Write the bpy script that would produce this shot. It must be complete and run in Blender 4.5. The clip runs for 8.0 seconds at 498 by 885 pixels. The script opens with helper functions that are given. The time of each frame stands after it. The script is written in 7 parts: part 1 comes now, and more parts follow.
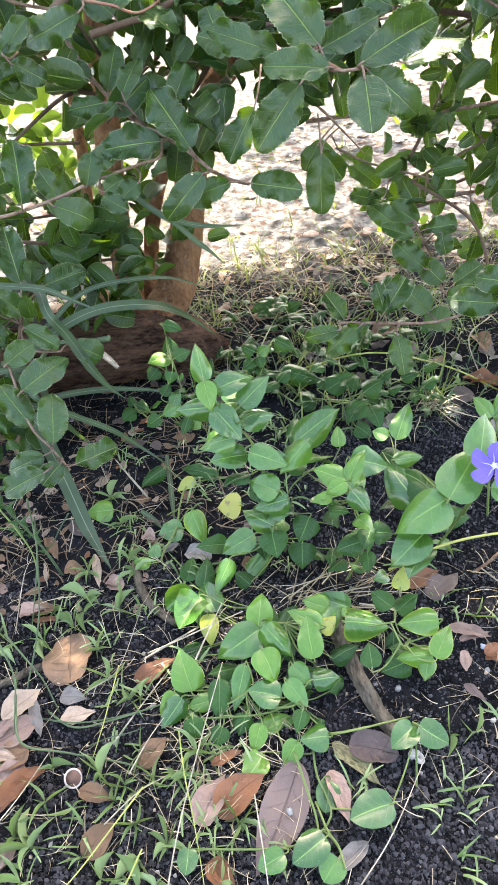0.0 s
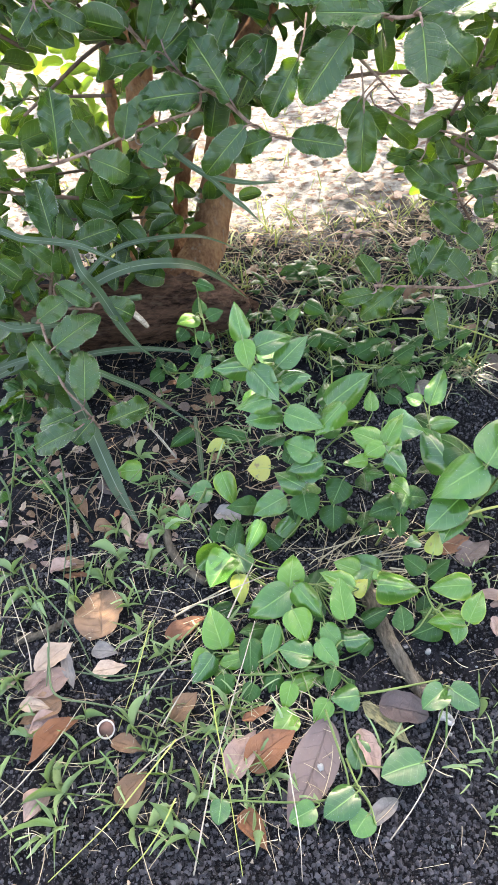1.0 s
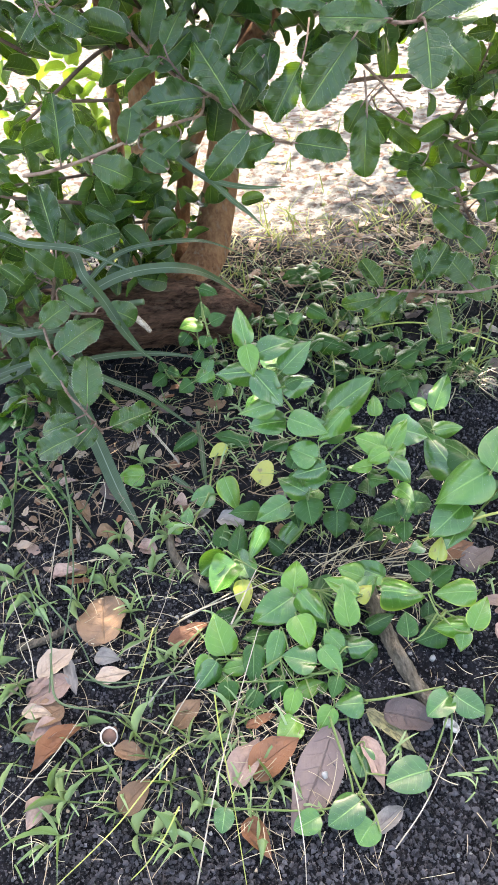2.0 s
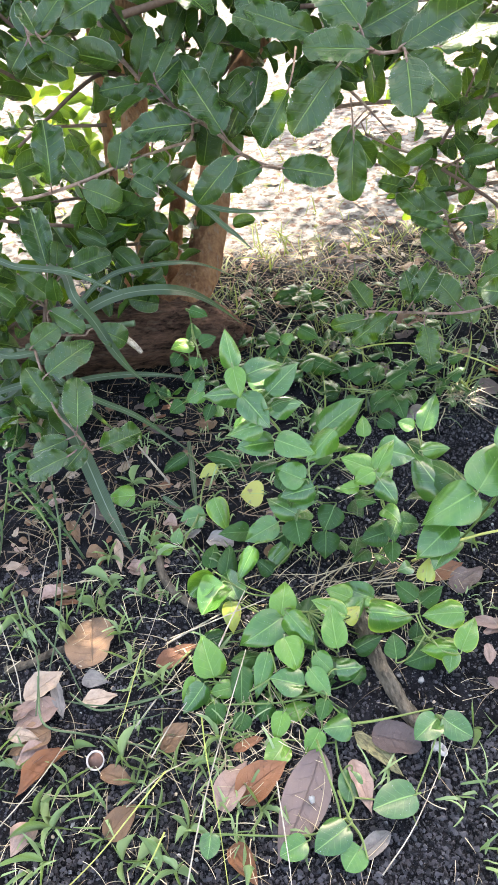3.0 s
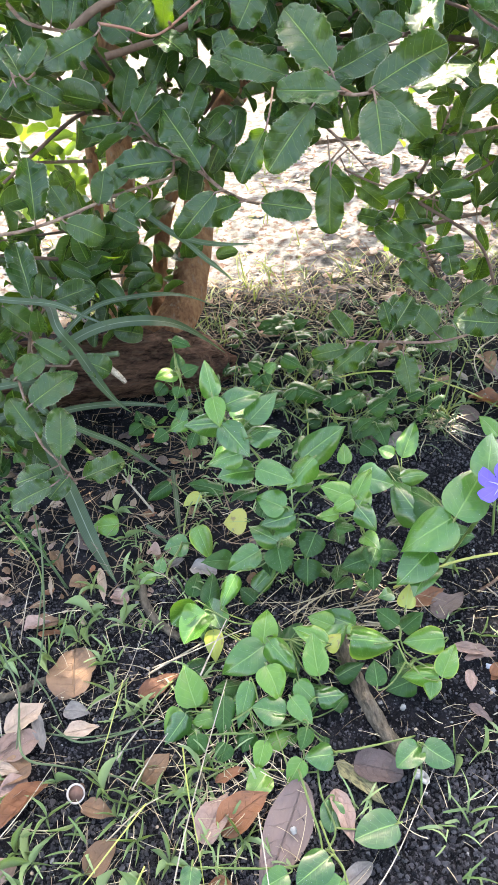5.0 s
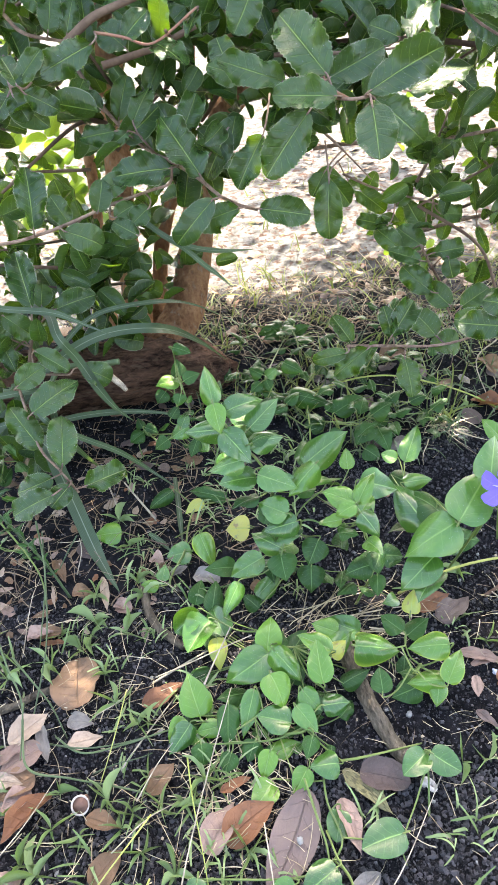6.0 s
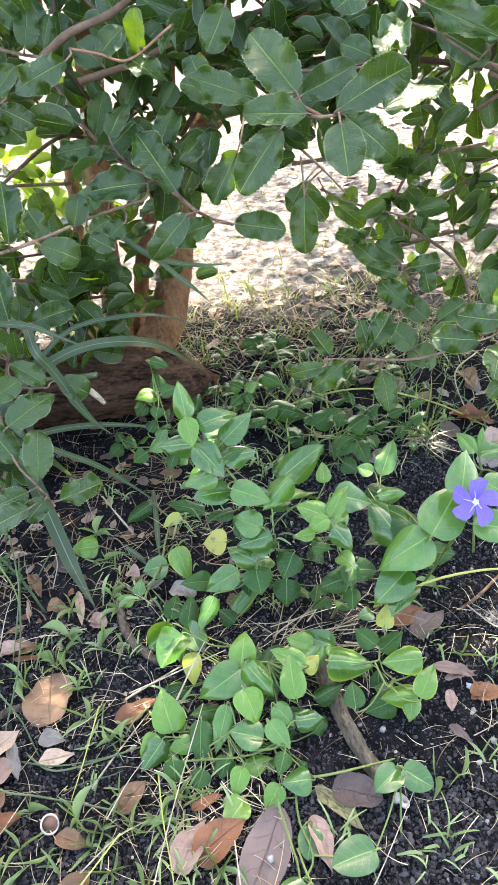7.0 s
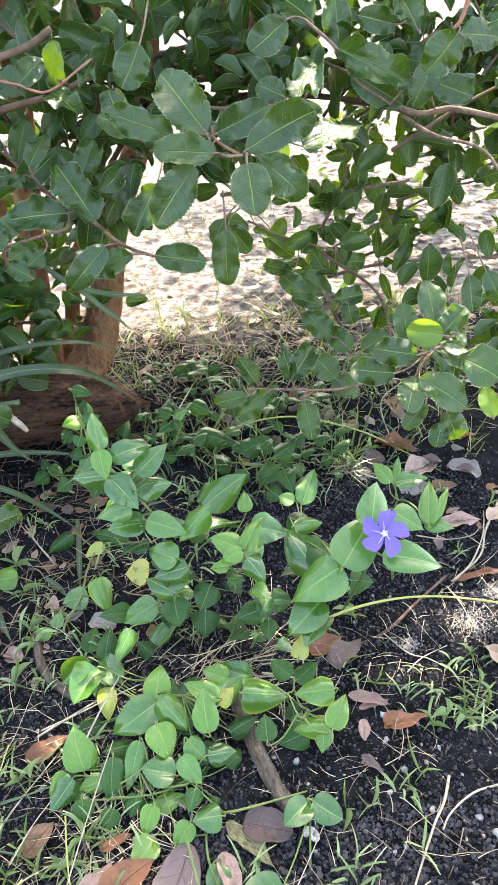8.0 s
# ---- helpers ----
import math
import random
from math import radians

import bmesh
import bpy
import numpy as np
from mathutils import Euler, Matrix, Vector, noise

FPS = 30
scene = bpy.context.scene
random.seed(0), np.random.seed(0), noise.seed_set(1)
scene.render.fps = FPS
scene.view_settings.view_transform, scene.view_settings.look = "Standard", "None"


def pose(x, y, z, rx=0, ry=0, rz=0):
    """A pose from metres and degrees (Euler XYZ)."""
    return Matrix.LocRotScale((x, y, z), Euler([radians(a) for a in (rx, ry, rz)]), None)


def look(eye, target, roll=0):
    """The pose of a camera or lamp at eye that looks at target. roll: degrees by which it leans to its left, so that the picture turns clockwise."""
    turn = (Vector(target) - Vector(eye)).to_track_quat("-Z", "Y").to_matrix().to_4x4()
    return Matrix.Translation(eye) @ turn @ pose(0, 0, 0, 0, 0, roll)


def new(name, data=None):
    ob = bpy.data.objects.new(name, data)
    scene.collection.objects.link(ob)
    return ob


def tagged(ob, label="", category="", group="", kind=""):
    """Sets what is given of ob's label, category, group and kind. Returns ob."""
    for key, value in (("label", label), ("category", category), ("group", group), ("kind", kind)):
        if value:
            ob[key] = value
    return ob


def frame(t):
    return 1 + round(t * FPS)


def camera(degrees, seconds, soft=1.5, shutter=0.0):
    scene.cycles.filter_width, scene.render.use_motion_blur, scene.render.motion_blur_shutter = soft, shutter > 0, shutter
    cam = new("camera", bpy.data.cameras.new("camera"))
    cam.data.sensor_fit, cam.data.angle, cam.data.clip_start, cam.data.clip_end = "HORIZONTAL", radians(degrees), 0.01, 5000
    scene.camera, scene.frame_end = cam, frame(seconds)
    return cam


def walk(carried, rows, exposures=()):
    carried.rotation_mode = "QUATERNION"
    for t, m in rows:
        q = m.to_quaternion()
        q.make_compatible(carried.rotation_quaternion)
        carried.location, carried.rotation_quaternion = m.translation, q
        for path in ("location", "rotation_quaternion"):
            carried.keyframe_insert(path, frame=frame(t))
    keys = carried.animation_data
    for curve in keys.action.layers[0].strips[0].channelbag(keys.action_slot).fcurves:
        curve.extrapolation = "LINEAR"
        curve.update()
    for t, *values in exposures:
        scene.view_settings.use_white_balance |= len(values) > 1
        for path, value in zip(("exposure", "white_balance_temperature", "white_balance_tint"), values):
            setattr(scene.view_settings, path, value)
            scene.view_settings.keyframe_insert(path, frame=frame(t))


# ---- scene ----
cam = camera(40.0, 8.0)
PATH = [
    (0, (0.0500, 0.0417, 0.5856), (0.0626, 0.7894, -0.0783), -3.51),
    (0.5, (0.0445, 0.0430, 0.5804), (0.0428, 0.7707, -0.1054), -3.33),
    (1, (0.0260, 0.0399, 0.5774), (0.0214, 0.7585, -0.1180), -3.05),
    (1.5, (0.0235, 0.0423, 0.5762), (0.0163, 0.7608, -0.1194), -3.20),
    (3, (0.0348, 0.0436, 0.5818), (0.0312, 0.7821, -0.0923), -3.14),
    (3.5, (0.0424, 0.0395, 0.5757), (0.0428, 0.7871, -0.0885), -2.85),
    (4, (0.0437, 0.0403, 0.5841), (0.0510, 0.7946, -0.0725), -2.45),
    (4.5, (0.0446, 0.0379, 0.5881), (0.0562, 0.7978, -0.0618), -2.44),
    (6, (0.0474, 0.0413, 0.5861), (0.0534, 0.8107, -0.0525), -3.85),
    (6.5, (0.0556, 0.0401, 0.5882), (0.0638, 0.8134, -0.0458), -3.85),
    (7, (0.0637, 0.0420, 0.5874), (0.0837, 0.8211, -0.0393), -3.22),
    (7.5, (0.0747, 0.0403, 0.5907), (0.1221, 0.8268, -0.0251), -1.94),
    (8, (0.0992, 0.0437, 0.5969), (0.1886, 0.8343, -0.0088), -0.08),
]
walk(cam, [(t, look(eye, aim, roll)) for t, eye, aim, roll in PATH], exposures=[(0.0, 3.67, 7750.0, 10.0)])

# ---- light ----
SUN_ELEV, SUN_AZ = radians(50), radians(16)     # high, beyond the shrub, a little to its right
world = bpy.data.worlds.new("sky")
scene.world = world
world.use_nodes = True
wn = world.node_tree.nodes
sky = wn.new("ShaderNodeTexSky")
sky.sky_type, sky.sun_disc = "NISHITA", False
sky.dust_density = 3.0     # a hazy sky, bright overhead
sky.sun_elevation, sky.sun_rotation = SUN_ELEV, SUN_AZ
wn["Background"].inputs["Strength"].default_value = 0.15
world.node_tree.links.new(sky.outputs[0], wn["Background"].inputs["Color"])
sun_data = bpy.data.lights.new("sun", "SUN")
sun_data.energy, sun_data.angle, sun_data.color = 2.5, radians(0.55), (1.0, 0.96, 0.90)
sun = new("sun", sun_data)
sun.matrix_world = look(Vector((math.sin(SUN_AZ) * math.cos(SUN_ELEV), math.cos(SUN_AZ) * math.cos(SUN_ELEV),
                                math.sin(SUN_ELEV))) * 20, (0, 0, 0))


# ---- materials ----
class Nodes:
    """A node material under construction."""

    def __init__(self, name):
        self.mat = bpy.data.materials.new(name)
        self.mat.use_nodes = True
        self.tree = self.mat.node_tree
        self.bsdf = self.tree.nodes["Principled BSDF"]
        self.out = self.tree.nodes["Material Output"]

    def add(self, kind, operation=None):
        node = self.tree.nodes.new(kind)
        if operation:
            node.operation = operation
        return node

    def put(self, socket, value):
        if isinstance(value, bpy.types.NodeSocket):
            self.tree.links.new(value, socket)
        elif isinstance(value, (tuple, list)) and len(value) == 3 and socket.type == "RGBA":
            socket.default_value = (*value, 1)
        else:
            socket.default_value = value

    def math(self, op, a, b=0.0, c=0.0, clamp=False):
        n = self.add("ShaderNodeMath", op)
        n.use_clamp = clamp
        for s, v in zip(n.inputs, (a, b, c)):
            self.put(s, v)
        return n.outputs[0]

    def mix(self, fac, a, b, blend="MIX"):
        n = self.add("ShaderNodeMix")
        n.data_type, n.blend_type = "RGBA", blend
        self.put(n.inputs[0], fac), self.put(n.inputs[6], a), self.put(n.inputs[7], b)
        return n.outputs[2]

    def ramp(self, fac, lo, hi):
        n = self.add("ShaderNodeMapRange")
        self.put(n.inputs[0], fac)
        n.inputs[1].default_value, n.inputs[2].default_value = lo, hi
        return n.outputs[0]

    def noise(self, scale, detail=4.0, vector=None, rough=0.55):
        n = self.add("ShaderNodeTexNoise")
        n.inputs["Scale"].default_value, n.inputs["Detail"].default_value = scale, detail
        n.inputs["Roughness"].default_value = rough
        if vector:
            self.put(n.inputs["Vector"], vector)
        return n.outputs[0]

    def coords(self, which="Object"):
        return self.add("ShaderNodeTexCoord").outputs[which]

    def position(self):
        return self.add("ShaderNodeNewGeometry").outputs["Position"]

    def chance(self):
        a = self.add("ShaderNodeObjectInfo").outputs["Random"]
        b = self.add("ShaderNodeNewGeometry").outputs["Random Per Island"]
        return self.math("FRACT", self.math("ADD", a, b))

    def bump(self, height, strength, distance):
        n = self.add("ShaderNodeBump")
        n.inputs["Strength"].default_value, n.inputs["Distance"].default_value = strength, distance
        self.put(n.inputs["Height"], height)
        self.put(self.bsdf.inputs["Normal"], n.outputs[0])
        return n.outputs[0]

    def finish(self, color, rough=0.6, spec=0.5):
        self.put(self.bsdf.inputs["Base Color"], color)
        self.put(self.bsdf.inputs["Roughness"], rough)
        self.put(self.bsdf.inputs["Specular IOR Level"], spec)
        return self.mat

    def leafy(self, glow, share, normal=None):
        """Light shining through a thin blade."""
        t, m = self.add("ShaderNodeBsdfTranslucent"), self.add("ShaderNodeMixShader")
        self.put(t.inputs[0], glow)
        if normal:
            self.put(t.inputs["Normal"], normal)
        m.inputs[0].default_value = share
        self.tree.links.new(self.bsdf.outputs[0], m.inputs[1])
        self.tree.links.new(t.outputs[0], m.inputs[2])
        self.tree.links.new(m.outputs[0], self.out.inputs[0])


def leaf_material(name, deep, fresh, vein, glow, rough, veins=8.0, slant=2.6, rim=None, spots=None, speck=0.0, share=0.28, bump=0.5, gloss=0.8, ribs=0.5, coat=0.0, patch=None, margin=0.480, spot_scale=3.2, spot_from=0.60):
    n = Nodes(name)
    uv = n.add("ShaderNodeUVMap").outputs[0]
    xyz = n.add("ShaderNodeSeparateXYZ")
    n.put(xyz.inputs[0], uv)
    u, v = xyz.outputs[0], xyz.outputs[1]
    off = n.math("ABSOLUTE", n.math("SUBTRACT", u, 0.5))
    r = n.chance()
    shift = n.add("ShaderNodeVectorMath", "ADD")
    n.put(shift.inputs[0], uv)
    scaled = n.add("ShaderNodeCombineXYZ")
    n.put(scaled.inputs[0], n.math("MULTIPLY", r, 37.0)), n.put(scaled.inputs[1], n.math("MULTIPLY", r, 91.0))
    n.put(shift.inputs[1], scaled.outputs[0])
    cloud = n.noise(4.0, 5, shift.outputs[0])
    fine = n.noise(42.0, 3, shift.outputs[0])
    wobble = n.math("MULTIPLY", n.math("SUBTRACT", cloud, 0.5), 0.16)
    col = n.mix(n.ramp(n.math("ADD", n.math("MULTIPLY", r, 0.7), n.math("MULTIPLY", cloud, 0.6)), 0.25, 1.1), deep, fresh)
    col = n.mix(n.math("MULTIPLY", n.ramp(fine, 0.3, 0.75), 0.3), col, fresh)
    rib = n.math("SUBTRACT", 1.0, n.ramp(off, 0.008, 0.028), clamp=True)
    wave = n.math("FRACT", n.math("ADD", n.math("MULTIPLY", v, veins), n.math("SUBTRACT", n.math("MULTIPLY", wobble, 4.0), n.math("MULTIPLY", off, slant))))
    side = n.math("SUBTRACT", 1.0, n.ramp(n.math("ABSOLUTE", n.math("SUBTRACT", wave, 0.5)), 0.015, 0.075), clamp=True)
    side = n.math("MULTIPLY", side, n.math("SUBTRACT", 1.0, n.ramp(off, 0.28, 0.48)))
    mask = n.math("MAXIMUM", rib, n.math("MULTIPLY", side, ribs))
    col = n.mix(n.math("MULTIPLY", mask, 0.85), col, vein)
    if rim:
        col = n.mix(n.math("MULTIPLY", n.ramp(n.math("ADD", off, n.math("MULTIPLY", wobble, 0.5 - margin)), margin, 0.495), 0.8), col, rim)
    if patch:
        blot = n.math("MULTIPLY", n.ramp(n.noise(2.8, 6, shift.outputs[0], 0.7), 0.44, 0.78), n.ramp(r, 0.25, 0.6))
        col = n.mix(blot, col, patch)
    if spots:
        s = n.ramp(n.noise(spot_scale, 3, shift.outputs[0]), spot_from, spot_from + 0.06)
        col = n.mix(s, col, spots)
    if speck:
        dots = n.ramp(n.noise(48.0, 2, shift.outputs[0]), 0.71, 0.75)
        col = n.mix(n.math("MULTIPLY", dots, speck), col, (0.55, 0.56, 0.50))
    height = n.math("ADD", n.math("MULTIPLY", mask, -0.40), n.math("ADD", n.math("MULTIPLY", cloud, 0.8), n.math("MULTIPLY", fine, 0.12)))
    n.bump(height, bump, 0.004)
    n.bsdf.inputs["Coat Weight"].default_value = coat
    n.bsdf.inputs["Coat Roughness"].default_value = 0.07
    n.finish(col, n.math("ADD", rough, n.math("MULTIPLY", fine, 0.12)), gloss)
    n.leafy(n.mix(n.math("MULTIPLY", mask, 0.6), glow, deep), share)
    return n.mat


def grain_material(name, a, b, rough, scale=60.0, stretch=(1, 1, 1), bump=0.6, depth=0.003, c=None, spec=0.06):
    """Two colours in coarse and fine noise, with relief: soil, bark, wood, stone."""
    n = Nodes(name)
    mp = n.add("ShaderNodeMapping")
    n.put(mp.inputs["Vector"], n.position())
    mp.inputs["Scale"].default_value = stretch
    p = mp.outputs[0]
    big, small = n.noise(scale * 0.22, 4, p), n.noise(scale, 6, p, 0.65)
    col = n.mix(n.ramp(n.math("ADD", n.math("MULTIPLY", big, 0.5), n.math("MULTIPLY", small, 0.5)), 0.38, 0.64), a, b)
    if c:
        col = n.mix(n.ramp(n.noise(scale * 0.6, 3, p), 0.58, 0.70), col, c)
    r = n.chance()
    col = n.mix(n.math("MULTIPLY", r, 0.35), col, n.mix(0.5, a, (0.02, 0.018, 0.016)))
    n.bump(n.math("ADD", small, n.math("MULTIPLY", big, 1.4)), bump, depth)
    return n.finish(col, rough, spec)


def blade_material(name, a, b, glow, rough=0.5, share=0.25):
    n = Nodes(name)
    r = n.chance()
    streak = n.noise(30.0, 3, n.position())
    col = n.mix(n.ramp(n.math("ADD", n.math("MULTIPLY", r, 0.75), n.math("MULTIPLY", streak, 0.4)), 0.2, 1.0), a, b)
    n.bump(n.noise(400.0, 2, n.position()), 0.25, 0.001)
    n.finish(col, rough, 0.4)
    n.leafy(glow, share)
    return n.mat


def strap_material():
    n = Nodes("strap_leaf")
    uv = n.add("ShaderNodeUVMap").outputs[0]
    xyz = n.add("ShaderNodeSeparateXYZ")
    n.put(xyz.inputs[0], uv)
    lines = n.math("SINE", n.math("MULTIPLY", xyz.outputs[0], 70.0))
    off = n.math("ABSOLUTE", n.math("SUBTRACT", xyz.outputs[0], 0.5))
    cloud = n.noise(26.0, 4, n.position())
    col = n.mix(n.ramp(cloud, 0.3, 0.7), (0.014, 0.029, 0.016), (0.036, 0.060, 0.033))
    col = n.mix(n.math("MULTIPLY", n.ramp(lines, 0.2, 1.0), 0.18), col, (0.12, 0.18, 0.10))
    col = n.mix(n.math("SUBTRACT", 0.7, n.ramp(off, 0.01, 0.06), clamp=True), col, (0.22, 0.26, 0.17))
    n.bump(lines, 0.25, 0.001)
    n.finish(col, 0.42, 0.3)
    n.leafy((0.16, 0.28, 0.05), 0.2)
    return n.mat


def ground_material():
    n = Nodes("garden_soil")
    p = n.position()
    xyz = n.add("ShaderNodeSeparateXYZ")
    n.put(xyz.inputs[0], p)
    big, mid, small = n.noise(5.0, 4, p), n.noise(45.0, 5, p), n.noise(260.0, 6, p, 0.7)
    soil = n.mix(n.ramp(mid, 0.35, 0.68), (0.0036, 0.0035, 0.0041), (0.015, 0.0145, 0.017))
    soil = n.mix(n.math("MULTIPLY", n.ramp(small, 0.55, 0.72), 0.4), soil, (0.045, 0.043, 0.052))
    soil = n.mix(n.ramp(n.noise(180.0, 2, p), 0.72, 0.76), soil, (0.20, 0.175, 0.15))
    # unseen ground behind and to the sides is made pale too, to bounce light
    beyond = n.math("MAXIMUM", xyz.outputs[1], n.math("SUBTRACT", 0.3, xyz.outputs[1]))
    beyond = n.math("MAXIMUM", beyond, n.math("SUBTRACT", n.math("ABSOLUTE", n.math("SUBTRACT", xyz.outputs[0], 0.2)), 0.1))
    edge = n.math("ADD", beyond, n.math("MULTIPLY", n.math("SUBTRACT", big, 0.5), 0.5))
    dry = n.mix(n.ramp(mid, 0.35, 0.65), (0.052, 0.051, 0.051), (0.190, 0.188, 0.186))
    dry = n.mix(n.ramp(n.noise(38.0, 5, p), 0.60, 0.70), dry, (0.10, 0.12, 0.035))
    dry = n.mix(n.ramp(n.noise(70.0, 4, p), 0.52, 0.62), dry, (0.070, 0.044, 0.036))
    col = n.mix(n.ramp(edge, 1.10, 1.26), soil, dry)
    n.bump(n.math("ADD", small, n.math("MULTIPLY", mid, 2.0)), 0.9, 0.004)
    return n.finish(col, 0.95, 0.03)


def crumb_material():
    """Mostly black soil crumbs, a few of them dry and grey."""
    n = Nodes("soil_crumb")
    p = n.position()
    fine, mid = n.noise(1100.0, 5, p, 0.7), n.noise(24.0, 3, p)
    dry = n.math("ADD", n.math("MULTIPLY", n.chance(), 0.75), n.math("MULTIPLY", mid, 0.5))
    col = n.mix(n.ramp(dry, 0.35, 1.20), (0.0040, 0.0039, 0.0047), (0.105, 0.100, 0.112))
    col = n.mix(n.ramp(fine, 0.54, 0.70), col, (0.078, 0.074, 0.080))
    n.bump(fine, 1.0, 0.002)
    return n.finish(col, 0.8, 0.05)


GROUND = ground_material()
CLOD = crumb_material()
GREY_CLOD = grain_material("dry_soil_crumb", (0.030, 0.029, 0.033), (0.15, 0.143, 0.150), 0.8, 700, depth=0.0015)
BARK = grain_material("shrub_bark", (0.15, 0.062, 0.030), (0.42, 0.225, 0.115), 0.8, 170, (1, 1, 0.5), 1.0, 0.014, (0.30, 0.20, 0.14))
CROWN_BARK = grain_material("old_bark", (0.016, 0.008, 0.006), (0.25, 0.135, 0.092), 0.85, 170, (0.35, 1, 1.9), 1.0, 0.03, (0.17, 0.11, 0.08))
TWIG = grain_material("twig_bark", (0.10, 0.060, 0.044), (0.30, 0.205, 0.155), 0.65, 320, bump=0.8, depth=0.002)
DARK_TWIG = grain_material("dark_twig_bark", (0.070, 0.042, 0.030), (0.15, 0.10, 0.072), 0.75, 140, bump=0.5, depth=0.001)
RED_TWIG = grain_material("young_stalk", (0.24, 0.10, 0.07), (0.34, 0.20, 0.13), 0.5, 160, bump=0.2, depth=0.001)
SHRUB_LEAF = leaf_material("shrub_leaf", (0.006, 0.027, 0.006), (0.019, 0.055, 0.010), (0.22, 0.33, 0.07), (0.19, 0.36, 0.015), 0.16,
                           8.5, 3.0, rim=(0.24, 0.26, 0.14), speck=0.9, share=0.14, bump=1.1, gloss=0.28, ribs=0.26, coat=0.26, patch=(0.032, 0.056, 0.010), margin=0.475)
YOUNG_SHRUB = leaf_material("young_shrub_leaf", (0.045, 0.10, 0.012), (0.10, 0.18, 0.02), (0.2, 0.3, 0.06), (0.24, 0.38, 0.03), 0.3, 8.5, 3.0, share=0.3, gloss=0.4, ribs=0.2)
PERI_LEAF = leaf_material("periwinkle_leaf", (0.007, 0.044, 0.007), (0.041, 0.120, 0.013), (0.14, 0.26, 0.05), (0.20, 0.38, 0.02), 0.30,
                          6.0, 3.4, share=0.12, speck=0.7, bump=0.45, ribs=0.24, gloss=0.25, coat=0.70, patch=(0.062, 0.138, 0.015))
# darker copy of the periwinkle leaf: shade is put into its colour
PERI_SHADE = leaf_material("periwinkle_shaded_leaf", (0.005, 0.027, 0.006), (0.020, 0.064, 0.010), (0.09, 0.17, 0.05), (0.12, 0.25, 0.02), 0.30,
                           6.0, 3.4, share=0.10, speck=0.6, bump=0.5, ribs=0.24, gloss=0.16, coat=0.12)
PERI_YOUNG = leaf_material("periwinkle_young_leaf", (0.040, 0.115, 0.011), (0.074, 0.165, 0.016), (0.17, 0.29, 0.06), (0.22, 0.38, 0.03), 0.30, 5.0, 3.4, share=0.15, bump=0.6, ribs=0.25, speck=0.5, gloss=0.22, coat=0.55)
PERI_EDGED = leaf_material("periwinkle_edged_leaf", (0.020, 0.075, 0.011), (0.060, 0.148, 0.014), (0.15, 0.26, 0.05), (0.26, 0.42, 0.02), 0.30, 6.0, 3.4, rim=(0.19, 0.25, 0.03), share=0.16, speck=0.6, bump=0.6, ribs=0.28, gloss=0.22, coat=0.62, margin=0.42)
PERI_YELLOW = leaf_material("periwinkle_yellow_leaf", (0.15, 0.20, 0.02), (0.27, 0.265, 0.035), (0.24, 0.32, 0.06), (0.55, 0.50, 0.04), 0.28, 5.0, 3.4,
                            spots=(0.11, 0.07, 0.028), share=0.22, ribs=0.28)
PERI_STEM = blade_material("periwinkle_stem", (0.055, 0.095, 0.022), (0.13, 0.165, 0.045), (0.3, 0.4, 0.06), share=0.1)
RUNNER = blade_material("runner_stem", (0.20, 0.24, 0.05), (0.36, 0.34, 0.10), (0.4, 0.4, 0.06), share=0.1)
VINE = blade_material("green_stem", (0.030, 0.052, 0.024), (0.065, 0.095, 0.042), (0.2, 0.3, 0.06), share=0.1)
STRAP = strap_material()
DRY_GREEN = blade_material("yellowish_grass", (0.045, 0.070, 0.016), (0.15, 0.185, 0.045), (0.3, 0.36, 0.06), share=0.2)
SEEDLING = leaf_material("weed_leaf", (0.10, 0.155, 0.06), (0.23, 0.295, 0.15), (0.20, 0.30, 0.11), (0.28, 0.42, 0.06), 0.4, 3.0, 1.0, share=0.22, bump=0.3, gloss=0.5, ribs=0.1)
GRASS = blade_material("grass", (0.060, 0.105, 0.035), (0.20, 0.26, 0.12), (0.26, 0.38, 0.07), share=0.2)
BROWN_STRAW = blade_material("brown_straw", (0.055, 0.035, 0.022), (0.20, 0.14, 0.085), (0.2, 0.12, 0.06), 0.7, 0.1)
STRAW = blade_material("straw", (0.15, 0.105, 0.06), (0.50, 0.42, 0.28), (0.4, 0.33, 0.2), 0.6, 0.15)
DEAD_WOOD = grain_material("weathered_wood", (0.050, 0.040, 0.030), (0.205, 0.170, 0.130), 0.85, 260, (1.6, 0.5, 1.6), 1.0, 0.006, (0.19, 0.15, 0.115))
PALE_STICK = grain_material("pale_stick", (0.22, 0.18, 0.135), (0.42, 0.365, 0.29), 0.75, 160, bump=0.4, depth=0.001)


def dead(name, a, b, glow, spots=None, vein=None, patch=None, spot_scale=3.2, spot_from=0.60):
    a = tuple(0.7 * p for p in a)
    mid = tuple(0.6 * p + 0.5 * q for p, q in zip(a, b))
    return leaf_material("fallen_leaf_" + name, a, b, vein or mid, glow, 0.5, 7.0, 2.6, spots=spots, share=0.10, bump=0.9, gloss=0.4, ribs=0.3, patch=patch, speck=0.25, spot_scale=spot_scale, spot_from=spot_from)


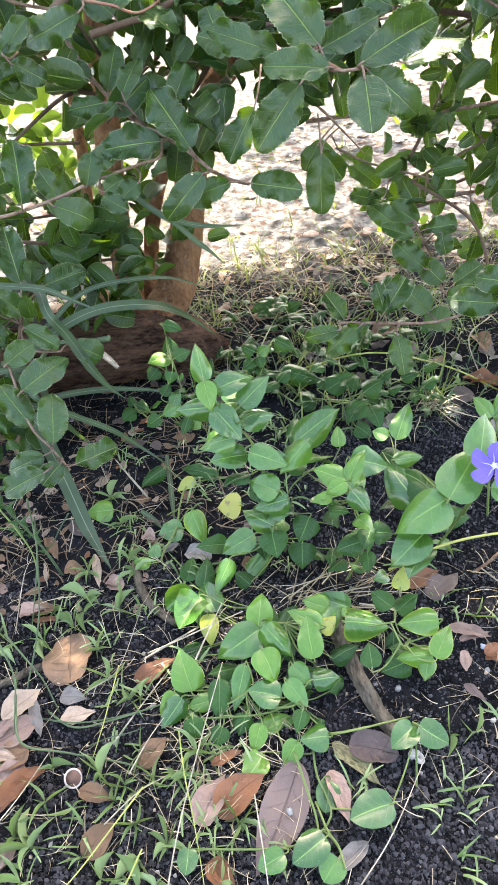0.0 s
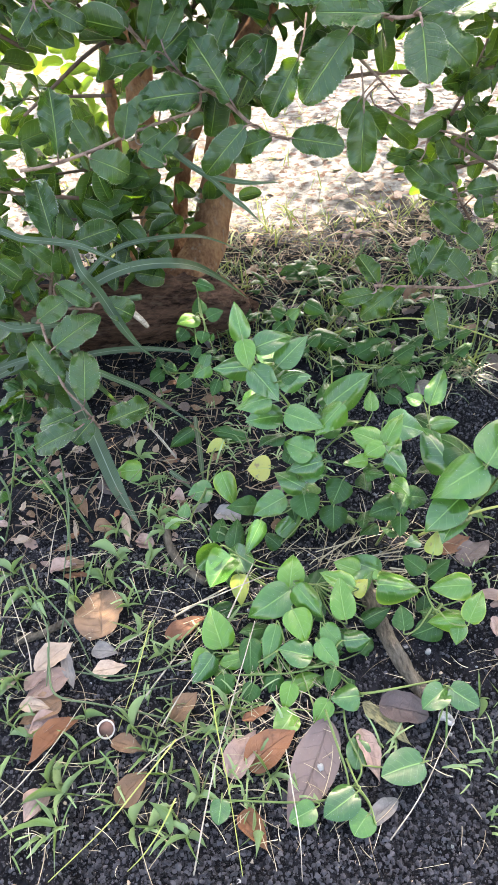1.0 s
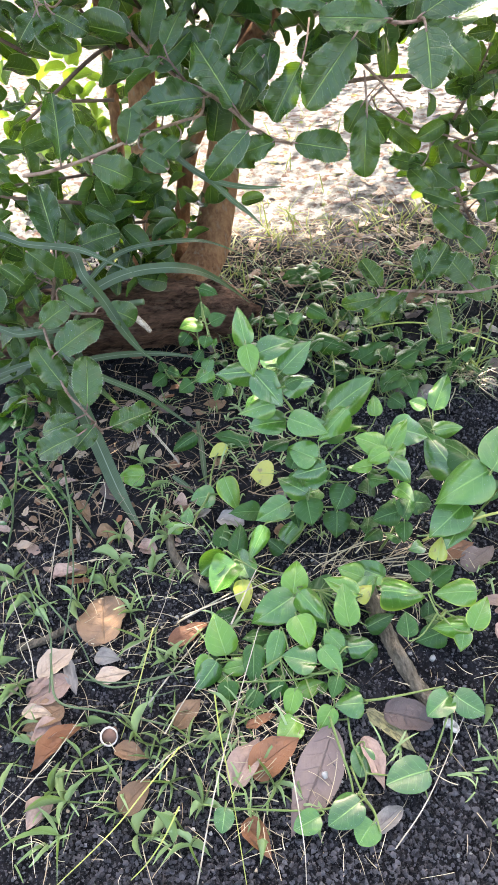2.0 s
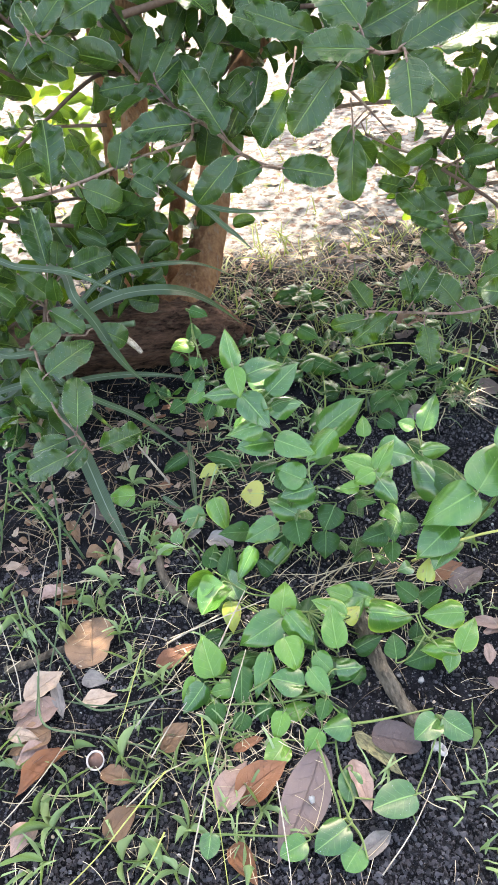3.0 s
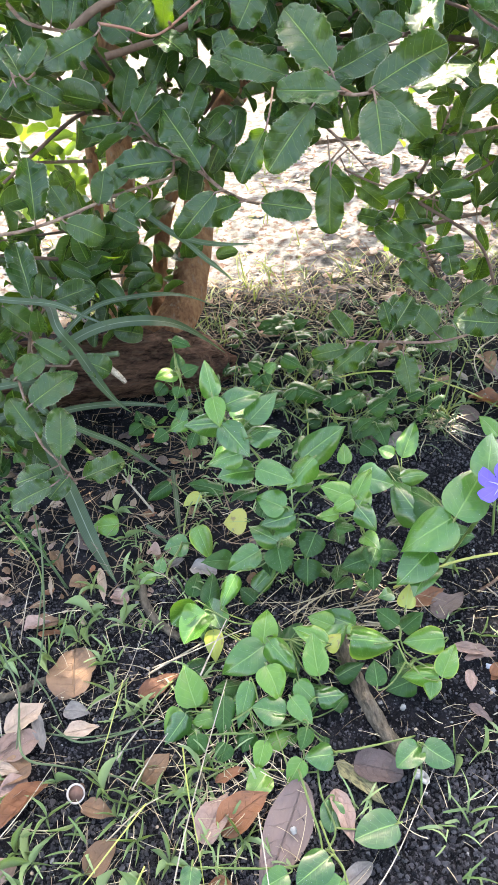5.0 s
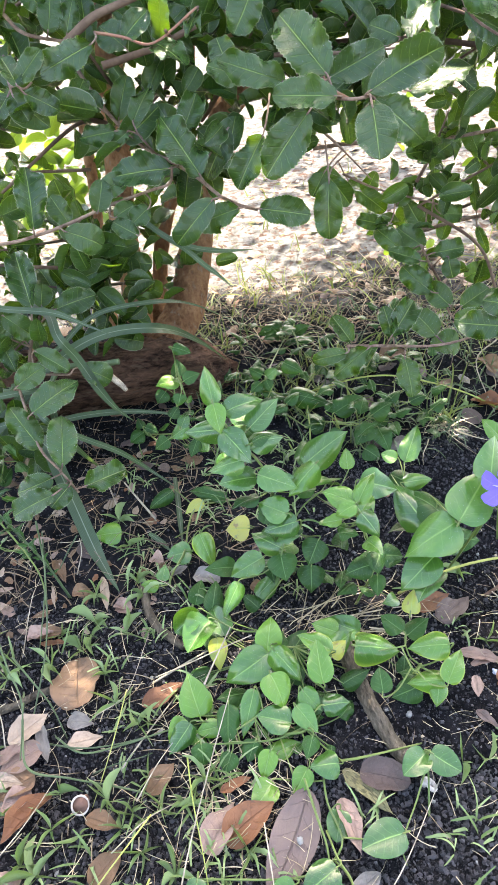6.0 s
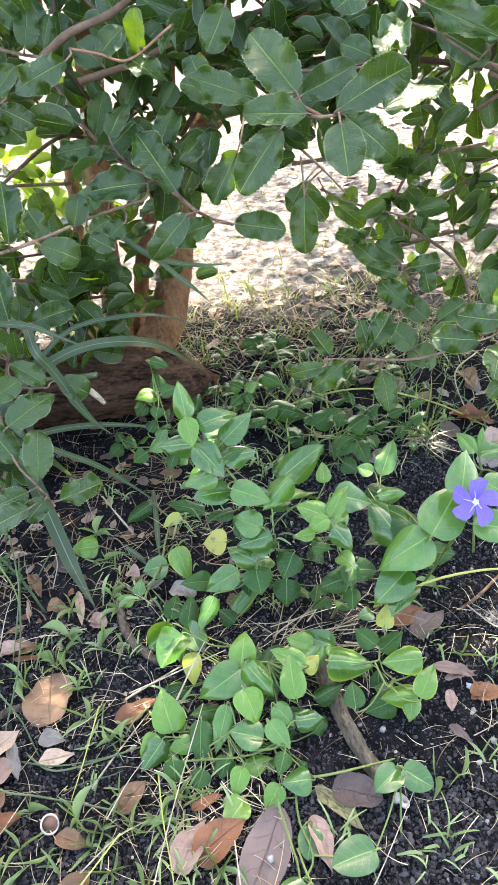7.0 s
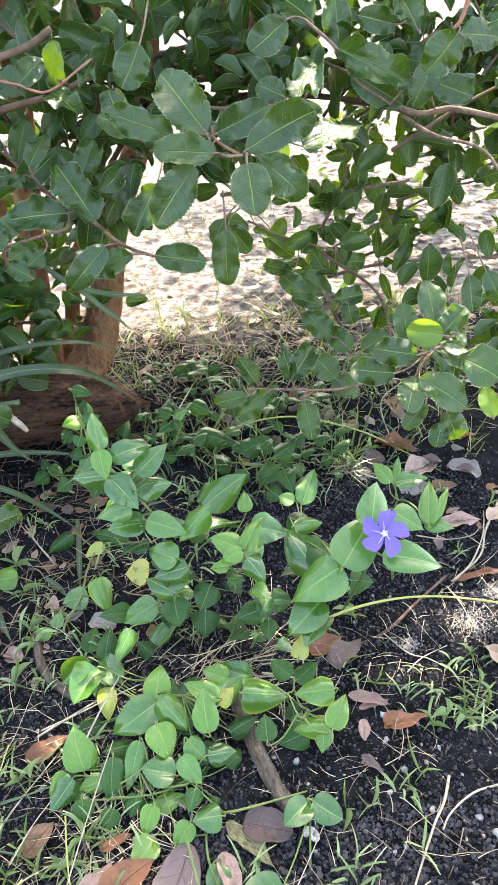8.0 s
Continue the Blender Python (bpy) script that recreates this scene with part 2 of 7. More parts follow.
FALLEN = {
    "tan": dead("tan", (0.105, 0.055, 0.028), (0.20, 0.112, 0.060), (0.4, 0.22, 0.1), patch=(0.05, 0.030, 0.020)),
    "pale": dead("pale", (0.25, 0.170, 0.120), (0.43, 0.32, 0.240), (0.5, 0.35, 0.2), patch=(0.12, 0.08, 0.06)),
    "pink": dead("pink", (0.19, 0.115, 0.090), (0.35, 0.235, 0.190), (0.3, 0.18, 0.13), patch=(0.08, 0.05, 0.045)),
    "rust": dead("rust", (0.105, 0.038, 0.016), (0.22, 0.092, 0.042), (0.55, 0.22, 0.07), spots=(0.07, 0.032, 0.02)),
    "plum": dead("plum", (0.060, 0.040, 0.038), (0.125, 0.088, 0.082), (0.2, 0.1, 0.08), patch=(0.12, 0.085, 0.07)),
    "grey": dead("grey", (0.10, 0.085, 0.076), (0.21, 0.185, 0.17), (0.2, 0.17, 0.14), patch=(0.06, 0.05, 0.045)),
    "mottle": dead("mottled", (0.13, 0.125, 0.055), (0.20, 0.185, 0.085), (0.4, 0.35, 0.1), spots=(0.070, 0.066, 0.035), patch=(0.11, 0.08, 0.045), spot_scale=9.0, spot_from=0.50),
}
STONE = {
    "white": grain_material("pale_stone", (0.13, 0.127, 0.124), (0.27, 0.265, 0.255), 0.6, 200, bump=0.4, depth=0.001),
    "blue": grain_material("bluish_stone", (0.26, 0.29, 0.36), (0.40, 0.43, 0.50), 0.6, 200, bump=0.4, depth=0.001),
    # this pale tone paints the sun dapples on the soil
    "pale": grain_material("sun_dapple_crumbs", (0.12, 0.108, 0.098), (0.34, 0.315, 0.29), 0.8, 300, bump=0.5, depth=0.001),
    "tan": grain_material("tan_stone", (0.25, 0.19, 0.13), (0.38, 0.31, 0.23), 0.7, 200, bump=0.5, depth=0.001),
}
SHELL = grain_material("shell", (0.30, 0.26, 0.235), (0.48, 0.43, 0.40), 0.35, 150, bump=0.2, depth=0.0005)
SHELL_IN = grain_material("shell_inside", (0.10, 0.055, 0.042), (0.20, 0.12, 0.095), 0.4, 150, bump=0.2, depth=0.0005)
PETAL = leaf_material("petal", (0.060, 0.032, 0.32), (0.095, 0.055, 0.42), (0.15, 0.10, 0.55), (0.16, 0.09, 0.65), 0.5, 3.0, 1.0, share=0.25, bump=0.3)
PETAL_EYE = leaf_material("flower_eye", (0.20, 0.16, 0.50), (0.30, 0.27, 0.58), (0.5, 0.5, 0.8), (0.5, 0.45, 0.85), 0.5, share=0.2)
POD = grain_material("dry_pod", (0.16, 0.115, 0.08), (0.52, 0.43, 0.34), 0.7, 600, (1, 1, 1), 0.8, 0.002)


# ---- building tools ----
WORLD = {}


def thing(name, at, label, category, group="", kind=""):
    ob = new(name)
    ob.empty_display_size = 0.02
    ob.location = at
    WORLD[ob.name] = Matrix.Translation(at)
    return tagged(ob, label, category, group, kind)


def part(name, mesh, material, parent=None, label="", at=None):
    """One mesh object under a thing or a part; its mesh is in world metres unless a pose is given."""
    ob = new(name, mesh)
    if material and not mesh.materials:
        mesh.materials.append(material)
    m = at or Matrix.Identity(4)
    WORLD[ob.name] = m
    if parent:
        ob.parent = parent
        ob.matrix_parent_inverse = WORLD[parent.name].inverted()
    ob.matrix_basis = m
    return tagged(ob, label)


def mesh_of(name, verts, faces, uvs=None, smooth=True):
    me = bpy.data.meshes.new(name)
    me.from_pydata([tuple(v) for v in verts], [], faces)
    if uvs is not None:
        layer = me.uv_layers.new(name="UVMap")
        idx = np.empty(len(me.loops), int)
        me.loops.foreach_get("vertex_index", idx)
        layer.data.foreach_set("uv", np.asarray(uvs, np.float32)[idx].ravel())
    if smooth:
        me.polygons.foreach_set("use_smooth", np.ones(len(me.polygons), bool))
    me.update()
    return me


def spline(points, steps=5):
    """A Catmull-Rom curve through points."""
    p = np.array(points, float)
    p = np.vstack([2 * p[0] - p[1], p, 2 * p[-1] - p[-2]])
    out = []
    for i in range(1, len(p) - 2):
        for s in np.arange(steps) / steps:
            a, b, c, d = p[i - 1:i + 3]
            out.append(0.5 * (2 * b + (c - a) * s + (2 * a - 5 * b + 4 * c - d) * s * s + (3 * b - a - 3 * c + d) * s ** 3))
    out.append(p[-2])
    return np.array(out)


def tube_data(points, r0, r1=None, sides=7, steps=5, knots=0.0, seed=1):
    rng = np.random.default_rng(seed)
    path = spline(points, steps) if len(points) > 2 or steps > 1 else np.array(points, float)
    n = len(path)
    r1 = r0 * 0.7 if r1 is None else r1
    tang = np.gradient(path, axis=0)
    tang /= np.linalg.norm(tang, axis=1)[:, None] + 1e-12
    ref = np.array([0.31, -0.2, 0.93]) if abs(tang[0] @ [0.31, -0.2, 0.93]) < 0.9 else np.array([1.0, 0, 0])
    verts, faces = [], []
    ang = np.arange(sides) * 2 * math.pi / sides
    lump = rng.normal(size=sides) * knots
    for i in range(n):
        a = np.cross(tang[i], ref)
        a /= np.linalg.norm(a)
        b = np.cross(a, tang[i])
        lump = lump * 0.75 + rng.normal(size=sides) * knots * 0.6
        r = (r0 + (r1 - r0) * i / (n - 1)) * (1 + lump)
        verts += list(path[i] + (np.cos(ang) * r)[:, None] * a + (np.sin(ang) * r)[:, None] * b)
    for i in range(n - 1):
        for j in range(sides):
            k = (j + 1) % sides
            faces.append((i * sides + j, i * sides + k, (i + 1) * sides + k, (i + 1) * sides + j))
    faces += [tuple(range(sides))[::-1], tuple((n - 1) * sides + j for j in range(sides))]
    return verts, faces


def tube(name, points, r0, r1=None, sides=7, steps=5, knots=0.0, seed=1):
    return mesh_of(name, *tube_data(points, r0, r1, sides, steps, knots, seed))


def joined(chunks):
    verts, faces, uvs = [], [], []
    for c in chunks:
        n = len(verts)
        verts += list(c[0])
        faces += [tuple(n + i for i in f) for f in c[1]]
        if len(c) > 2:
            uvs += list(c[2])
    return verts, faces, (uvs or None)


def slope(x, y):
    """The lie of the ground."""
    return 0.05 * max(-0.5, min(x, 0.8)) - 0.005


def soil_height(x, y):
    z = slope(x, y)
    near = 1.0 if y < 2.5 else 0.3
    z += near * 0.007 * noise.noise((x * 7, y * 7, 3.1)) + near * 0.0035 * noise.noise((x * 26, y * 26, 8.0))
    if -0.6 < x < 1.2 and 0 < y < 1.6:
        z += 0.0022 * noise.noise((x * 90, y * 90, 1.7)) + 0.0012 * noise.noise((x * 210, y * 210, 5.0))
    return z


OUTLINES = {
    # how bluntly the blade opens at its base and closes at its tip, teeth, tooth depth
    "shrub": (0.50, 0.50, 19, 0.042),
    "periwinkle": (0.50, 1.02, 0, 0.0),
    "heart": (0.40, 0.64, 0, 0.0),
    "fallen": (0.62, 1.0, 0, 0.0),
    "round": (0.46, 0.50, 0, 0.0),
    "lance": (0.80, 1.15, 0, 0.0),
    "petal": (0.80, 0.30, 0, 0.0),
}


def blade_data(shape, seed, rows=12, cols=6, cup=0.12, bend=0.12, twist=0.1, ripple=0.02, fold=0.0):
    """A leaf blade of length 1 along y and width 1 along x, with its uv; base and tip lie at height 0."""
    rng = np.random.default_rng(seed)
    low, high, teeth, depth = OUTLINES[shape]
    low, high = low * rng.uniform(0.92, 1.08), high * rng.uniform(0.92, 1.08)
    widest = low / (low + high)
    top = widest ** low * (1 - widest) ** high
    ph = rng.uniform(0, 6.28, 3)
    lop, sway = rng.normal() * 0.05, rng.normal() * 0.03
    toothed = teeth and rows > 8
    rows = teeth * 2 if toothed else rows
    verts, uvs, faces = [], [], []
    for i in range(rows + 1):
        v = i / rows
        if not toothed:
            v = 0.4 * v + 0.6 * (0.5 - 0.5 * math.cos(math.pi * v))
        half = 0.5 * v ** low * (1 - v) ** high / top if 0 < i < rows else 0.004
        tooth = depth * (1 if i % 2 else -1) * (0.6 + 0.8 * rng.random()) if toothed else 0.0
        for j in range(cols + 1):
            u = 2 * j / cols - 1
            edge = 1 + tooth if j in (0, cols) else 1.0
            x = u * half * edge + lop * v * (1 - v) + sway * math.sin(math.pi * v) * 0.5
            y = v + (0.02 * math.cos(u * 2.5) + (abs(tooth) * 0.4 if j in (0, cols) else 0) if 0 < i < rows else 0)
            a = abs(u) * half * 2
            z = cup * a * a * 0.9 + fold * a * 0.5 + bend * v * (1 - v) + twist * u * half * (v - 0.4)
            z += ripple * math.sin(9 * v + ph[0] + (1.6 if u > 0 else 0)) * abs(u) ** 2 * min(1.0, half * 3)
            z += 0.6 * ripple * math.sin(19 * v + ph[1]) * abs(u) ** 3 * min(1.0, half * 3)
            verts.append((x, y, z))
            uvs.append((j / cols, v))
    w = cols + 1
    for i in range(rows):
        for j in range(cols):
            faces.append((i * w + j, i * w + j + 1, (i + 1) * w + j + 1, (i + 1) * w + j))
    return np.array(verts), faces, uvs


def blade_meshes(name, shape, count, seed, material, **look_of):
    out = []
    rng = np.random.default_rng(seed)
    for k in range(count):
        tune = {key: value * rng.uniform(0.3, 1.7) for key, value in look_of.items() if key in ("cup", "bend", "ripple", "fold")}
        tune["twist"] = rng.normal() * look_of.get("twist", 0.15)
        me = mesh_of(name, *blade_data(shape, seed + k, look_of.get("rows", 12), look_of.get("cols", 6), **tune))
        me.materials.append(material)
        out.append(me)
    return out


def blade_pose(base, tip, width, roll):
    """A blade from base to tip, turned about its length by roll degrees from facing the sky."""
    b, axis = Vector(base), Vector(tip) - Vector(base)
    length = axis.length
    axis.normalize()
    ref = Vector((0, 0, 1)) if abs(axis.z) < 0.9 else Vector((0, -1, 0))
    up = (ref - axis * ref.dot(axis)).normalized()
    up = up * math.cos(radians(roll)) + axis.cross(up) * math.sin(radians(roll))
    side = axis.cross(up)
    m = Matrix((side * width, axis * length, up * length)).transposed().to_4x4()
    m.translation = b
    return m


def moved(data, m):
    verts = np.asarray(data[0])
    a = np.array(m)
    return (verts @ a[:3, :3].T + a[:3, 3], *data[1:])

# ---- places of the larger parts, in metres ----
SPRAY_A = [
    ((-0.066, 0.763, 0.474), (-0.120, 0.768, 0.451), 0.031, -74, 'g'),
    ((-0.137, 0.742, 0.449), (-0.112, 0.757, 0.473), 0.020, 53, 'g'),
    ((-0.143, 0.783, 0.433), (-0.114, 0.791, 0.413), 0.024, 72, 'g'),
    ((-0.163, 0.814, 0.426), (-0.151, 0.808, 0.401), 0.027, 49, 'g'),
    ((-0.167, 0.815, 0.426), (-0.187, 0.810, 0.404), 0.022, -70, 'g'),
    ((-0.136, 0.739, 0.448), (-0.150, 0.757, 0.469), 0.021, -6, 'g'),
    ((-0.087, 0.886, 0.389), (-0.109, 0.891, 0.408), 0.025, -52, 'g'),
    ((-0.064, 0.843, 0.388), (-0.051, 0.867, 0.426), 0.027, 40, 'g'),
    ((-0.044, 0.801, 0.395), (-0.026, 0.834, 0.419), 0.023, 23, 'g'),
    ((-0.063, 0.808, 0.386), (-0.103, 0.807, 0.381), 0.023, -59, 'g'),
    ((-0.050, 0.805, 0.386), (-0.071, 0.803, 0.372), 0.014, -73, 'g'),
]
SPRAY_B = [
    ((0.022, 0.751, 0.353), (-0.014, 0.782, 0.403), 0.043, -15, 'g'),
    ((0.005, 0.801, 0.381), (0.023, 0.831, 0.412), 0.028, 36, 'g'),
    ((-0.008, 0.768, 0.357), (-0.072, 0.776, 0.349), 0.036, -52, 'g'),
    ((-0.054, 0.775, 0.349), (-0.086, 0.775, 0.334), 0.025, -66, 'g'),
    ((0.054, 0.800, 0.384), (0.027, 0.800, 0.333), 0.032, -66, 'g'),
    ((-0.042, 0.806, 0.469), (-0.016, 0.819, 0.490), 0.024, 58, 'g'),
    ((-0.013, 0.810, 0.464), (0.016, 0.775, 0.449), 0.034, 10, 'g'),
    ((0.032, 0.829, 0.486), (0.021, 0.792, 0.470), 0.015, -4, 'g'),
    ((0.072, 0.733, 0.442), (0.037, 0.738, 0.454), 0.027, -56, 'g'),
    ((0.057, 0.751, 0.451), (0.048, 0.768, 0.471), 0.026, -31, 'g'),
]
SPRAY_C = [
    ((-0.151, 0.724, 0.319), (-0.155, 0.763, 0.370), 0.032, 22, 'g'),
    ((-0.135, 0.814, 0.288), (-0.154, 0.831, 0.316), 0.026, -39, 'g'),
    ((-0.090, 0.761, 0.319), (-0.082, 0.776, 0.348), 0.025, 39, 'g'),
    ((-0.124, 0.739, 0.310), (-0.087, 0.741, 0.290), 0.032, 53, 'g'),
    ((-0.072, 0.751, 0.316), (-0.051, 0.762, 0.324), 0.020, 60, 'g'),
    ((0.034, 0.705, 0.345), (-0.006, 0.699, 0.304), 0.028, -57, 'g'),
    ((0.059, 0.701, 0.336), (0.010, 0.720, 0.313), 0.029, -62, 'g'),
    ((-0.047, 0.858, 0.453), (-0.073, 0.871, 0.472), 0.034, -53, 'g'),
    ((-0.048, 0.738, 0.300), (-0.074, 0.750, 0.312), 0.021, -54, 'g'),
    ((-0.035, 0.757, 0.322), (-0.054, 0.748, 0.309), 0.023, -48, 'g'),
]
SPRAY_D = [
    ((0.131, 0.623, 0.464), (0.098, 0.664, 0.500), 0.037, -45, 'g'),
    ((0.144, 0.709, 0.443), (0.194, 0.717, 0.464), 0.030, 67, 'g'),
    ((0.161, 0.610, 0.453), (0.215, 0.609, 0.481), 0.031, 60, 'g'),
    ((0.138, 0.613, 0.451), (0.088, 0.623, 0.452), 0.026, -53, 'g'),
    ((0.159, 0.584, 0.451), (0.163, 0.563, 0.417), 0.033, 10, 'g'),
    ((0.175, 0.651, 0.438), (0.216, 0.639, 0.405), 0.033, 64, 'g'),
    ((0.123, 0.674, 0.426), (0.084, 0.669, 0.374), 0.037, -63, 'g'),
    ((0.106, 0.708, 0.443), (0.047, 0.718, 0.462), 0.029, -59, 'g'),
    ((0.087, 0.751, 0.388), (0.059, 0.741, 0.340), 0.030, -46, 'g'),
]
SPRAY_E = [
    ((0.079, 0.727, 0.324), (0.132, 0.728, 0.313), 0.031, 61, 'g'),
    ((0.157, 0.776, 0.330), (0.157, 0.762, 0.271), 0.033, 15, 'g'),
    ((0.160, 0.830, 0.322), (0.145, 0.822, 0.297), 0.026, -28, 'g'),
    ((0.163, 0.817, 0.320), (0.189, 0.823, 0.285), 0.026, 92, 'g'),
    ((0.246, 0.821, 0.402), (0.316, 0.842, 0.416), 0.046, 18, 'g'),
    ((0.221, 0.723, 0.464), (0.248, 0.786, 0.487), 0.033, -1, 'g'),
    ((0.214, 0.743, 0.465), (0.187, 0.756, 0.475), 0.024, -66, 'g'),
    ((0.406, 1.020, 0.264), (0.392, 1.051, 0.299), 0.031, -30, 'g'),
    ((0.407, 1.012, 0.264), (0.429, 1.001, 0.231), 0.036, 69, 'g'),
    ((0.394, 0.969, 0.206), (0.395, 1.002, 0.241), 0.015, -20, 'g'),
]
SPRAY_F = [
    ((-0.190, 0.770, 0.209), (-0.212, 0.834, 0.251), 0.036, -13, 'g'),
    ((-0.187, 0.797, 0.195), (-0.184, 0.818, 0.216), 0.027, 22, 'g'),
    ((-0.170, 0.788, 0.195), (-0.123, 0.811, 0.199), 0.032, 55, 'g'),
    ((-0.148, 0.921, 0.154), (-0.153, 0.947, 0.185), 0.027, 14, 'g'),
    ((-0.109, 0.942, 0.181), (-0.138, 0.952, 0.189), 0.033, -43, 'g'),
    ((-0.103, 0.940, 0.182), (-0.063, 0.941, 0.175), 0.031, 56, 'g'),
    ((-0.111, 0.976, 0.136), (-0.060, 0.982, 0.108), 0.038, 49, 'g'),
    ((-0.159, 0.971, 0.118), (-0.137, 0.966, 0.100), 0.026, 38, 'y'),
    ((-0.223, 0.761, 0.207), (-0.195, 0.764, 0.174), 0.029, 57, 'g'),
    ((-0.183, 0.715, 0.184), (-0.149, 0.713, 0.155), 0.024, 36, 'g'),
]
SPRAY_G = [
    ((-0.140, 0.731, 0.147), (-0.108, 0.734, 0.124), 0.031, 46, 'g'),
    ((-0.200, 0.674, 0.164), (-0.172, 0.698, 0.173), 0.028, 50, 'g'),
    ((-0.184, 0.653, 0.142), (-0.135, 0.687, 0.158), 0.039, 26, 'g'),
    ((-0.181, 0.641, 0.101), (-0.212, 0.668, 0.141), 0.032, -28, 'g'),
    ((-0.154, 0.612, 0.098), (-0.155, 0.658, 0.132), 0.034, 14, 'g'),
    ((-0.233, 0.754, 0.181), (-0.215, 0.728, 0.150), 0.021, 23, 'g'),
    ((-0.130, 0.593, 0.083), (-0.087, 0.619, 0.081), 0.030, 31, 'g'),
    ((-0.150, 0.605, 0.075), (-0.170, 0.585, 0.062), 0.026, -35, 'g'),
    ((-0.165, 0.591, 0.076), (-0.213, 0.583, 0.055), 0.032, -31, 'g'),
    ((-0.168, 0.612, 0.082), (-0.209, 0.605, 0.069), 0.028, -48, 'g'),
]
SPRAY_H = [
    ((0.276, 0.952, 0.228), (0.297, 0.976, 0.250), 0.027, 43, 'g'),
    ((0.310, 0.934, 0.202), (0.291, 0.956, 0.232), 0.026, -57, 'g'),
    ((0.323, 0.939, 0.210), (0.330, 0.958, 0.232), 0.024, 1, 'g'),
    ((0.227, 1.019, 0.236), (0.276, 1.012, 0.198), 0.030, 61, 'g'),
    ((0.257, 0.910, 0.220), (0.221, 0.943, 0.218), 0.023, -59, 'g'),
    ((0.334, 0.941, 0.218), (0.367, 0.946, 0.213), 0.027, 60, 'g'),
    ((0.357, 1.042, 0.280), (0.352, 1.062, 0.320), 0.018, -29, 'g'),
    ((0.368, 1.046, 0.290), (0.383, 1.072, 0.327), 0.019, 5, 'g'),
    ((0.250, 1.041, 0.214), (0.267, 1.051, 0.243), 0.026, 60, 'g'),
]
SPRAY_I = [
    ((0.198, 0.815, 0.103), (0.175, 0.841, 0.129), 0.028, -17, 'g'),
    ((0.175, 0.722, 0.147), (0.135, 0.728, 0.135), 0.020, -50, 'g'),
    ((0.199, 0.719, 0.153), (0.160, 0.720, 0.116), 0.030, -46, 'g'),
    ((0.194, 0.718, 0.134), (0.212, 0.734, 0.153), 0.012, 22, 'g'),
    ((0.242, 0.715, 0.140), (0.247, 0.681, 0.106), 0.028, 5, 'g'),
    ((0.225, 0.719, 0.167), (0.257, 0.756, 0.191), 0.030, 28, 'g'),
    ((0.228, 0.721, 0.163), (0.220, 0.750, 0.190), 0.021, -23, 'g'),
    ((0.289, 0.754, 0.142), (0.265, 0.777, 0.163), 0.035, -34, 'g'),
    ((0.281, 0.745, 0.134), (0.319, 0.751, 0.131), 0.034, 31, 'g'),
    ((0.329, 0.672, 0.200), (0.290, 0.704, 0.193), 0.033, -57, 'g'),
]
SPRAY_J = [
    ((0.319, 0.805, 0.153), (0.294, 0.830, 0.172), 0.031, -53, 'g'),
    ((0.296, 0.812, 0.170), (0.264, 0.846, 0.191), 0.033, -56, 'g'),
    ((0.334, 0.807, 0.149), (0.370, 0.819, 0.167), 0.030, 34, 'g'),
    ((0.398, 0.985, 0.097), (0.431, 0.979, 0.115), 0.034, 54, 'g'),
    ((0.298, 0.834, 0.212), (0.338, 0.840, 0.214), 0.028, 48, 'g'),
    ((0.285, 0.838, 0.201), (0.248, 0.860, 0.207), 0.021, -54, 'g'),
    ((0.315, 0.827, 0.209), (0.322, 0.819, 0.184), 0.024, -1, 'g'),
    ((0.275, 0.899, 0.190), (0.243, 0.922, 0.212), 0.030, -52, 'g'),
    ((0.306, 0.899, 0.191), (0.272, 0.921, 0.211), 0.033, -56, 'g'),
    ((0.335, 0.692, 0.203), (0.328, 0.711, 0.224), 0.024, -28, 'g'),
]
SPRAY_K = [
    ((0.339, 0.627, 0.247), (0.299, 0.656, 0.241), 0.031, -63, 'g'),
    ((0.367, 0.667, 0.257), (0.364, 0.703, 0.292), 0.030, -7, 'g'),
    ((0.367, 0.640, 0.260), (0.334, 0.658, 0.258), 0.030, -65, 'y'),
    ((0.370, 0.649, 0.258), (0.394, 0.659, 0.281), 0.028, 19, 'g'),
    ((0.369, 0.650, 0.253), (0.389, 0.632, 0.252), 0.030, 13, 'g'),
    ((0.339, 0.665, 0.243), (0.335, 0.686, 0.275), 0.027, -16, 'g'),
    ((0.367, 0.650, 0.238), (0.417, 0.601, 0.229), 0.040, 16, 'g'),
    ((0.342, 0.623, 0.222), (0.387, 0.597, 0.198), 0.036, 40, 'g'),
    ((0.343, 0.636, 0.217), (0.322, 0.591, 0.202), 0.030, -2, 'g'),
    ((0.321, 0.636, 0.221), (0.279, 0.661, 0.214), 0.032, -59, 'g'),
]
SPRAY_L = [
    ((0.367, 0.601, 0.196), (0.383, 0.594, 0.161), 0.030, 55, 'g'),
    ((0.364, 0.598, 0.181), (0.358, 0.586, 0.158), 0.022, 2, 'g'),
    ((0.413, 0.585, 0.192), (0.409, 0.612, 0.212), 0.020, -34, 'y'),
    ((0.353, 0.620, 0.191), (0.329, 0.609, 0.167), 0.020, -34, 'g'),
    ((0.426, 0.735, 0.282), (0.430, 0.716, 0.245), 0.024, 20, 'g'),
    ((0.445, 0.736, 0.285), (0.461, 0.720, 0.256), 0.025, 49, 'g'),
]
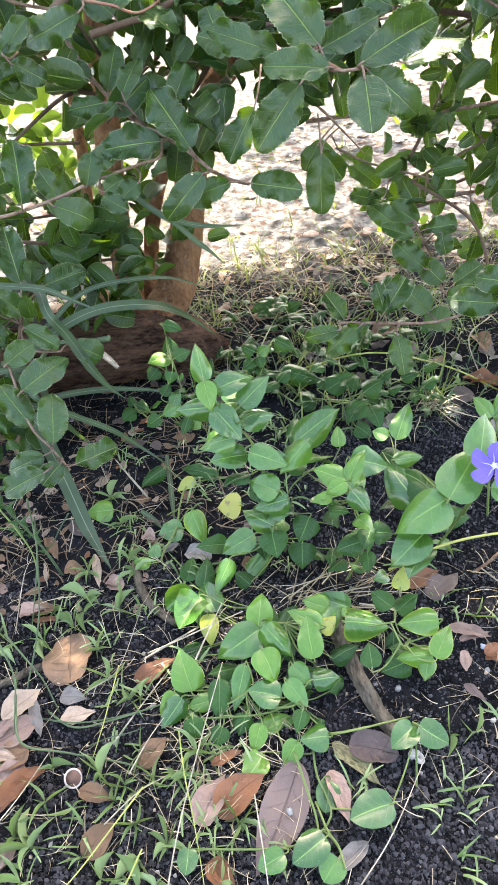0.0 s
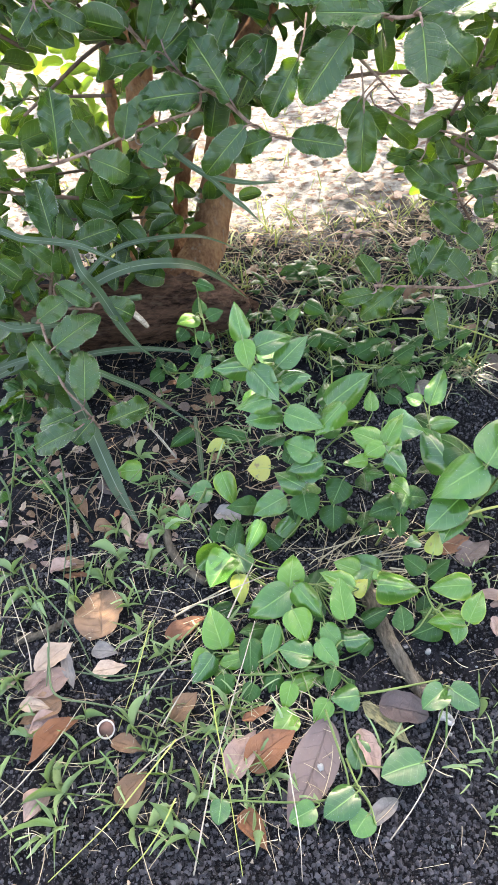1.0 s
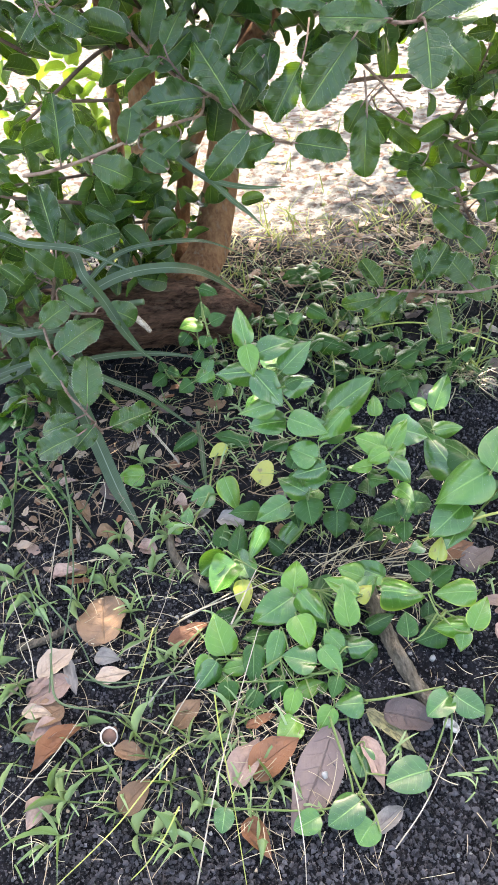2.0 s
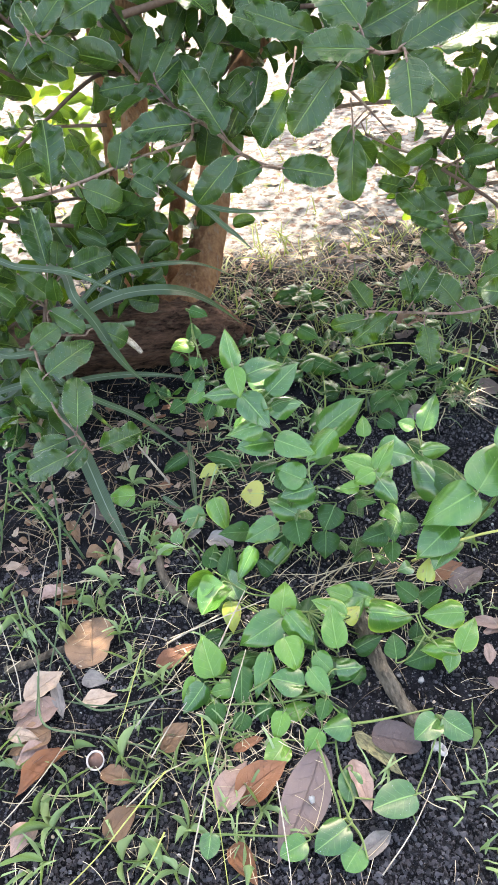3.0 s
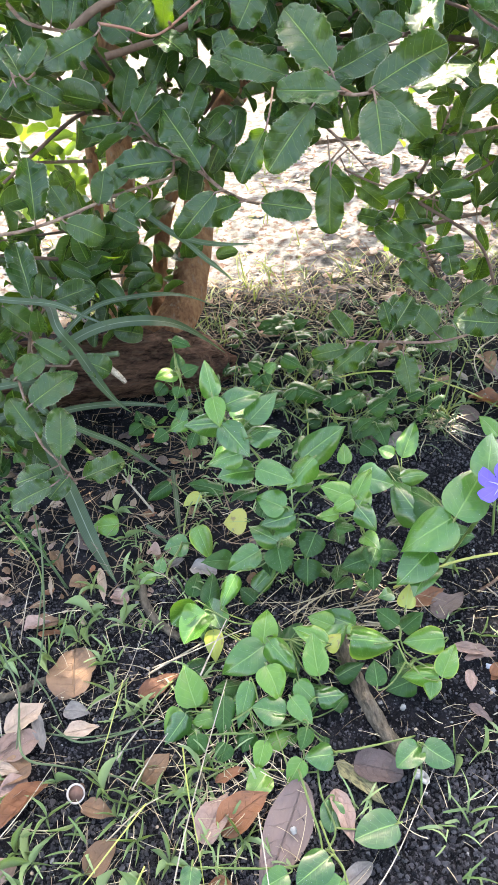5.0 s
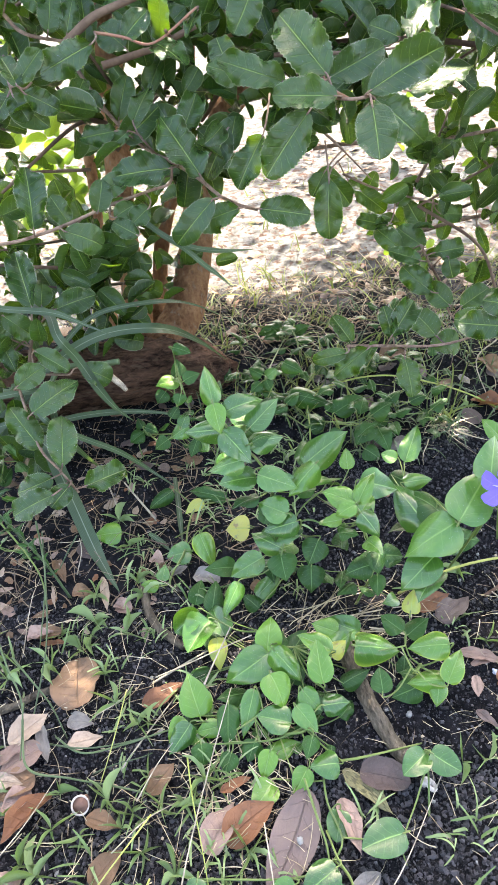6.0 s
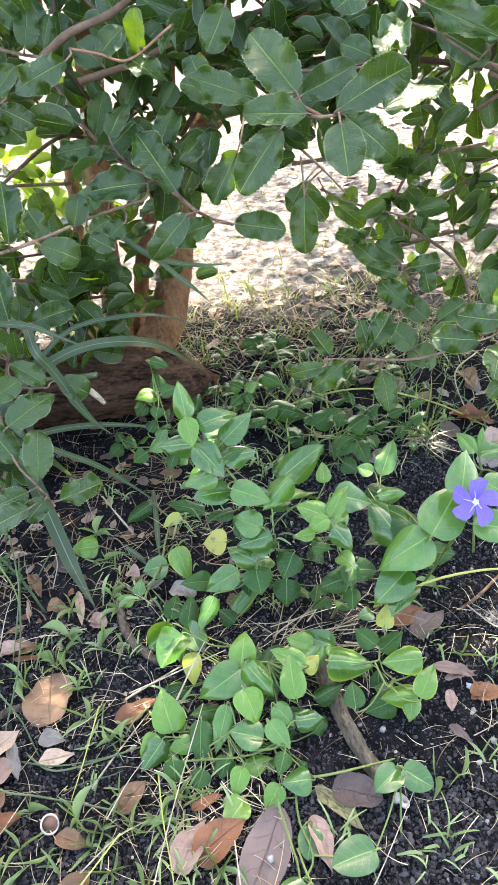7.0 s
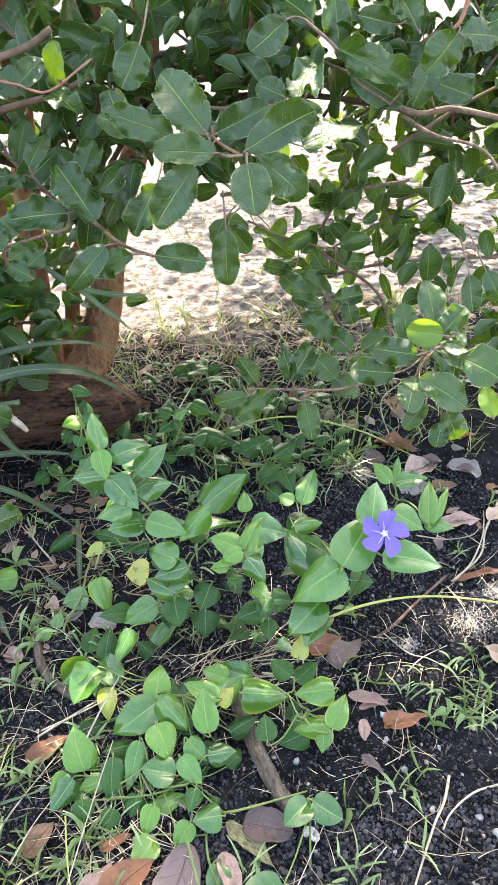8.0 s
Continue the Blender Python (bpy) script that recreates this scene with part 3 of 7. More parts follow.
SPRAY_M = [
    ((-0.147, 0.870, 0.513), (-0.126, 0.877, 0.488), 0.024, 86, 'g'),
    ((-0.125, 0.865, 0.471), (-0.119, 0.886, 0.502), 0.027, 41, 'g'),
    ((-0.108, 0.874, 0.466), (-0.096, 0.883, 0.497), 0.021, -1, 'g'),
    ((-0.008, 0.832, 0.461), (-0.003, 0.823, 0.506), 0.022, -13, 'g'),
    ((0.082, 0.732, 0.513), (0.063, 0.721, 0.480), 0.031, -69, 'g'),
    ((0.268, 0.780, 0.500), (0.336, 0.757, 0.472), 0.035, 63, 'g'),
    ((0.279, 0.815, 0.495), (0.272, 0.825, 0.541), 0.030, -13, 'g'),
    ((0.248, 0.809, 0.520), (0.220, 0.850, 0.538), 0.038, -35, 'g'),
    ((0.219, 0.785, 0.524), (0.184, 0.778, 0.499), 0.032, -74, 'g'),
    ((0.292, 0.812, 0.473), (0.346, 0.801, 0.445), 0.033, 81, 'g'),
    ((0.364, 0.775, 0.489), (0.344, 0.764, 0.450), 0.030, -57, 'g'),
    ((0.360, 0.712, 0.520), (0.335, 0.715, 0.488), 0.034, -86, 'g'),
    ((0.365, 0.770, 0.471), (0.399, 0.748, 0.461), 0.030, 59, 'g'),
    ((0.380, 0.759, 0.513), (0.421, 0.757, 0.510), 0.033, 48, 'g'),
    ((0.348, 0.785, 0.513), (0.336, 0.821, 0.540), 0.027, -27, 'g'),
    ((0.333, 0.808, 0.516), (0.294, 0.813, 0.524), 0.026, -83, 'g'),
    ((0.419, 0.968, 0.186), (0.445, 0.987, 0.227), 0.023, 24, 'g'),
    ((0.404, 0.982, 0.179), (0.414, 0.951, 0.151), 0.015, 41, 'g'),
]
BRANCHES = [
    (0.0024, [(-0.118, 0.957, 0.416), (-0.091, 0.914, 0.388), (-0.063, 0.871, 0.369), (-0.033, 0.829, 0.357), (-0.006, 0.788, 0.356), (0.020, 0.776, 0.341), (0.039, 0.762, 0.328), (0.058, 0.751, 0.321), (0.078, 0.740, 0.318)]),
    (0.0019, [(-0.195, 0.733, 0.303), (-0.170, 0.740, 0.303), (-0.126, 0.755, 0.310), (-0.077, 0.770, 0.323), (-0.034, 0.779, 0.332), (-0.013, 0.782, 0.337), (-0.008, 0.787, 0.353)]),
    (0.0042, [(-0.097, 0.801, 0.470), (-0.067, 0.809, 0.489), (-0.027, 0.816, 0.502), (-0.003, 0.819, 0.516)]),
    (0.0016, [(-0.068, 0.802, 0.477), (-0.042, 0.805, 0.471), (-0.013, 0.807, 0.464), (0.031, 0.814, 0.490)]),
    (0.0041, [(-0.071, 0.836, 0.442), (-0.032, 0.843, 0.450), (-0.013, 0.845, 0.454), (0.028, 0.850, 0.470)]),
    (0.0063, [(0.187, 1.032, 0.414), (0.246, 1.023, 0.417), (0.325, 1.004, 0.414), (0.404, 0.977, 0.404)]),
    (0.0015, [(0.134, 0.625, 0.448), (0.150, 0.622, 0.446), (0.164, 0.620, 0.448), (0.169, 0.620, 0.453)]),
    (0.0015, [(0.166, 0.715, 0.423), (0.145, 0.721, 0.435), (0.142, 0.724, 0.447)]),
    (0.0030, [(0.169, 1.012, 0.293), (0.222, 1.006, 0.298), (0.289, 0.993, 0.300), (0.352, 0.977, 0.306), (0.419, 0.957, 0.320)]),
    (0.0021, [(0.136, 0.864, 0.376), (0.164, 0.855, 0.355), (0.191, 0.844, 0.331), (0.214, 0.832, 0.309)]),
    (0.0031, [(0.328, 1.005, 0.167), (0.378, 0.998, 0.182), (0.441, 0.983, 0.196), (0.566, 0.937, 0.215)]),
    (0.0019, [(0.292, 0.871, 0.207), (0.302, 0.856, 0.187), (0.318, 0.835, 0.161), (0.323, 0.816, 0.137), (0.335, 0.803, 0.128)]),
    (0.0017, [(0.176, 0.731, 0.151), (0.230, 0.727, 0.149), (0.278, 0.721, 0.149), (0.313, 0.720, 0.156), (0.341, 0.693, 0.189), (0.366, 0.666, 0.225), (0.383, 0.641, 0.261)]),
    (0.0051, [(0.337, 0.811, 0.443), (0.367, 0.799, 0.436), (0.396, 0.790, 0.442), (0.443, 0.768, 0.436)]),
    (0.0027, [(0.348, 0.805, 0.434), (0.382, 0.789, 0.417), (0.425, 0.769, 0.408), (0.448, 0.752, 0.385)]),
    (0.0017, [(-0.202, 0.686, 0.153), (-0.184, 0.642, 0.105), (-0.164, 0.626, 0.082), (-0.145, 0.614, 0.055)]),
    (0.0017, [(-0.192, 0.707, 0.158), (-0.149, 0.713, 0.150)]),
    (0.0021, [(0.368, 0.723, 0.547), (0.365, 0.722, 0.530), (0.360, 0.724, 0.521)]),
    (0.0022, [(0.239, 0.800, 0.522), (0.272, 0.790, 0.497), (0.290, 0.782, 0.472), (0.323, 0.769, 0.452)]),
    (0.0016, [(0.201, 0.954, 0.276), (0.243, 0.940, 0.259), (0.293, 0.924, 0.248), (0.321, 0.914, 0.242)]),
    (0.0022, [(-0.169, 0.877, 0.488), (-0.152, 0.879, 0.469), (-0.108, 0.887, 0.457)]),
]
PERI_TALL = ((0.066, 0.558, 0.000), [
    ((0.022, 0.532, 0.225), (0.016, 0.559, 0.249), 0.019, -6, 'g'),
    ((0.022, 0.525, 0.232), (0.027, 0.509, 0.209), 0.019, 19, 'y'),
    ((0.031, 0.527, 0.220), (0.067, 0.539, 0.222), 0.022, 33, 'g'),
    ((0.052, 0.524, 0.202), (0.081, 0.547, 0.217), 0.023, 32, 'g'),
    ((0.031, 0.524, 0.203), (-0.007, 0.530, 0.197), 0.023, -43, 'g'),
    ((0.028, 0.521, 0.204), (0.052, 0.502, 0.179), 0.026, 28, 'g'),
    ((0.050, 0.517, 0.188), (0.083, 0.528, 0.185), 0.023, 28, 'g'),
    ((0.045, 0.508, 0.179), (0.011, 0.508, 0.167), 0.022, -28, 'g'),
    ((0.056, 0.513, 0.152), (0.020, 0.511, 0.148), 0.026, -27, 'g'),
    ((0.057, 0.507, 0.161), (0.094, 0.502, 0.144), 0.025, 42, 'g'),
    ((0.113, 0.523, 0.155), (0.085, 0.505, 0.131), 0.024, -22, 'g'),
])
PERI_MOUND = ((0.090, 0.524, 0.000), [
    ((0.083, 0.490, 0.123), (0.056, 0.503, 0.128), 0.027, -37, 'g'),
    ((0.092, 0.488, 0.115), (0.059, 0.487, 0.105), 0.025, -38, 'g'),
    ((0.077, 0.506, 0.058), (0.047, 0.527, 0.061), 0.026, -31, 'g'),
    ((0.075, 0.499, 0.058), (0.079, 0.477, 0.041), 0.031, 12, 's'),
    ((0.112, 0.489, 0.087), (0.100, 0.473, 0.068), 0.027, -18, 's'),
    ((0.105, 0.491, 0.047), (0.103, 0.472, 0.026), 0.029, 1, 's'),
    ((0.058, 0.505, 0.048), (0.023, 0.495, 0.032), 0.027, -29, 'g'),
    ((0.032, 0.479, 0.043), (0.014, 0.451, 0.024), 0.018, -12, 'g'),
    ((0.112, 0.617, 0.070), (0.165, 0.641, 0.095), 0.038, 31, 'g'),
    ((0.157, 0.592, 0.081), (0.158, 0.615, 0.092), 0.017, -5, 'y'),
])
PERI_CREEPER = ((-0.037, 0.518, -0.007), [
    ((0.046, 0.582, 0.010), (0.018, 0.588, 0.003), 0.032, -25, 'Y'),
    ((-0.010, 0.562, 0.029), (0.004, 0.535, 0.001), 0.025, 11, 'e'),
    ((-0.021, 0.559, 0.004), (-0.050, 0.557, -0.001), 0.027, -30, 'g'),
    ((-0.105, 0.602, -0.003), (-0.138, 0.601, -0.005), 0.028, -28, 'y'),
    ((-0.044, 0.648, 0.015), (-0.074, 0.636, -0.002), 0.020, -32, 's'),
    ((0.021, 0.642, 0.001), (-0.026, 0.660, 0.001), 0.021, -24, 's'),
    ((-0.008, 0.634, 0.008), (-0.030, 0.622, 0.000), 0.016, -23, 'Y'),
    ((-0.056, 0.517, -0.001), (-0.079, 0.519, -0.003), 0.015, -27, 'y'),
    ((-0.054, 0.524, -0.002), (-0.049, 0.540, 0.006), 0.015, 10, 'g'),
])
PERI_FRONT = ((0.061, 0.416, 0.000), [
    ((-0.009, 0.454, 0.034), (-0.034, 0.440, 0.021), 0.024, -32, 'c'),
    ((0.001, 0.441, 0.036), (-0.020, 0.410, 0.031), 0.031, -5, 'c'),
    ((0.055, 0.401, 0.035), (0.014, 0.386, 0.015), 0.032, -29, 'g'),
    ((0.054, 0.403, 0.034), (0.060, 0.433, 0.046), 0.026, -4, 'g'),
    ((0.059, 0.394, 0.052), (0.082, 0.373, 0.030), 0.024, 19, 'g'),
    ((0.100, 0.359, 0.047), (0.098, 0.395, 0.063), 0.023, -6, 'y'),
    ((0.122, 0.418, 0.034), (0.098, 0.429, 0.036), 0.022, -25, 'g'),
    ((0.111, 0.384, 0.058), (0.081, 0.401, 0.060), 0.019, -17, 'e'),
    ((0.110, 0.388, 0.044), (0.126, 0.400, 0.048), 0.017, 12, 'Y'),
    ((0.007, 0.433, 0.019), (0.008, 0.407, 0.001), 0.019, -2, 'Y'),
])
PERI_FRONT_B = ((0.024, 0.359, 0.000), [
    ((-0.010, 0.360, 0.006), (-0.021, 0.396, 0.020), 0.030, -6, 'y'),
    ((-0.025, 0.359, 0.009), (-0.039, 0.341, -0.001), 0.017, -16, 'y'),
    ((-0.018, 0.351, 0.012), (-0.038, 0.330, -0.000), 0.021, -23, 'g'),
    ((0.007, 0.350, 0.006), (-0.015, 0.348, 0.001), 0.017, -23, 'g'),
    ((0.016, 0.363, 0.019), (0.014, 0.330, 0.002), 0.021, 1, 's'),
    ((0.040, 0.369, 0.030), (0.027, 0.338, 0.003), 0.018, -9, 'g'),
    ((0.055, 0.376, 0.042), (0.065, 0.351, 0.024), 0.027, 3, 'g'),
    ((0.070, 0.339, 0.023), (0.040, 0.349, 0.021), 0.026, -16, 'g'),
    ((0.051, 0.321, 0.005), (0.077, 0.331, 0.004), 0.017, 15, 'g'),
    ((0.050, 0.320, 0.017), (0.042, 0.300, 0.003), 0.017, -5, 'g'),
])
PERI_FRONT_C = ((0.064, 0.338, 0.000), [
    ((0.075, 0.349, 0.033), (0.092, 0.329, 0.022), 0.019, 29, 'g'),
    ((0.081, 0.361, 0.037), (0.097, 0.346, 0.026), 0.018, 18, 'g'),
    ((0.098, 0.348, 0.031), (0.123, 0.352, 0.026), 0.020, 21, 'g'),
    ((0.086, 0.321, 0.033), (0.079, 0.305, 0.025), 0.015, -5, 's'),
    ((0.106, 0.303, 0.020), (0.081, 0.303, 0.016), 0.023, -11, 'g'),
    ((0.080, 0.303, 0.016), (0.066, 0.286, 0.005), 0.018, -12, 'y'),
    ((-0.009, 0.332, 0.013), (-0.007, 0.317, 0.001), 0.019, -1, 's'),
    ((0.017, 0.324, 0.009), (0.010, 0.309, 0.002), 0.017, -8, 's'),
    ((0.038, 0.330, 0.015), (0.030, 0.317, 0.003), 0.017, -9, 's'),
])
PERI_BOTTOM = ((0.097, 0.315, -0.000), [
    ((0.147, 0.245, 0.025), (0.112, 0.235, 0.027), 0.027, -12, 'h'),
    ((0.102, 0.271, 0.010), (0.096, 0.249, 0.004), 0.020, -2, 'h'),
    ((0.093, 0.228, 0.017), (0.066, 0.212, 0.015), 0.024, -10, 'h'),
    ((0.061, 0.220, 0.013), (0.040, 0.212, 0.009), 0.018, -18, 'h'),
    ((0.101, 0.215, 0.010), (0.088, 0.201, 0.006), 0.022, -15, 'h'),
    ((-0.011, 0.228, 0.016), (-0.014, 0.211, 0.012), 0.016, -6, 'h'),
    ((0.050, 0.298, 0.006), (0.031, 0.276, 0.003), 0.023, -5, 'y'),
])
PERI_PAIR = ((0.172, 0.261, 0.004), [
    ((0.177, 0.303, 0.026), (0.155, 0.287, 0.024), 0.022, -9, 'h'),
    ((0.180, 0.302, 0.029), (0.202, 0.287, 0.024), 0.023, 17, 'h'),
])
PERI_RIGHT = ((0.149, 0.474, 0.000), [
    ((0.139, 0.469, 0.154), (0.113, 0.480, 0.159), 0.023, -28, 'y'),
    ((0.140, 0.461, 0.160), (0.122, 0.457, 0.149), 0.016, -38, 'y'),
    ((0.143, 0.468, 0.152), (0.162, 0.492, 0.167), 0.017, 6, 'y'),
    ((0.152, 0.508, 0.142), (0.188, 0.505, 0.130), 0.030, 34, 'g'),
    ((0.144, 0.458, 0.152), (0.159, 0.444, 0.134), 0.020, 27, 'g'),
    ((0.157, 0.455, 0.084), (0.133, 0.455, 0.072), 0.023, -32, 's'),
    ((0.158, 0.452, 0.107), (0.160, 0.436, 0.092), 0.017, 19, 's'),
    ((0.165, 0.454, 0.098), (0.186, 0.454, 0.093), 0.023, 28, 's'),
    ((0.165, 0.460, 0.063), (0.163, 0.443, 0.051), 0.017, 1, 's'),
    ((0.130, 0.469, 0.133), (0.112, 0.473, 0.126), 0.014, -26, 'y'),
])
PERI_RIGHT_B = ((0.217, 0.503, 0.000), [
    ((0.211, 0.474, 0.110), (0.188, 0.518, 0.125), 0.036, -21, 'g'),
    ((0.228, 0.449, 0.141), (0.181, 0.437, 0.112), 0.040, -20, 'g'),
    ((0.212, 0.443, 0.106), (0.178, 0.424, 0.082), 0.033, -18, 'g'),
    ((0.227, 0.443, 0.147), (0.266, 0.489, 0.166), 0.041, 16, 'g'),
    ((0.262, 0.524, 0.033), (0.288, 0.520, 0.031), 0.027, 28, 's'),
    ((0.220, 0.593, 0.084), (0.240, 0.628, 0.106), 0.023, 8, 'g'),
    ((0.198, 0.520, 0.124), (0.227, 0.523, 0.123), 0.018, 32, 'g'),
    ((0.186, 0.413, 0.062), (0.193, 0.433, 0.072), 0.017, 1, 'Y'),
    ((0.212, 0.597, 0.086), (0.196, 0.608, 0.086), 0.017, -27, 'g'),
])
PERI_LOW = ((0.183, 0.382, 0.000), [
    ((0.179, 0.406, 0.046), (0.162, 0.424, 0.048), 0.020, -23, 's'),
    ((0.184, 0.407, 0.037), (0.207, 0.420, 0.044), 0.019, 13, 's'),
    ((0.132, 0.390, 0.054), (0.174, 0.390, 0.039), 0.031, 23, 'e'),
    ((0.211, 0.375, 0.068), (0.177, 0.382, 0.055), 0.025, -24, 'e'),
    ((0.205, 0.351, 0.047), (0.222, 0.376, 0.058), 0.020, 5, 'e'),
    ((0.178, 0.384, 0.011), (0.182, 0.400, 0.018), 0.016, 3, 's'),
    ((0.149, 0.346, 0.047), (0.149, 0.367, 0.055), 0.019, -4, 's'),
    ((0.188, 0.363, 0.026), (0.162, 0.361, 0.012), 0.024, -21, 's'),
    ((0.205, 0.358, 0.042), (0.174, 0.362, 0.032), 0.021, -22, 'e'),
    ((0.201, 0.358, 0.038), (0.196, 0.342, 0.025), 0.017, -2, 'e'),
])
PERI_BLOOM = ((0.247, 0.500, 0.007), [
    ((0.252, 0.456, 0.182), (0.265, 0.493, 0.199), 0.029, 2, 'g'),
    ((0.261, 0.443, 0.158), (0.314, 0.433, 0.146), 0.029, 31, 'g'),
    ((0.281, 0.485, 0.169), (0.307, 0.469, 0.157), 0.026, 28, 'g'),
])
PERI_BACKRIGHT = ((0.317, 0.539, 0.000), [
    ((0.308, 0.566, 0.131), (0.292, 0.587, 0.142), 0.018, -26, 'y'),
    ((0.309, 0.567, 0.130), (0.348, 0.570, 0.131), 0.018, 32, 'g'),
    ((0.313, 0.569, 0.133), (0.319, 0.587, 0.149), 0.009, 1, 'y'),
    ((0.321, 0.490, 0.143), (0.331, 0.530, 0.163), 0.020, -10, 'y'),
    ((0.328, 0.494, 0.145), (0.348, 0.522, 0.159), 0.010, 8, 'y'),
    ((0.321, 0.500, 0.135), (0.348, 0.490, 0.134), 0.017, 28, 'g'),
])
PERI_SHADE_A = ((-0.036, 0.796, 0.000), [
    ((-0.059, 0.934, 0.038), (-0.098, 0.923, 0.021), 0.032, -37, 's'),
    ((-0.029, 0.728, 0.168), (-0.008, 0.731, 0.156), 0.015, 45, 's'),
    ((-0.036, 0.822, 0.056), (-0.068, 0.813, 0.056), 0.028, -15, 'y'),
    ((-0.034, 0.821, 0.065), (-0.038, 0.841, 0.080), 0.022, -3, 's'),
    ((-0.019, 0.704, 0.136), (0.001, 0.713, 0.139), 0.017, 40, 's'),
    ((-0.023, 0.696, 0.124), (-0.027, 0.688, 0.112), 0.017, -23, 's'),
    ((-0.055, 0.810, 0.049), (-0.068, 0.801, 0.036), 0.022, -34, 's'),
])
PERI_SHADE_B = ((-0.053, 0.745, 0.000), [
    ((-0.090, 0.778, 0.006), (-0.109, 0.769, -0.004), 0.022, -34, 's'),
    ((-0.087, 0.780, 0.013), (-0.070, 0.778, 0.003), 0.019, 35, 's'),
    ((-0.090, 0.780, 0.012), (-0.097, 0.793, 0.020), 0.014, -5, 's'),
    ((-0.047, 0.705, 0.050), (-0.065, 0.700, 0.039), 0.020, -40, 's'),
    ((-0.021, 0.714, 0.061), (-0.046, 0.708, 0.048), 0.023, -39, 'g'),
    ((-0.030, 0.713, 0.061), (-0.021, 0.729, 0.071), 0.016, 21, 'g'),
    ((-0.042, 0.721, 0.070), (-0.032, 0.734, 0.078), 0.016, 26, 's'),
    ((-0.012, 0.704, 0.046), (-0.021, 0.689, 0.031), 0.017, -20, 's'),
])
PERI_SHADE_C = ((0.102, 0.902, 0.000), [
    ((0.079, 0.837, 0.047), (0.060, 0.848, 0.052), 0.021, -33, 's'),
    ((0.084, 0.835, 0.044), (0.101, 0.845, 0.050), 0.018, 34, 'g'),
    ((0.083, 0.834, 0.040), (0.090, 0.823, 0.027), 0.017, 28, 's'),
    ((0.076, 0.832, 0.037), (0.061, 0.823, 0.027), 0.018, -25, 's'),
    ((0.117, 0.997, 0.026), (0.081, 0.996, 0.016), 0.024, -43, 's'),
    ((0.132, 0.978, 0.007), (0.174, 0.993, 0.008), 0.021, 35, 's'),
    ((0.109, 0.847, 0.058), (0.136, 0.838, 0.044), 0.024, 40, 's'),
    ((0.139, 0.992, 0.016), (0.165, 1.000, 0.025), 0.019, 39, 's'),
])
PERI_SHADE_E = ((0.181, 0.750, 0.000), [
    ((0.115, 0.817, 0.026), (0.171, 0.807, 0.008), 0.031, 37, 's'),
    ((0.171, 0.773, 0.020), (0.211, 0.790, 0.031), 0.030, 32, 's'),
    ((0.157, 0.760, 0.014), (0.128, 0.765, 0.009), 0.025, -30, 's'),
    ((0.208, 0.721, 0.040), (0.189, 0.706, 0.016), 0.030, -7, 's'),
    ((0.212, 0.729, 0.046), (0.239, 0.738, 0.057), 0.027, 27, 's'),
    ((0.220, 0.722, 0.029), (0.230, 0.692, 0.011), 0.025, 15, 's'),
    ((0.198, 0.695, 0.020), (0.216, 0.681, 0.012), 0.024, 28, 's'),
    ((0.171, 0.717, 0.036), (0.156, 0.709, 0.016), 0.022, -39, 's'),
])
STRAPS = [
    (0.0060, [(-0.166, 0.766, 0.158), (-0.138, 0.784, 0.177), (-0.104, 0.797, 0.186), (-0.045, 0.831, 0.174), (-0.007, 0.879, 0.140), (0.038, 0.918, 0.093)]),
    (0.0127, [(-0.167, 0.759, 0.146), (-0.134, 0.774, 0.158), (-0.100, 0.785, 0.162), (-0.059, 0.790, 0.160), (-0.030, 0.830, 0.129), (-0.000, 0.861, 0.089), (0.029, 0.888, 0.044)]),
    (0.0074, [(-0.213, 0.735, 0.229), (-0.185, 0.739, 0.222), (-0.156, 0.741, 0.215), (-0.127, 0.738, 0.201), (-0.092, 0.733, 0.184)]),
    (0.0111, [(-0.155, 0.724, 0.194), (-0.140, 0.726, 0.162), (-0.122, 0.722, 0.120), (-0.107, 0.723, 0.090), (-0.090, 0.727, 0.066)]),
    (0.0081, [(-0.190, 0.705, 0.079), (-0.169, 0.726, 0.077), (-0.121, 0.747, 0.067), (-0.067, 0.762, 0.051), (-0.014, 0.768, 0.031)]),
    (0.0173, [(-0.166, 0.633, 0.068), (-0.151, 0.608, 0.035), (-0.134, 0.578, 0.001), (-0.116, 0.545, -0.005), (-0.100, 0.516, -0.004)]),
    (0.0070, [(-0.172, 0.649, 0.138), (-0.147, 0.668, 0.095), (-0.104, 0.685, 0.050), (-0.069, 0.695, 0.003), (-0.033, 0.661, -0.001)]),
    (0.0084, [(-0.156, 0.642, 0.121), (-0.150, 0.680, 0.059), (-0.137, 0.716, -0.006)]),
    (0.0058, [(-0.052, 0.766, 0.314), (-0.030, 0.761, 0.294), (-0.009, 0.757, 0.281), (0.015, 0.755, 0.273), (0.042, 0.755, 0.269), (0.072, 0.754, 0.269)]),
    (0.0058, [(-0.052, 0.765, 0.312), (-0.026, 0.760, 0.290), (-0.003, 0.755, 0.275), (0.016, 0.749, 0.258), (0.032, 0.744, 0.246), (0.047, 0.737, 0.233)]),
    (0.0074, [(-0.228, 0.674, 0.154), (-0.200, 0.684, 0.150), (-0.176, 0.690, 0.147), (-0.156, 0.694, 0.143)]),
    (0.0064, [(-0.045, 0.690, -0.001), (-0.040, 0.650, -0.001), (-0.036, 0.611, -0.001), (-0.032, 0.573, -0.001)]),
    (0.0060, [(-0.071, 0.591, 0.004), (-0.058, 0.583, -0.002), (-0.045, 0.565, -0.001)]),
]
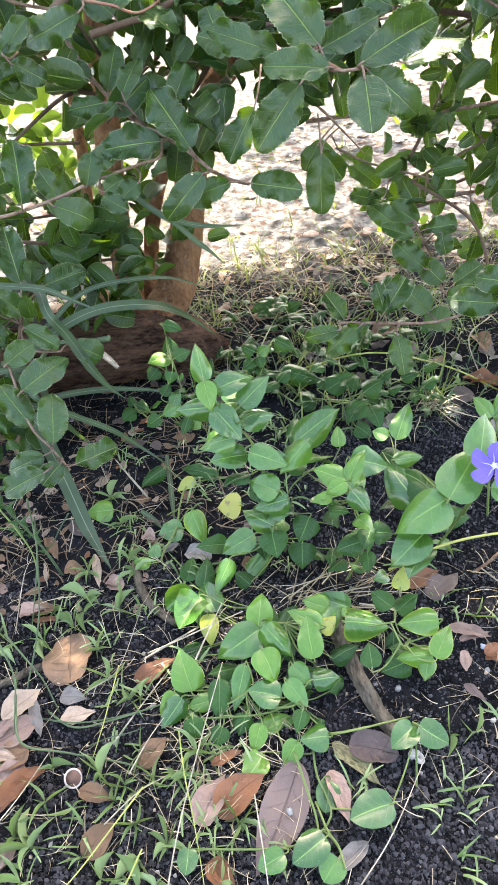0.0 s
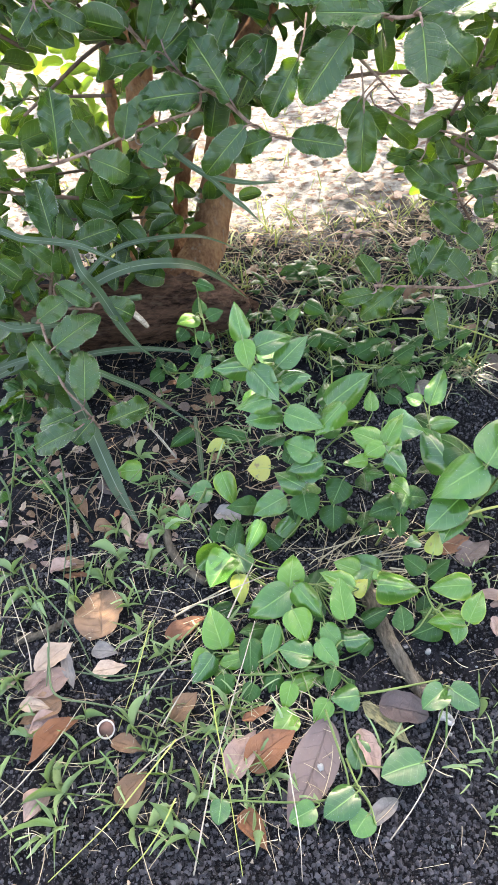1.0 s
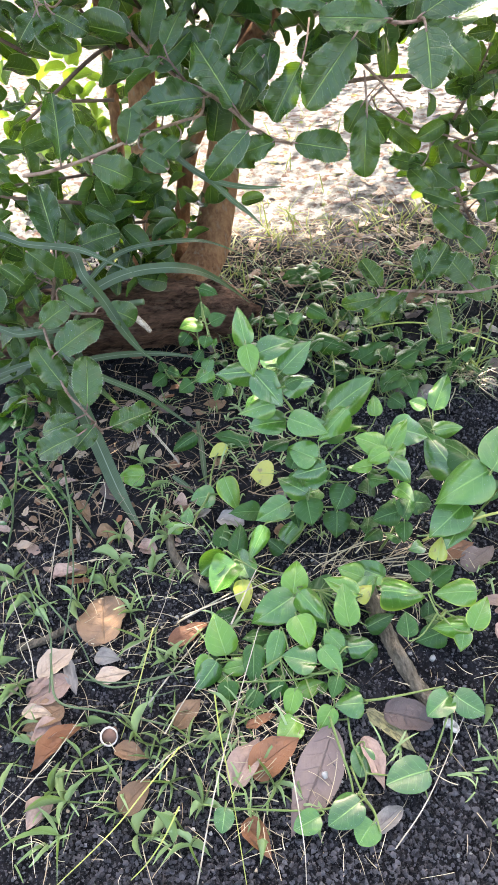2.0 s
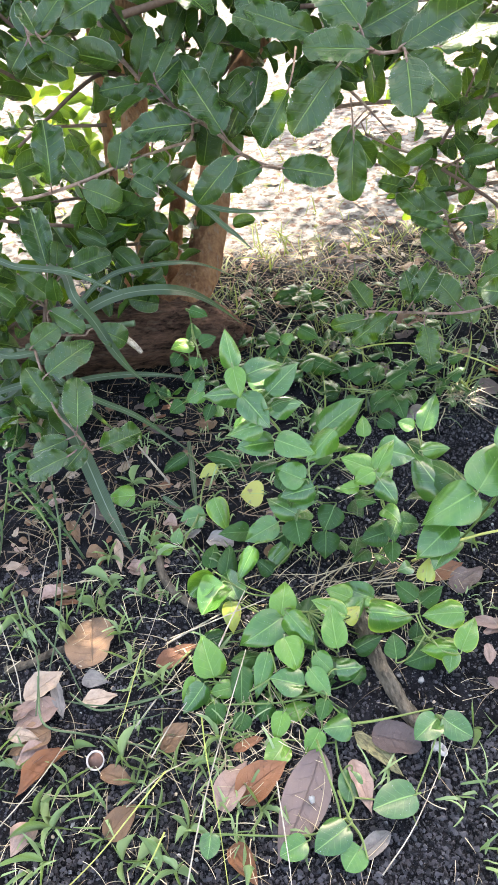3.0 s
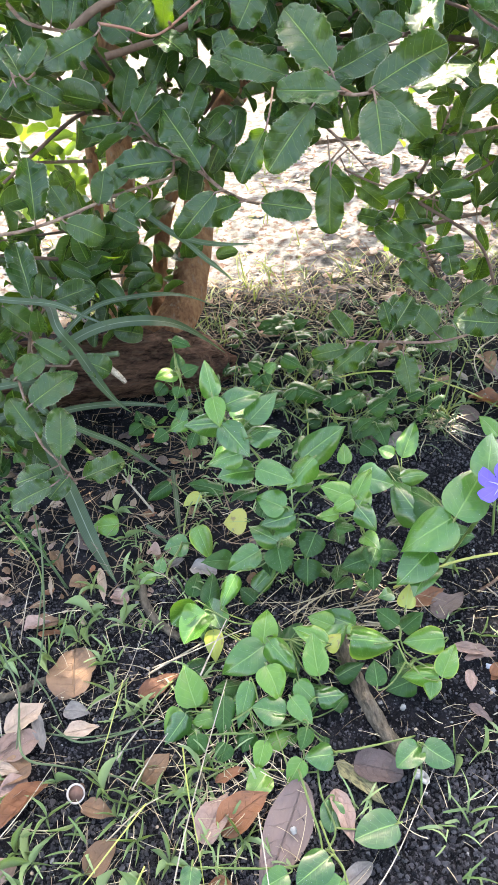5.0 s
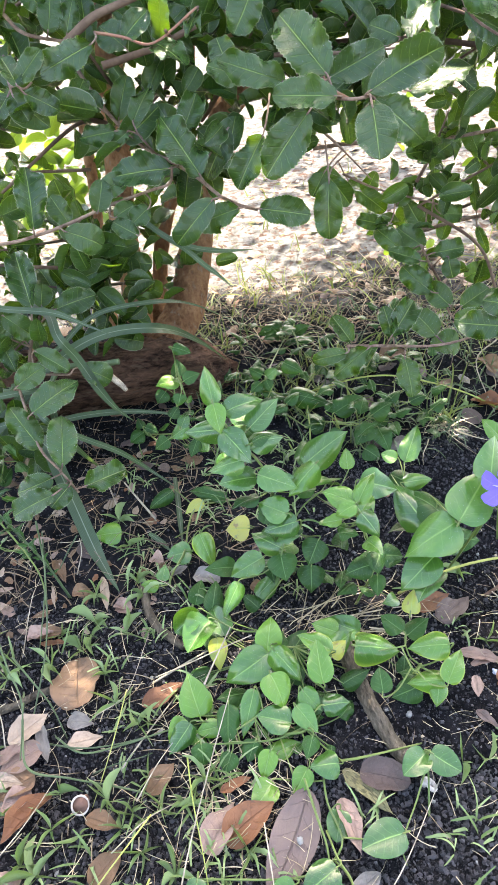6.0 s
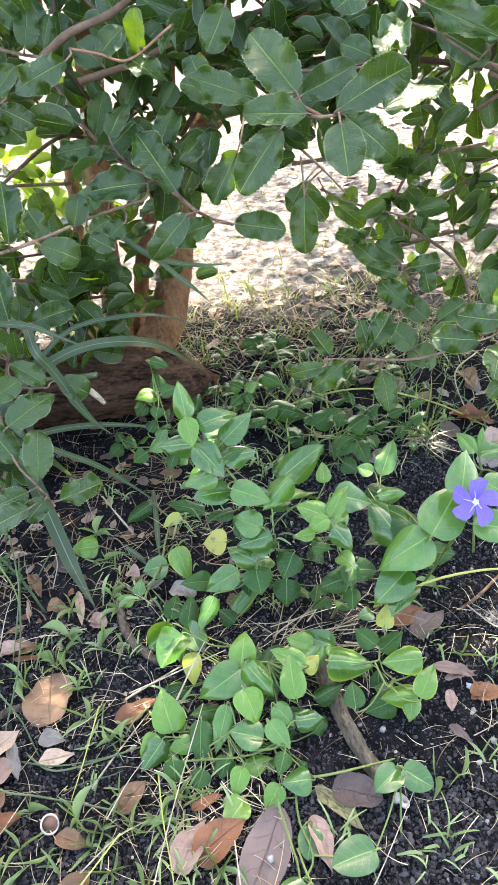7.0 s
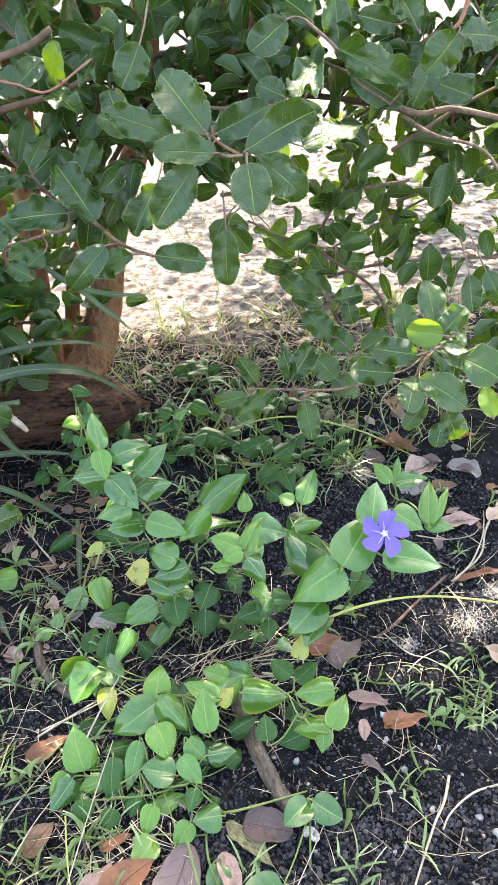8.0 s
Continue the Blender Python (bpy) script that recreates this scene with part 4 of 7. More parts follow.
ROOTS = [
    ('root', 0.0046, [(-0.075, 0.520, -0.005), (-0.064, 0.481, -0.004), (-0.049, 0.460, -0.004), (-0.027, 0.439, -0.002)]),
    ('root', 0.0082, [(0.127, 0.436, 0.007), (0.133, 0.402, 0.008), (0.140, 0.366, 0.008), (0.151, 0.332, 0.009), (0.168, 0.298, 0.006)]),
    ('root', 0.0039, [(-0.212, 0.388, -0.012), (-0.186, 0.394, -0.010), (-0.166, 0.404, -0.009), (-0.138, 0.409, -0.008)]),
    ('stick', 0.0025, [(0.303, 0.317, 0.013), (0.291, 0.296, 0.013), (0.276, 0.278, 0.012), (0.248, 0.238, 0.010)]),
    ('stick', 0.0019, [(0.345, 0.304, 0.015), (0.318, 0.300, 0.014), (0.294, 0.287, 0.013), (0.283, 0.275, 0.012)]),
    ('stick', 0.0037, [(0.278, 0.463, 0.013), (0.301, 0.477, 0.014), (0.337, 0.505, 0.016), (0.375, 0.531, 0.018)]),
    ('stick', 0.0028, [(0.476, 0.634, 0.025), (0.442, 0.589, 0.023), (0.421, 0.552, 0.022), (0.377, 0.521, 0.020)]),
    ('stick', 0.0020, [(-0.058, 0.404, -0.006), (-0.022, 0.418, 0.006), (0.018, 0.446, -0.002)]),
    ('stick', 0.0016, [(-0.081, 0.323, -0.008), (-0.064, 0.341, 0.002), (-0.033, 0.391, -0.005)]),
    ('stick', 0.0017, [(-0.111, 0.695, -0.008), (-0.083, 0.637, 0.011), (-0.066, 0.620, -0.005)]),
    ('stick', 0.0021, [(0.445, 0.928, 0.020), (0.385, 0.850, 0.035), (0.383, 0.754, 0.017)]),
    ('stick', 0.0010, [(0.115, 0.198, 0.003), (0.146, 0.230, 0.014), (0.197, 0.304, 0.007)]),
]
RUNNERS = [
    (0.0024, [(0.195, 0.480, 0.005), (0.217, 0.477, 0.026), (0.251, 0.478, 0.043), (0.292, 0.480, 0.050), (0.332, 0.478, 0.052), (0.372, 0.473, 0.049), (0.411, 0.464, 0.046)]),
    (0.0020, [(0.134, 0.847, 0.002), (0.164, 0.829, 0.023), (0.211, 0.828, 0.036), (0.256, 0.818, 0.043), (0.300, 0.801, 0.041), (0.349, 0.780, 0.033), (0.403, 0.749, 0.015)]),
    (0.0018, [(0.097, 0.309, 0.010), (0.119, 0.305, 0.021), (0.144, 0.308, 0.022), (0.181, 0.322, 0.004)]),
    (0.0017, [(-0.185, 0.412, -0.014), (-0.169, 0.354, 0.006), (-0.157, 0.323, 0.007), (-0.123, 0.316, 0.001), (-0.078, 0.305, 0.001), (-0.040, 0.297, -0.007)]),
    (0.0017, [(-0.149, 0.364, -0.012), (-0.115, 0.336, 0.004), (-0.080, 0.339, 0.006), (-0.036, 0.352, 0.003)]),
    (0.0015, [(0.089, 0.256, 0.010), (0.095, 0.233, 0.015), (0.102, 0.222, 0.012), (0.105, 0.207, 0.010)]),
    (0.0018, [(0.076, 0.293, 0.019), (0.083, 0.261, 0.019), (0.088, 0.243, 0.011), (0.088, 0.224, 0.007)]),
    (0.0013, [(0.175, 0.293, 0.024), (0.162, 0.270, 0.015), (0.145, 0.242, 0.014), (0.147, 0.230, 0.002)]),
    (0.0016, [(-0.227, 0.574, 0.062), (-0.198, 0.547, 0.034), (-0.181, 0.525, 0.015), (-0.179, 0.506, -0.014)]),
    (0.0016, [(-0.207, 0.627, -0.015), (-0.178, 0.529, 0.016), (-0.161, 0.441, 0.016), (-0.170, 0.364, -0.014)]),
]
FALLEN_A = [
    (-0.126, 0.384, -0.133, 0.438, 0.043, 'tan', .1),
    (-0.185, 0.354, -0.153, 0.380, 0.029, 'pale', .2),
    (-0.134, 0.371, -0.108, 0.365, 0.018, 'grey', .15),
    (-0.131, 0.349, -0.098, 0.352, 0.019, 'pale', .15),
    (-0.159, 0.370, -0.146, 0.334, 0.013, 'grey', .3),
    (-0.153, 0.349, -0.191, 0.327, 0.029, 'pink', .15),
    (-0.156, 0.325, -0.190, 0.305, 0.030, 'tan', .15),
    (-0.157, 0.312, -0.180, 0.290, 0.022, 'pink', .3),
    (-0.138, 0.307, -0.176, 0.270, 0.022, 'rust', 1.2),
    (-0.106, 0.286, -0.075, 0.274, 0.018, 'tan', .2),
    (-0.096, 0.235, -0.073, 0.258, 0.025, 'tan', .1),
    (-0.055, 0.300, -0.033, 0.322, 0.024, 'tan', .15),
    (-0.065, 0.378, -0.025, 0.401, 0.021, 'rust', .25),
    (-0.005, 0.248, 0.017, 0.285, 0.029, 'pink', .2),
    (0.009, 0.255, 0.051, 0.282, 0.032, 'rust', .3),
    (0.080, 0.290, 0.038, 0.208, 0.041, 'plum', .12),
    (0.123, 0.300, 0.163, 0.288, 0.030, 'plum', .25),
    (0.109, 0.303, 0.144, 0.265, 0.018, 'mottle', .1),
    (0.206, 0.455, 0.244, 0.469, 0.029, 'rust', .15),
]
FALLEN_B = [
    (0.224, 0.434, 0.262, 0.464, 0.029, 'plum', .1),
    (0.233, 0.400, 0.270, 0.386, 0.015, 'pink', .3),
    (0.243, 0.376, 0.238, 0.355, 0.013, 'pink', .1),
    (0.233, 0.344, 0.248, 0.325, 0.010, 'plum', .3),
    (0.104, 0.281, 0.114, 0.238, 0.020, 'pink', .4),
    (0.101, 0.210, 0.125, 0.226, 0.016, 'grey', .25),
    (0.363, 0.779, 0.411, 0.750, 0.033, 'rust', .4),
    (0.260, 0.370, 0.279, 0.377, 0.015, 'rust', .2),
    (-0.153, 0.524, -0.130, 0.519, 0.019, 'tan', .3),
    (-0.102, 0.498, -0.085, 0.490, 0.021, 'pink', .2),
    (-0.067, 0.563, -0.053, 0.551, 0.019, 'pink', .2),
    (-0.044, 0.531, -0.026, 0.544, 0.013, 'grey', .3),
    (-0.187, 0.472, -0.151, 0.472, 0.019, 'tan', .3),
    (-0.019, 0.531, 0.010, 0.519, 0.026, 'grey', .2),
    (0.042, 0.509, 0.062, 0.502, 0.016, 'tan', .2),
    (0.003, 0.223, 0.023, 0.195, 0.020, 'rust', .4),
    (-0.154, 0.248, -0.170, 0.226, 0.025, 'pink', .2),
    (0.006, 0.295, 0.033, 0.304, 0.011, 'rust', .3),
]
FALLEN_C = [
    (0.383, 0.524, 0.446, 0.529, 0.010, 'rust', .9),
    (0.259, 0.366, 0.306, 0.372, 0.018, 'rust', .3),
    (0.383, 0.706, 0.434, 0.725, 0.037, 'pink', .3),
    (0.439, 0.714, 0.477, 0.689, 0.038, 'grey', .2),
    (0.388, 0.607, 0.444, 0.607, 0.025, 'pink', .3),
    (0.451, 0.604, 0.486, 0.623, 0.025, 'pale', .3),
    (0.240, 0.386, 0.272, 0.392, 0.010, 'pink', .3),
    (0.384, 0.436, 0.386, 0.409, 0.026, 'pale', .2),
    (0.359, 0.783, 0.414, 0.755, 0.031, 'rust', .3),
    (-0.169, 1.066, -0.123, 1.093, 0.038, 'tan', .2),
    (0.259, 0.900, 0.305, 0.914, 0.036, 'tan', .3),
    (0.355, 1.234, 0.446, 1.259, 0.070, 'grey', .2),
    (0.405, 0.878, 0.409, 0.833, 0.033, 'tan', .3),
    (-0.180, 0.570, -0.161, 0.535, 0.015, 'tan', .4),
    (-0.121, 0.541, -0.110, 0.490, 0.011, 'pale', .5),
    (-0.267, 0.786, -0.229, 0.700, 0.019, 'tan', .3),
]
STONES = [
    (0.068, 0.250, 0.0042, 'white'),
    (0.263, 0.380, 0.0049, 'blue'),
    (0.175, 0.347, 0.0044, 'white'),
    (0.316, 0.281, 0.0047, 'white'),
    (0.325, 0.266, 0.0063, 'white'),
    (0.156, 0.352, 0.0033, 'white'),
    (0.250, 0.312, 0.0037, 'white'),
    (0.241, 0.265, 0.0032, 'white'),
    (0.223, 0.500, 0.0053, 'tan'),
    (0.257, 0.355, 0.0028, 'tan'),
    (0.288, 0.332, 0.0030, 'white'),
    (0.298, 0.270, 0.0025, 'tan'),
    (0.204, 0.314, 0.0024, 'white'),
    (0.487, 0.660, 0.0054, 'tan'),
    (0.341, 0.357, 0.0035, 'tan'),
    (0.251, 0.268, 0.0033, 'white'),
]
SEEDLINGS_A = [(-0.100, 0.416, 1.0), (-0.091, 0.385, 1.1), (-0.069, 0.366, 1.0), (-0.132, 0.310, 0.9), (-0.094, 0.298, 1.0), (-0.141, 0.247, 1.2), (-0.144, 0.223, 1.5), (-0.134, 0.273, 1.1), (-0.110, 0.271, 1.0), (-0.158, 0.252, 1.0), (-0.099, 0.234, 1.0), (-0.078, 0.219, 1.0), (-0.205, 0.305, 1.2), (-0.190, 0.272, 1.2), (-0.209, 0.346, 1.2), (-0.211, 0.448, 1.3)]
SEEDLINGS_B = [(-0.163, 0.434, 1.3), (-0.153, 0.463, 1.0), (-0.118, 0.463, 1.0), (-0.056, 0.312, 1.0), (-0.052, 0.229, 1.0), (-0.073, 0.275, 1.0), (-0.224, 0.378, 1.2), (-0.051, 0.208, 1.0), (-0.195, 0.421, 1.2), (-0.183, 0.294, 1.0), (-0.058, 0.365, 1.0), (-0.028, 0.293, 1.0), (-0.007, 0.301, 1.0), (-0.038, 0.285, 1.0), (0.023, 0.245, 0.9), (-0.040, 0.209, 1.1), (-0.066, 0.284, 1.0)]
SEEDLINGS_C = [(-0.055, 0.259, 1.0), (0.007, 0.210, 0.9), (-0.030, 0.232, 1.0), (-0.014, 0.288, 1.0), (-0.101, 0.584, 1.1), (-0.082, 0.532, 1.0), (-0.123, 0.509, 1.0), (-0.123, 0.480, 1.1), (-0.087, 0.466, 1.0), (-0.132, 0.453, 1.0), (-0.232, 0.466, 1.3), (-0.078, 0.508, 1.0), (-0.111, 0.621, 1.0), (0.264, 0.415, 1.1), (0.283, 0.320, 1.1), (0.235, 0.303, 1.0)]
SEEDLINGS_D = [(0.300, 0.366, 1.1), (0.342, 0.389, 0.7), (0.339, 0.358, 0.7), (0.361, 0.395, 0.7), (0.358, 0.375, 0.7), (0.361, 0.432, 0.7), (0.266, 0.495, 0.8), (0.319, 0.369, 1.0), (0.215, 0.299, 0.8), (0.293, 0.738, 0.8), (0.292, 0.787, 0.8), (0.355, 0.776, 0.7), (0.462, 0.628, 0.8), (0.415, 0.672, 0.7), (0.405, 0.567, 0.6)]
GRASS_STALKS = [
    ('green', 0.0005, [(-0.078, 0.388, 0.013), (-0.085, 0.342, 0.013), (-0.093, 0.316, 0.004), (-0.102, 0.294, -0.008)]),
    ('green', 0.0006, [(-0.047, 0.272, 0.024), (-0.071, 0.242, 0.023), (-0.099, 0.214, 0.012), (-0.143, 0.184, -0.010)]),
    ('green', 0.0006, [(-0.045, 0.227, 0.025), (-0.057, 0.209, 0.014), (-0.070, 0.196, 0.003), (-0.083, 0.188, -0.007)]),
    ('green', 0.0009, [(-0.183, 0.415, 0.037), (-0.160, 0.389, 0.038), (-0.144, 0.374, 0.019), (-0.133, 0.357, -0.010)]),
    ('green', 0.0008, [(-0.150, 0.354, -0.011), (-0.115, 0.339, 0.006), (-0.085, 0.339, 0.008), (-0.053, 0.347, 0.004)]),
    ('green', 0.0006, [(-0.106, 0.322, -0.008), (-0.084, 0.323, 0.005), (-0.065, 0.326, 0.006), (-0.052, 0.331, 0.004)]),
    ('straw', 0.0005, [(-0.061, 0.287, 0.014), (-0.045, 0.309, 0.025), (-0.032, 0.328, 0.025)]),
    ('straw', 0.0006, [(-0.033, 0.183, -0.005), (-0.019, 0.233, 0.026), (0.000, 0.291, 0.047), (0.021, 0.356, 0.058)]),
    ('straw', 0.0007, [(-0.053, 0.404, 0.004), (-0.020, 0.402, 0.026), (0.015, 0.409, 0.038), (0.041, 0.419, 0.039)]),
    ('straw', 0.0008, [(-0.003, 0.367, 0.047), (0.007, 0.391, 0.047), (0.021, 0.430, 0.038)]),
    ('green', 0.0006, [(-0.019, 0.314, 0.026), (-0.014, 0.279, 0.026), (-0.006, 0.240, 0.017), (0.004, 0.177, -0.003)]),
    ('straw', 0.0005, [(0.041, 0.262, 0.019), (0.045, 0.221, 0.019), (0.047, 0.196, 0.019), (0.047, 0.175, -0.001)]),
    ('straw', 0.0005, [(-0.080, 0.254, 0.003), (-0.053, 0.272, 0.014), (-0.030, 0.288, 0.005)]),
    ('straw', 0.0005, [(-0.195, 0.237, -0.013), (-0.167, 0.256, 0.008), (-0.149, 0.281, 0.009), (-0.133, 0.320, 0.000)]),
    ('straw', 0.0005, [(-0.186, 0.349, -0.003), (-0.188, 0.366, 0.017), (-0.203, 0.399, 0.036), (-0.214, 0.426, 0.055)]),
    ('straw', 0.0004, [(-0.104, 0.365, 0.012), (-0.078, 0.385, 0.013), (-0.059, 0.439, 0.024)]),
    ('straw', 0.0005, [(-0.193, 0.446, -0.013), (-0.194, 0.511, -0.003), (-0.190, 0.541, -0.003)]),
    ('dark', 0.0009, [(-0.164, 0.522, 0.106), (-0.167, 0.518, 0.067), (-0.163, 0.490, 0.048), (-0.176, 0.445, -0.012)]),
    ('dark', 0.0008, [(-0.147, 0.572, 0.029), (-0.162, 0.562, 0.009), (-0.175, 0.552, -0.012)]),
    ('green', 0.0013, [(-0.225, 0.507, 0.103), (-0.217, 0.499, 0.084), (-0.222, 0.496, 0.054), (-0.251, 0.509, -0.016)]),
    ('dark', 0.0009, [(-0.197, 0.430, 0.056), (-0.180, 0.396, 0.047), (-0.167, 0.370, 0.028), (-0.172, 0.332, -0.012)]),
    ('straw', 0.0006, [(-0.152, 0.550, -0.011), (-0.145, 0.565, 0.009), (-0.147, 0.577, 0.019)]),
    ('straw', 0.0007, [(-0.066, 0.623, -0.006), (-0.081, 0.627, 0.023), (-0.099, 0.642, 0.041)]),
    ('straw', 0.0005, [(-0.113, 0.643, -0.009), (-0.125, 0.668, 0.010), (-0.140, 0.695, 0.020)]),
    ('straw', 0.0007, [(0.286, 0.466, 0.015), (0.303, 0.438, 0.018), (0.320, 0.429, 0.019), (0.335, 0.417, 0.018)]),
    ('straw', 0.0005, [(0.250, 0.331, 0.015), (0.264, 0.336, 0.016), (0.281, 0.344, 0.016)]),
    ('straw', 0.0006, [(0.296, 0.418, 0.016), (0.314, 0.430, 0.019), (0.344, 0.442, 0.018)]),
    ('straw', 0.0005, [(0.211, 0.244, 0.012), (0.217, 0.247, 0.012), (0.221, 0.248, 0.012)]),
    ('straw', 0.0010, [(0.381, 0.522, 0.021), (0.407, 0.542, 0.024), (0.434, 0.579, 0.027), (0.452, 0.620, 0.026)]),
    ('straw', 0.0007, [(0.360, 0.593, 0.021), (0.392, 0.581, 0.023), (0.421, 0.581, 0.026), (0.437, 0.594, 0.025)]),
    ('straw', 0.0006, [(0.369, 0.514, 0.021), (0.375, 0.489, 0.022), (0.379, 0.458, 0.020)]),
]
PERI_LEFT = ((-0.262, 0.602, 0.0), [
    ((-0.255, 0.689, 0.041), (-0.256, 0.655, 0.044), 0.019, 0, 's'),
    ((-0.230, 0.679, 0.052), (-0.210, 0.652, 0.057), 0.017, 0, 's'),
    ((-0.272, 0.677, 0.030), (-0.276, 0.639, 0.034), 0.025, 0, 's'),
    ((-0.252, 0.686, 0.060), (-0.273, 0.695, 0.063), 0.018, 0, 's'),
    ((-0.240, 0.688, 0.071), (-0.220, 0.660, 0.076), 0.014, 0, 's'),
    ((-0.252, 0.630, 0.041), (-0.229, 0.637, 0.046), 0.012, 0, 's'),
    ((-0.277, 0.630, 0.020), (-0.273, 0.644, 0.024), 0.010, 0, 's'),
    ((-0.259, 0.566, 0.011), (-0.258, 0.538, 0.015), 0.020, 0, 's'),
    ((-0.215, 0.570, 0.014), (-0.199, 0.556, 0.018), 0.010, 0, 's'),
    ((-0.250, 0.600, 0.012), (-0.236, 0.596, 0.016), 0.008, 0, 's'),
])
# sun dapples on the soil, laid as patches of pale crumbs
DAPPLE_PATCHES = [(0.382, 0.471, 0.020), (0.311, 0.453, 0.010), (0.419, 0.505, 0.012), (0.330, 0.722, 0.010)]
FALLEN_D = [
    (-0.268, 0.539, -0.247, 0.531, 0.012, 'pink', .2),
    (-0.210, 0.600, -0.187, 0.603, 0.012, 'pink', .4),
    (-0.177, 0.566, -0.165, 0.539, 0.008, 'pale', .5),
    (-0.177, 0.536, -0.167, 0.500, 0.005, 'pale', .6),
    (-0.104, 0.502, -0.087, 0.493, 0.017, 'pink', .3),
    (-0.239, 0.509, -0.220, 0.513, 0.012, 'pale', .3),
    (-0.191, 0.465, -0.163, 0.473, 0.019, 'pink', .4),
    (-0.250, 0.774, -0.238, 0.738, 0.011, 'tan', .5),
    (-0.192, 0.337, -0.167, 0.353, 0.016, 'pink', .4),
    (-0.194, 0.324, -0.164, 0.317, 0.015, 'pale', .3),
    (-0.212, 0.339, -0.196, 0.355, 0.012, 'pale', .4),
    (-0.185, 0.306, -0.175, 0.291, 0.008, 'grey', .4),
    (-0.192, 0.470, -0.160, 0.474, 0.019, 'pink', .3),
    (-0.176, 0.458, -0.146, 0.457, 0.008, 'rust', .4),
    (0.408, 0.822, 0.438, 0.813, 0.014, 'grey', .3),
    (0.406, 0.723, 0.436, 0.725, 0.020, 'plum', .4),
    (0.366, 0.771, 0.404, 0.767, 0.016, 'rust', .4),
    (0.448, 0.705, 0.474, 0.695, 0.016, 'plum', .5),
    (0.474, 0.767, 0.501, 0.774, 0.018, 'rust', .5),
    (0.407, 0.625, 0.428, 0.632, 0.009, 'pink', .5),
    (0.410, 0.610, 0.436, 0.610, 0.011, 'pink', .5),
    (0.472, 0.662, 0.491, 0.664, 0.012, 'rust', .3),
]


# ---- ground ----
def build_ground():
    def lines(lo, hi, step, far):
        mid = list(np.arange(lo, hi + 1e-6, step))
        out, d = [], step
        x = hi
        while x < far:
            d *= 1.35
            x += d
            out.append(x)
        low, d, x = [], step, lo
        while x > -far:
            d *= 1.35
            x -= d
            low.append(x)
        return np.array(low[::-1] + mid + out)

    xs, ys = lines(-0.42, 0.78, 0.006, 400), lines(0.08, 1.5, 0.006, 400)
    verts = [(x, y, soil_height(x, y)) for y in ys for x in xs]
    w = len(xs)
    faces = [(r * w + c, r * w + c + 1, (r + 1) * w + c + 1, (r + 1) * w + c) for r in range(len(ys) - 1) for c in range(w - 1)]
    ob = part("ground", mesh_of("ground", verts, faces), GROUND)
    tagged(ob, "dark crumbly garden soil, pale and dry beyond the shrub", "ground", kind="structure")


build_ground()

BALL = bmesh.new()
bmesh.ops.create_icosphere(BALL, subdivisions=1, radius=1)
BALL_V = np.array([v.co[:] for v in BALL.verts])
BALL_F = [tuple(v.index for v in f.verts) for f in BALL.faces]
BALL.free()


def lumps(count, spread, size, rng):
    """Many small uneven crumbs: spread gives a place, size a radius."""
    verts, faces = [], []
    for _ in range(count):
        x, y = spread(rng)
        r = size(rng)
        sq = rng.uniform(0.65, 1.2, 3) * r
        v = BALL_V * sq * rng.uniform(0.55, 1.45, (len(BALL_V), 1))
        a = rng.uniform(0, 6.28)
        c, s = math.cos(a), math.sin(a)
        v = v @ np.array([[c, s, 0], [-s, c, 0], [0, 0, 1]]) + (x, y, soil_height(x, y) + r * 0.45)
        n = len(verts)
        verts += list(v)
        faces += [tuple(n + i for i in f) for f in BALL_F]
    return mesh_of("crumbs", verts, faces, smooth=False)


def near_spread(rng):
    k = rng.random()
    if k < 0.40:
        return rng.uniform(-0.30, 0.10), rng.uniform(0.11, 0.52)
    if k < 0.80:
        return rng.uniform(0.10, 0.48), rng.uniform(0.12, 0.72)
    return rng.uniform(-0.3, 0.65), rng.uniform(0.45, 1.2)


crumbs = part("soil_crumbs", lumps(110000, near_spread, lambda r: 0.0004 + 0.0016 * r.random() ** 3.0, np.random.default_rng(11)), CLOD)
tagged(crumbs, "loose black crumbs of soil and fine grit", "soil", kind="stuff")
front_crumbs = part("soil_crumbs", lumps(26000, lambda r: (r.uniform(-0.14, 0.36), r.uniform(0.07, 0.30)), lambda r: 0.0006 + 0.0019 * r.random() ** 2.2, np.random.default_rng(15)), CLOD)
tagged(front_crumbs, "coarse black crumbs of soil in the open bed", "soil", kind="stuff")
grit = part("grit", lumps(800, near_spread, lambda r: 0.0005 + 0.0015 * r.random() ** 2.5, np.random.default_rng(12)), STONE["tan"])
tagged(grit, "small pale grit scattered on the soil", "grit", kind="stuff")


pale_crumbs = part("soil_crumbs", lumps(1500, near_spread, lambda r: 0.0004 + 0.0016 * r.random() ** 2.5, np.random.default_rng(14)), GREY_CLOD)
tagged(pale_crumbs, "dry grey crumbs of soil among the black ones", "soil", kind="stuff")


# gaps left among the leaves to set sun flecks: where each falls, how wide
SUN_DX, SUN_DY = math.sin(SUN_AZ) / math.tan(SUN_ELEV), math.cos(SUN_AZ) / math.tan(SUN_ELEV)
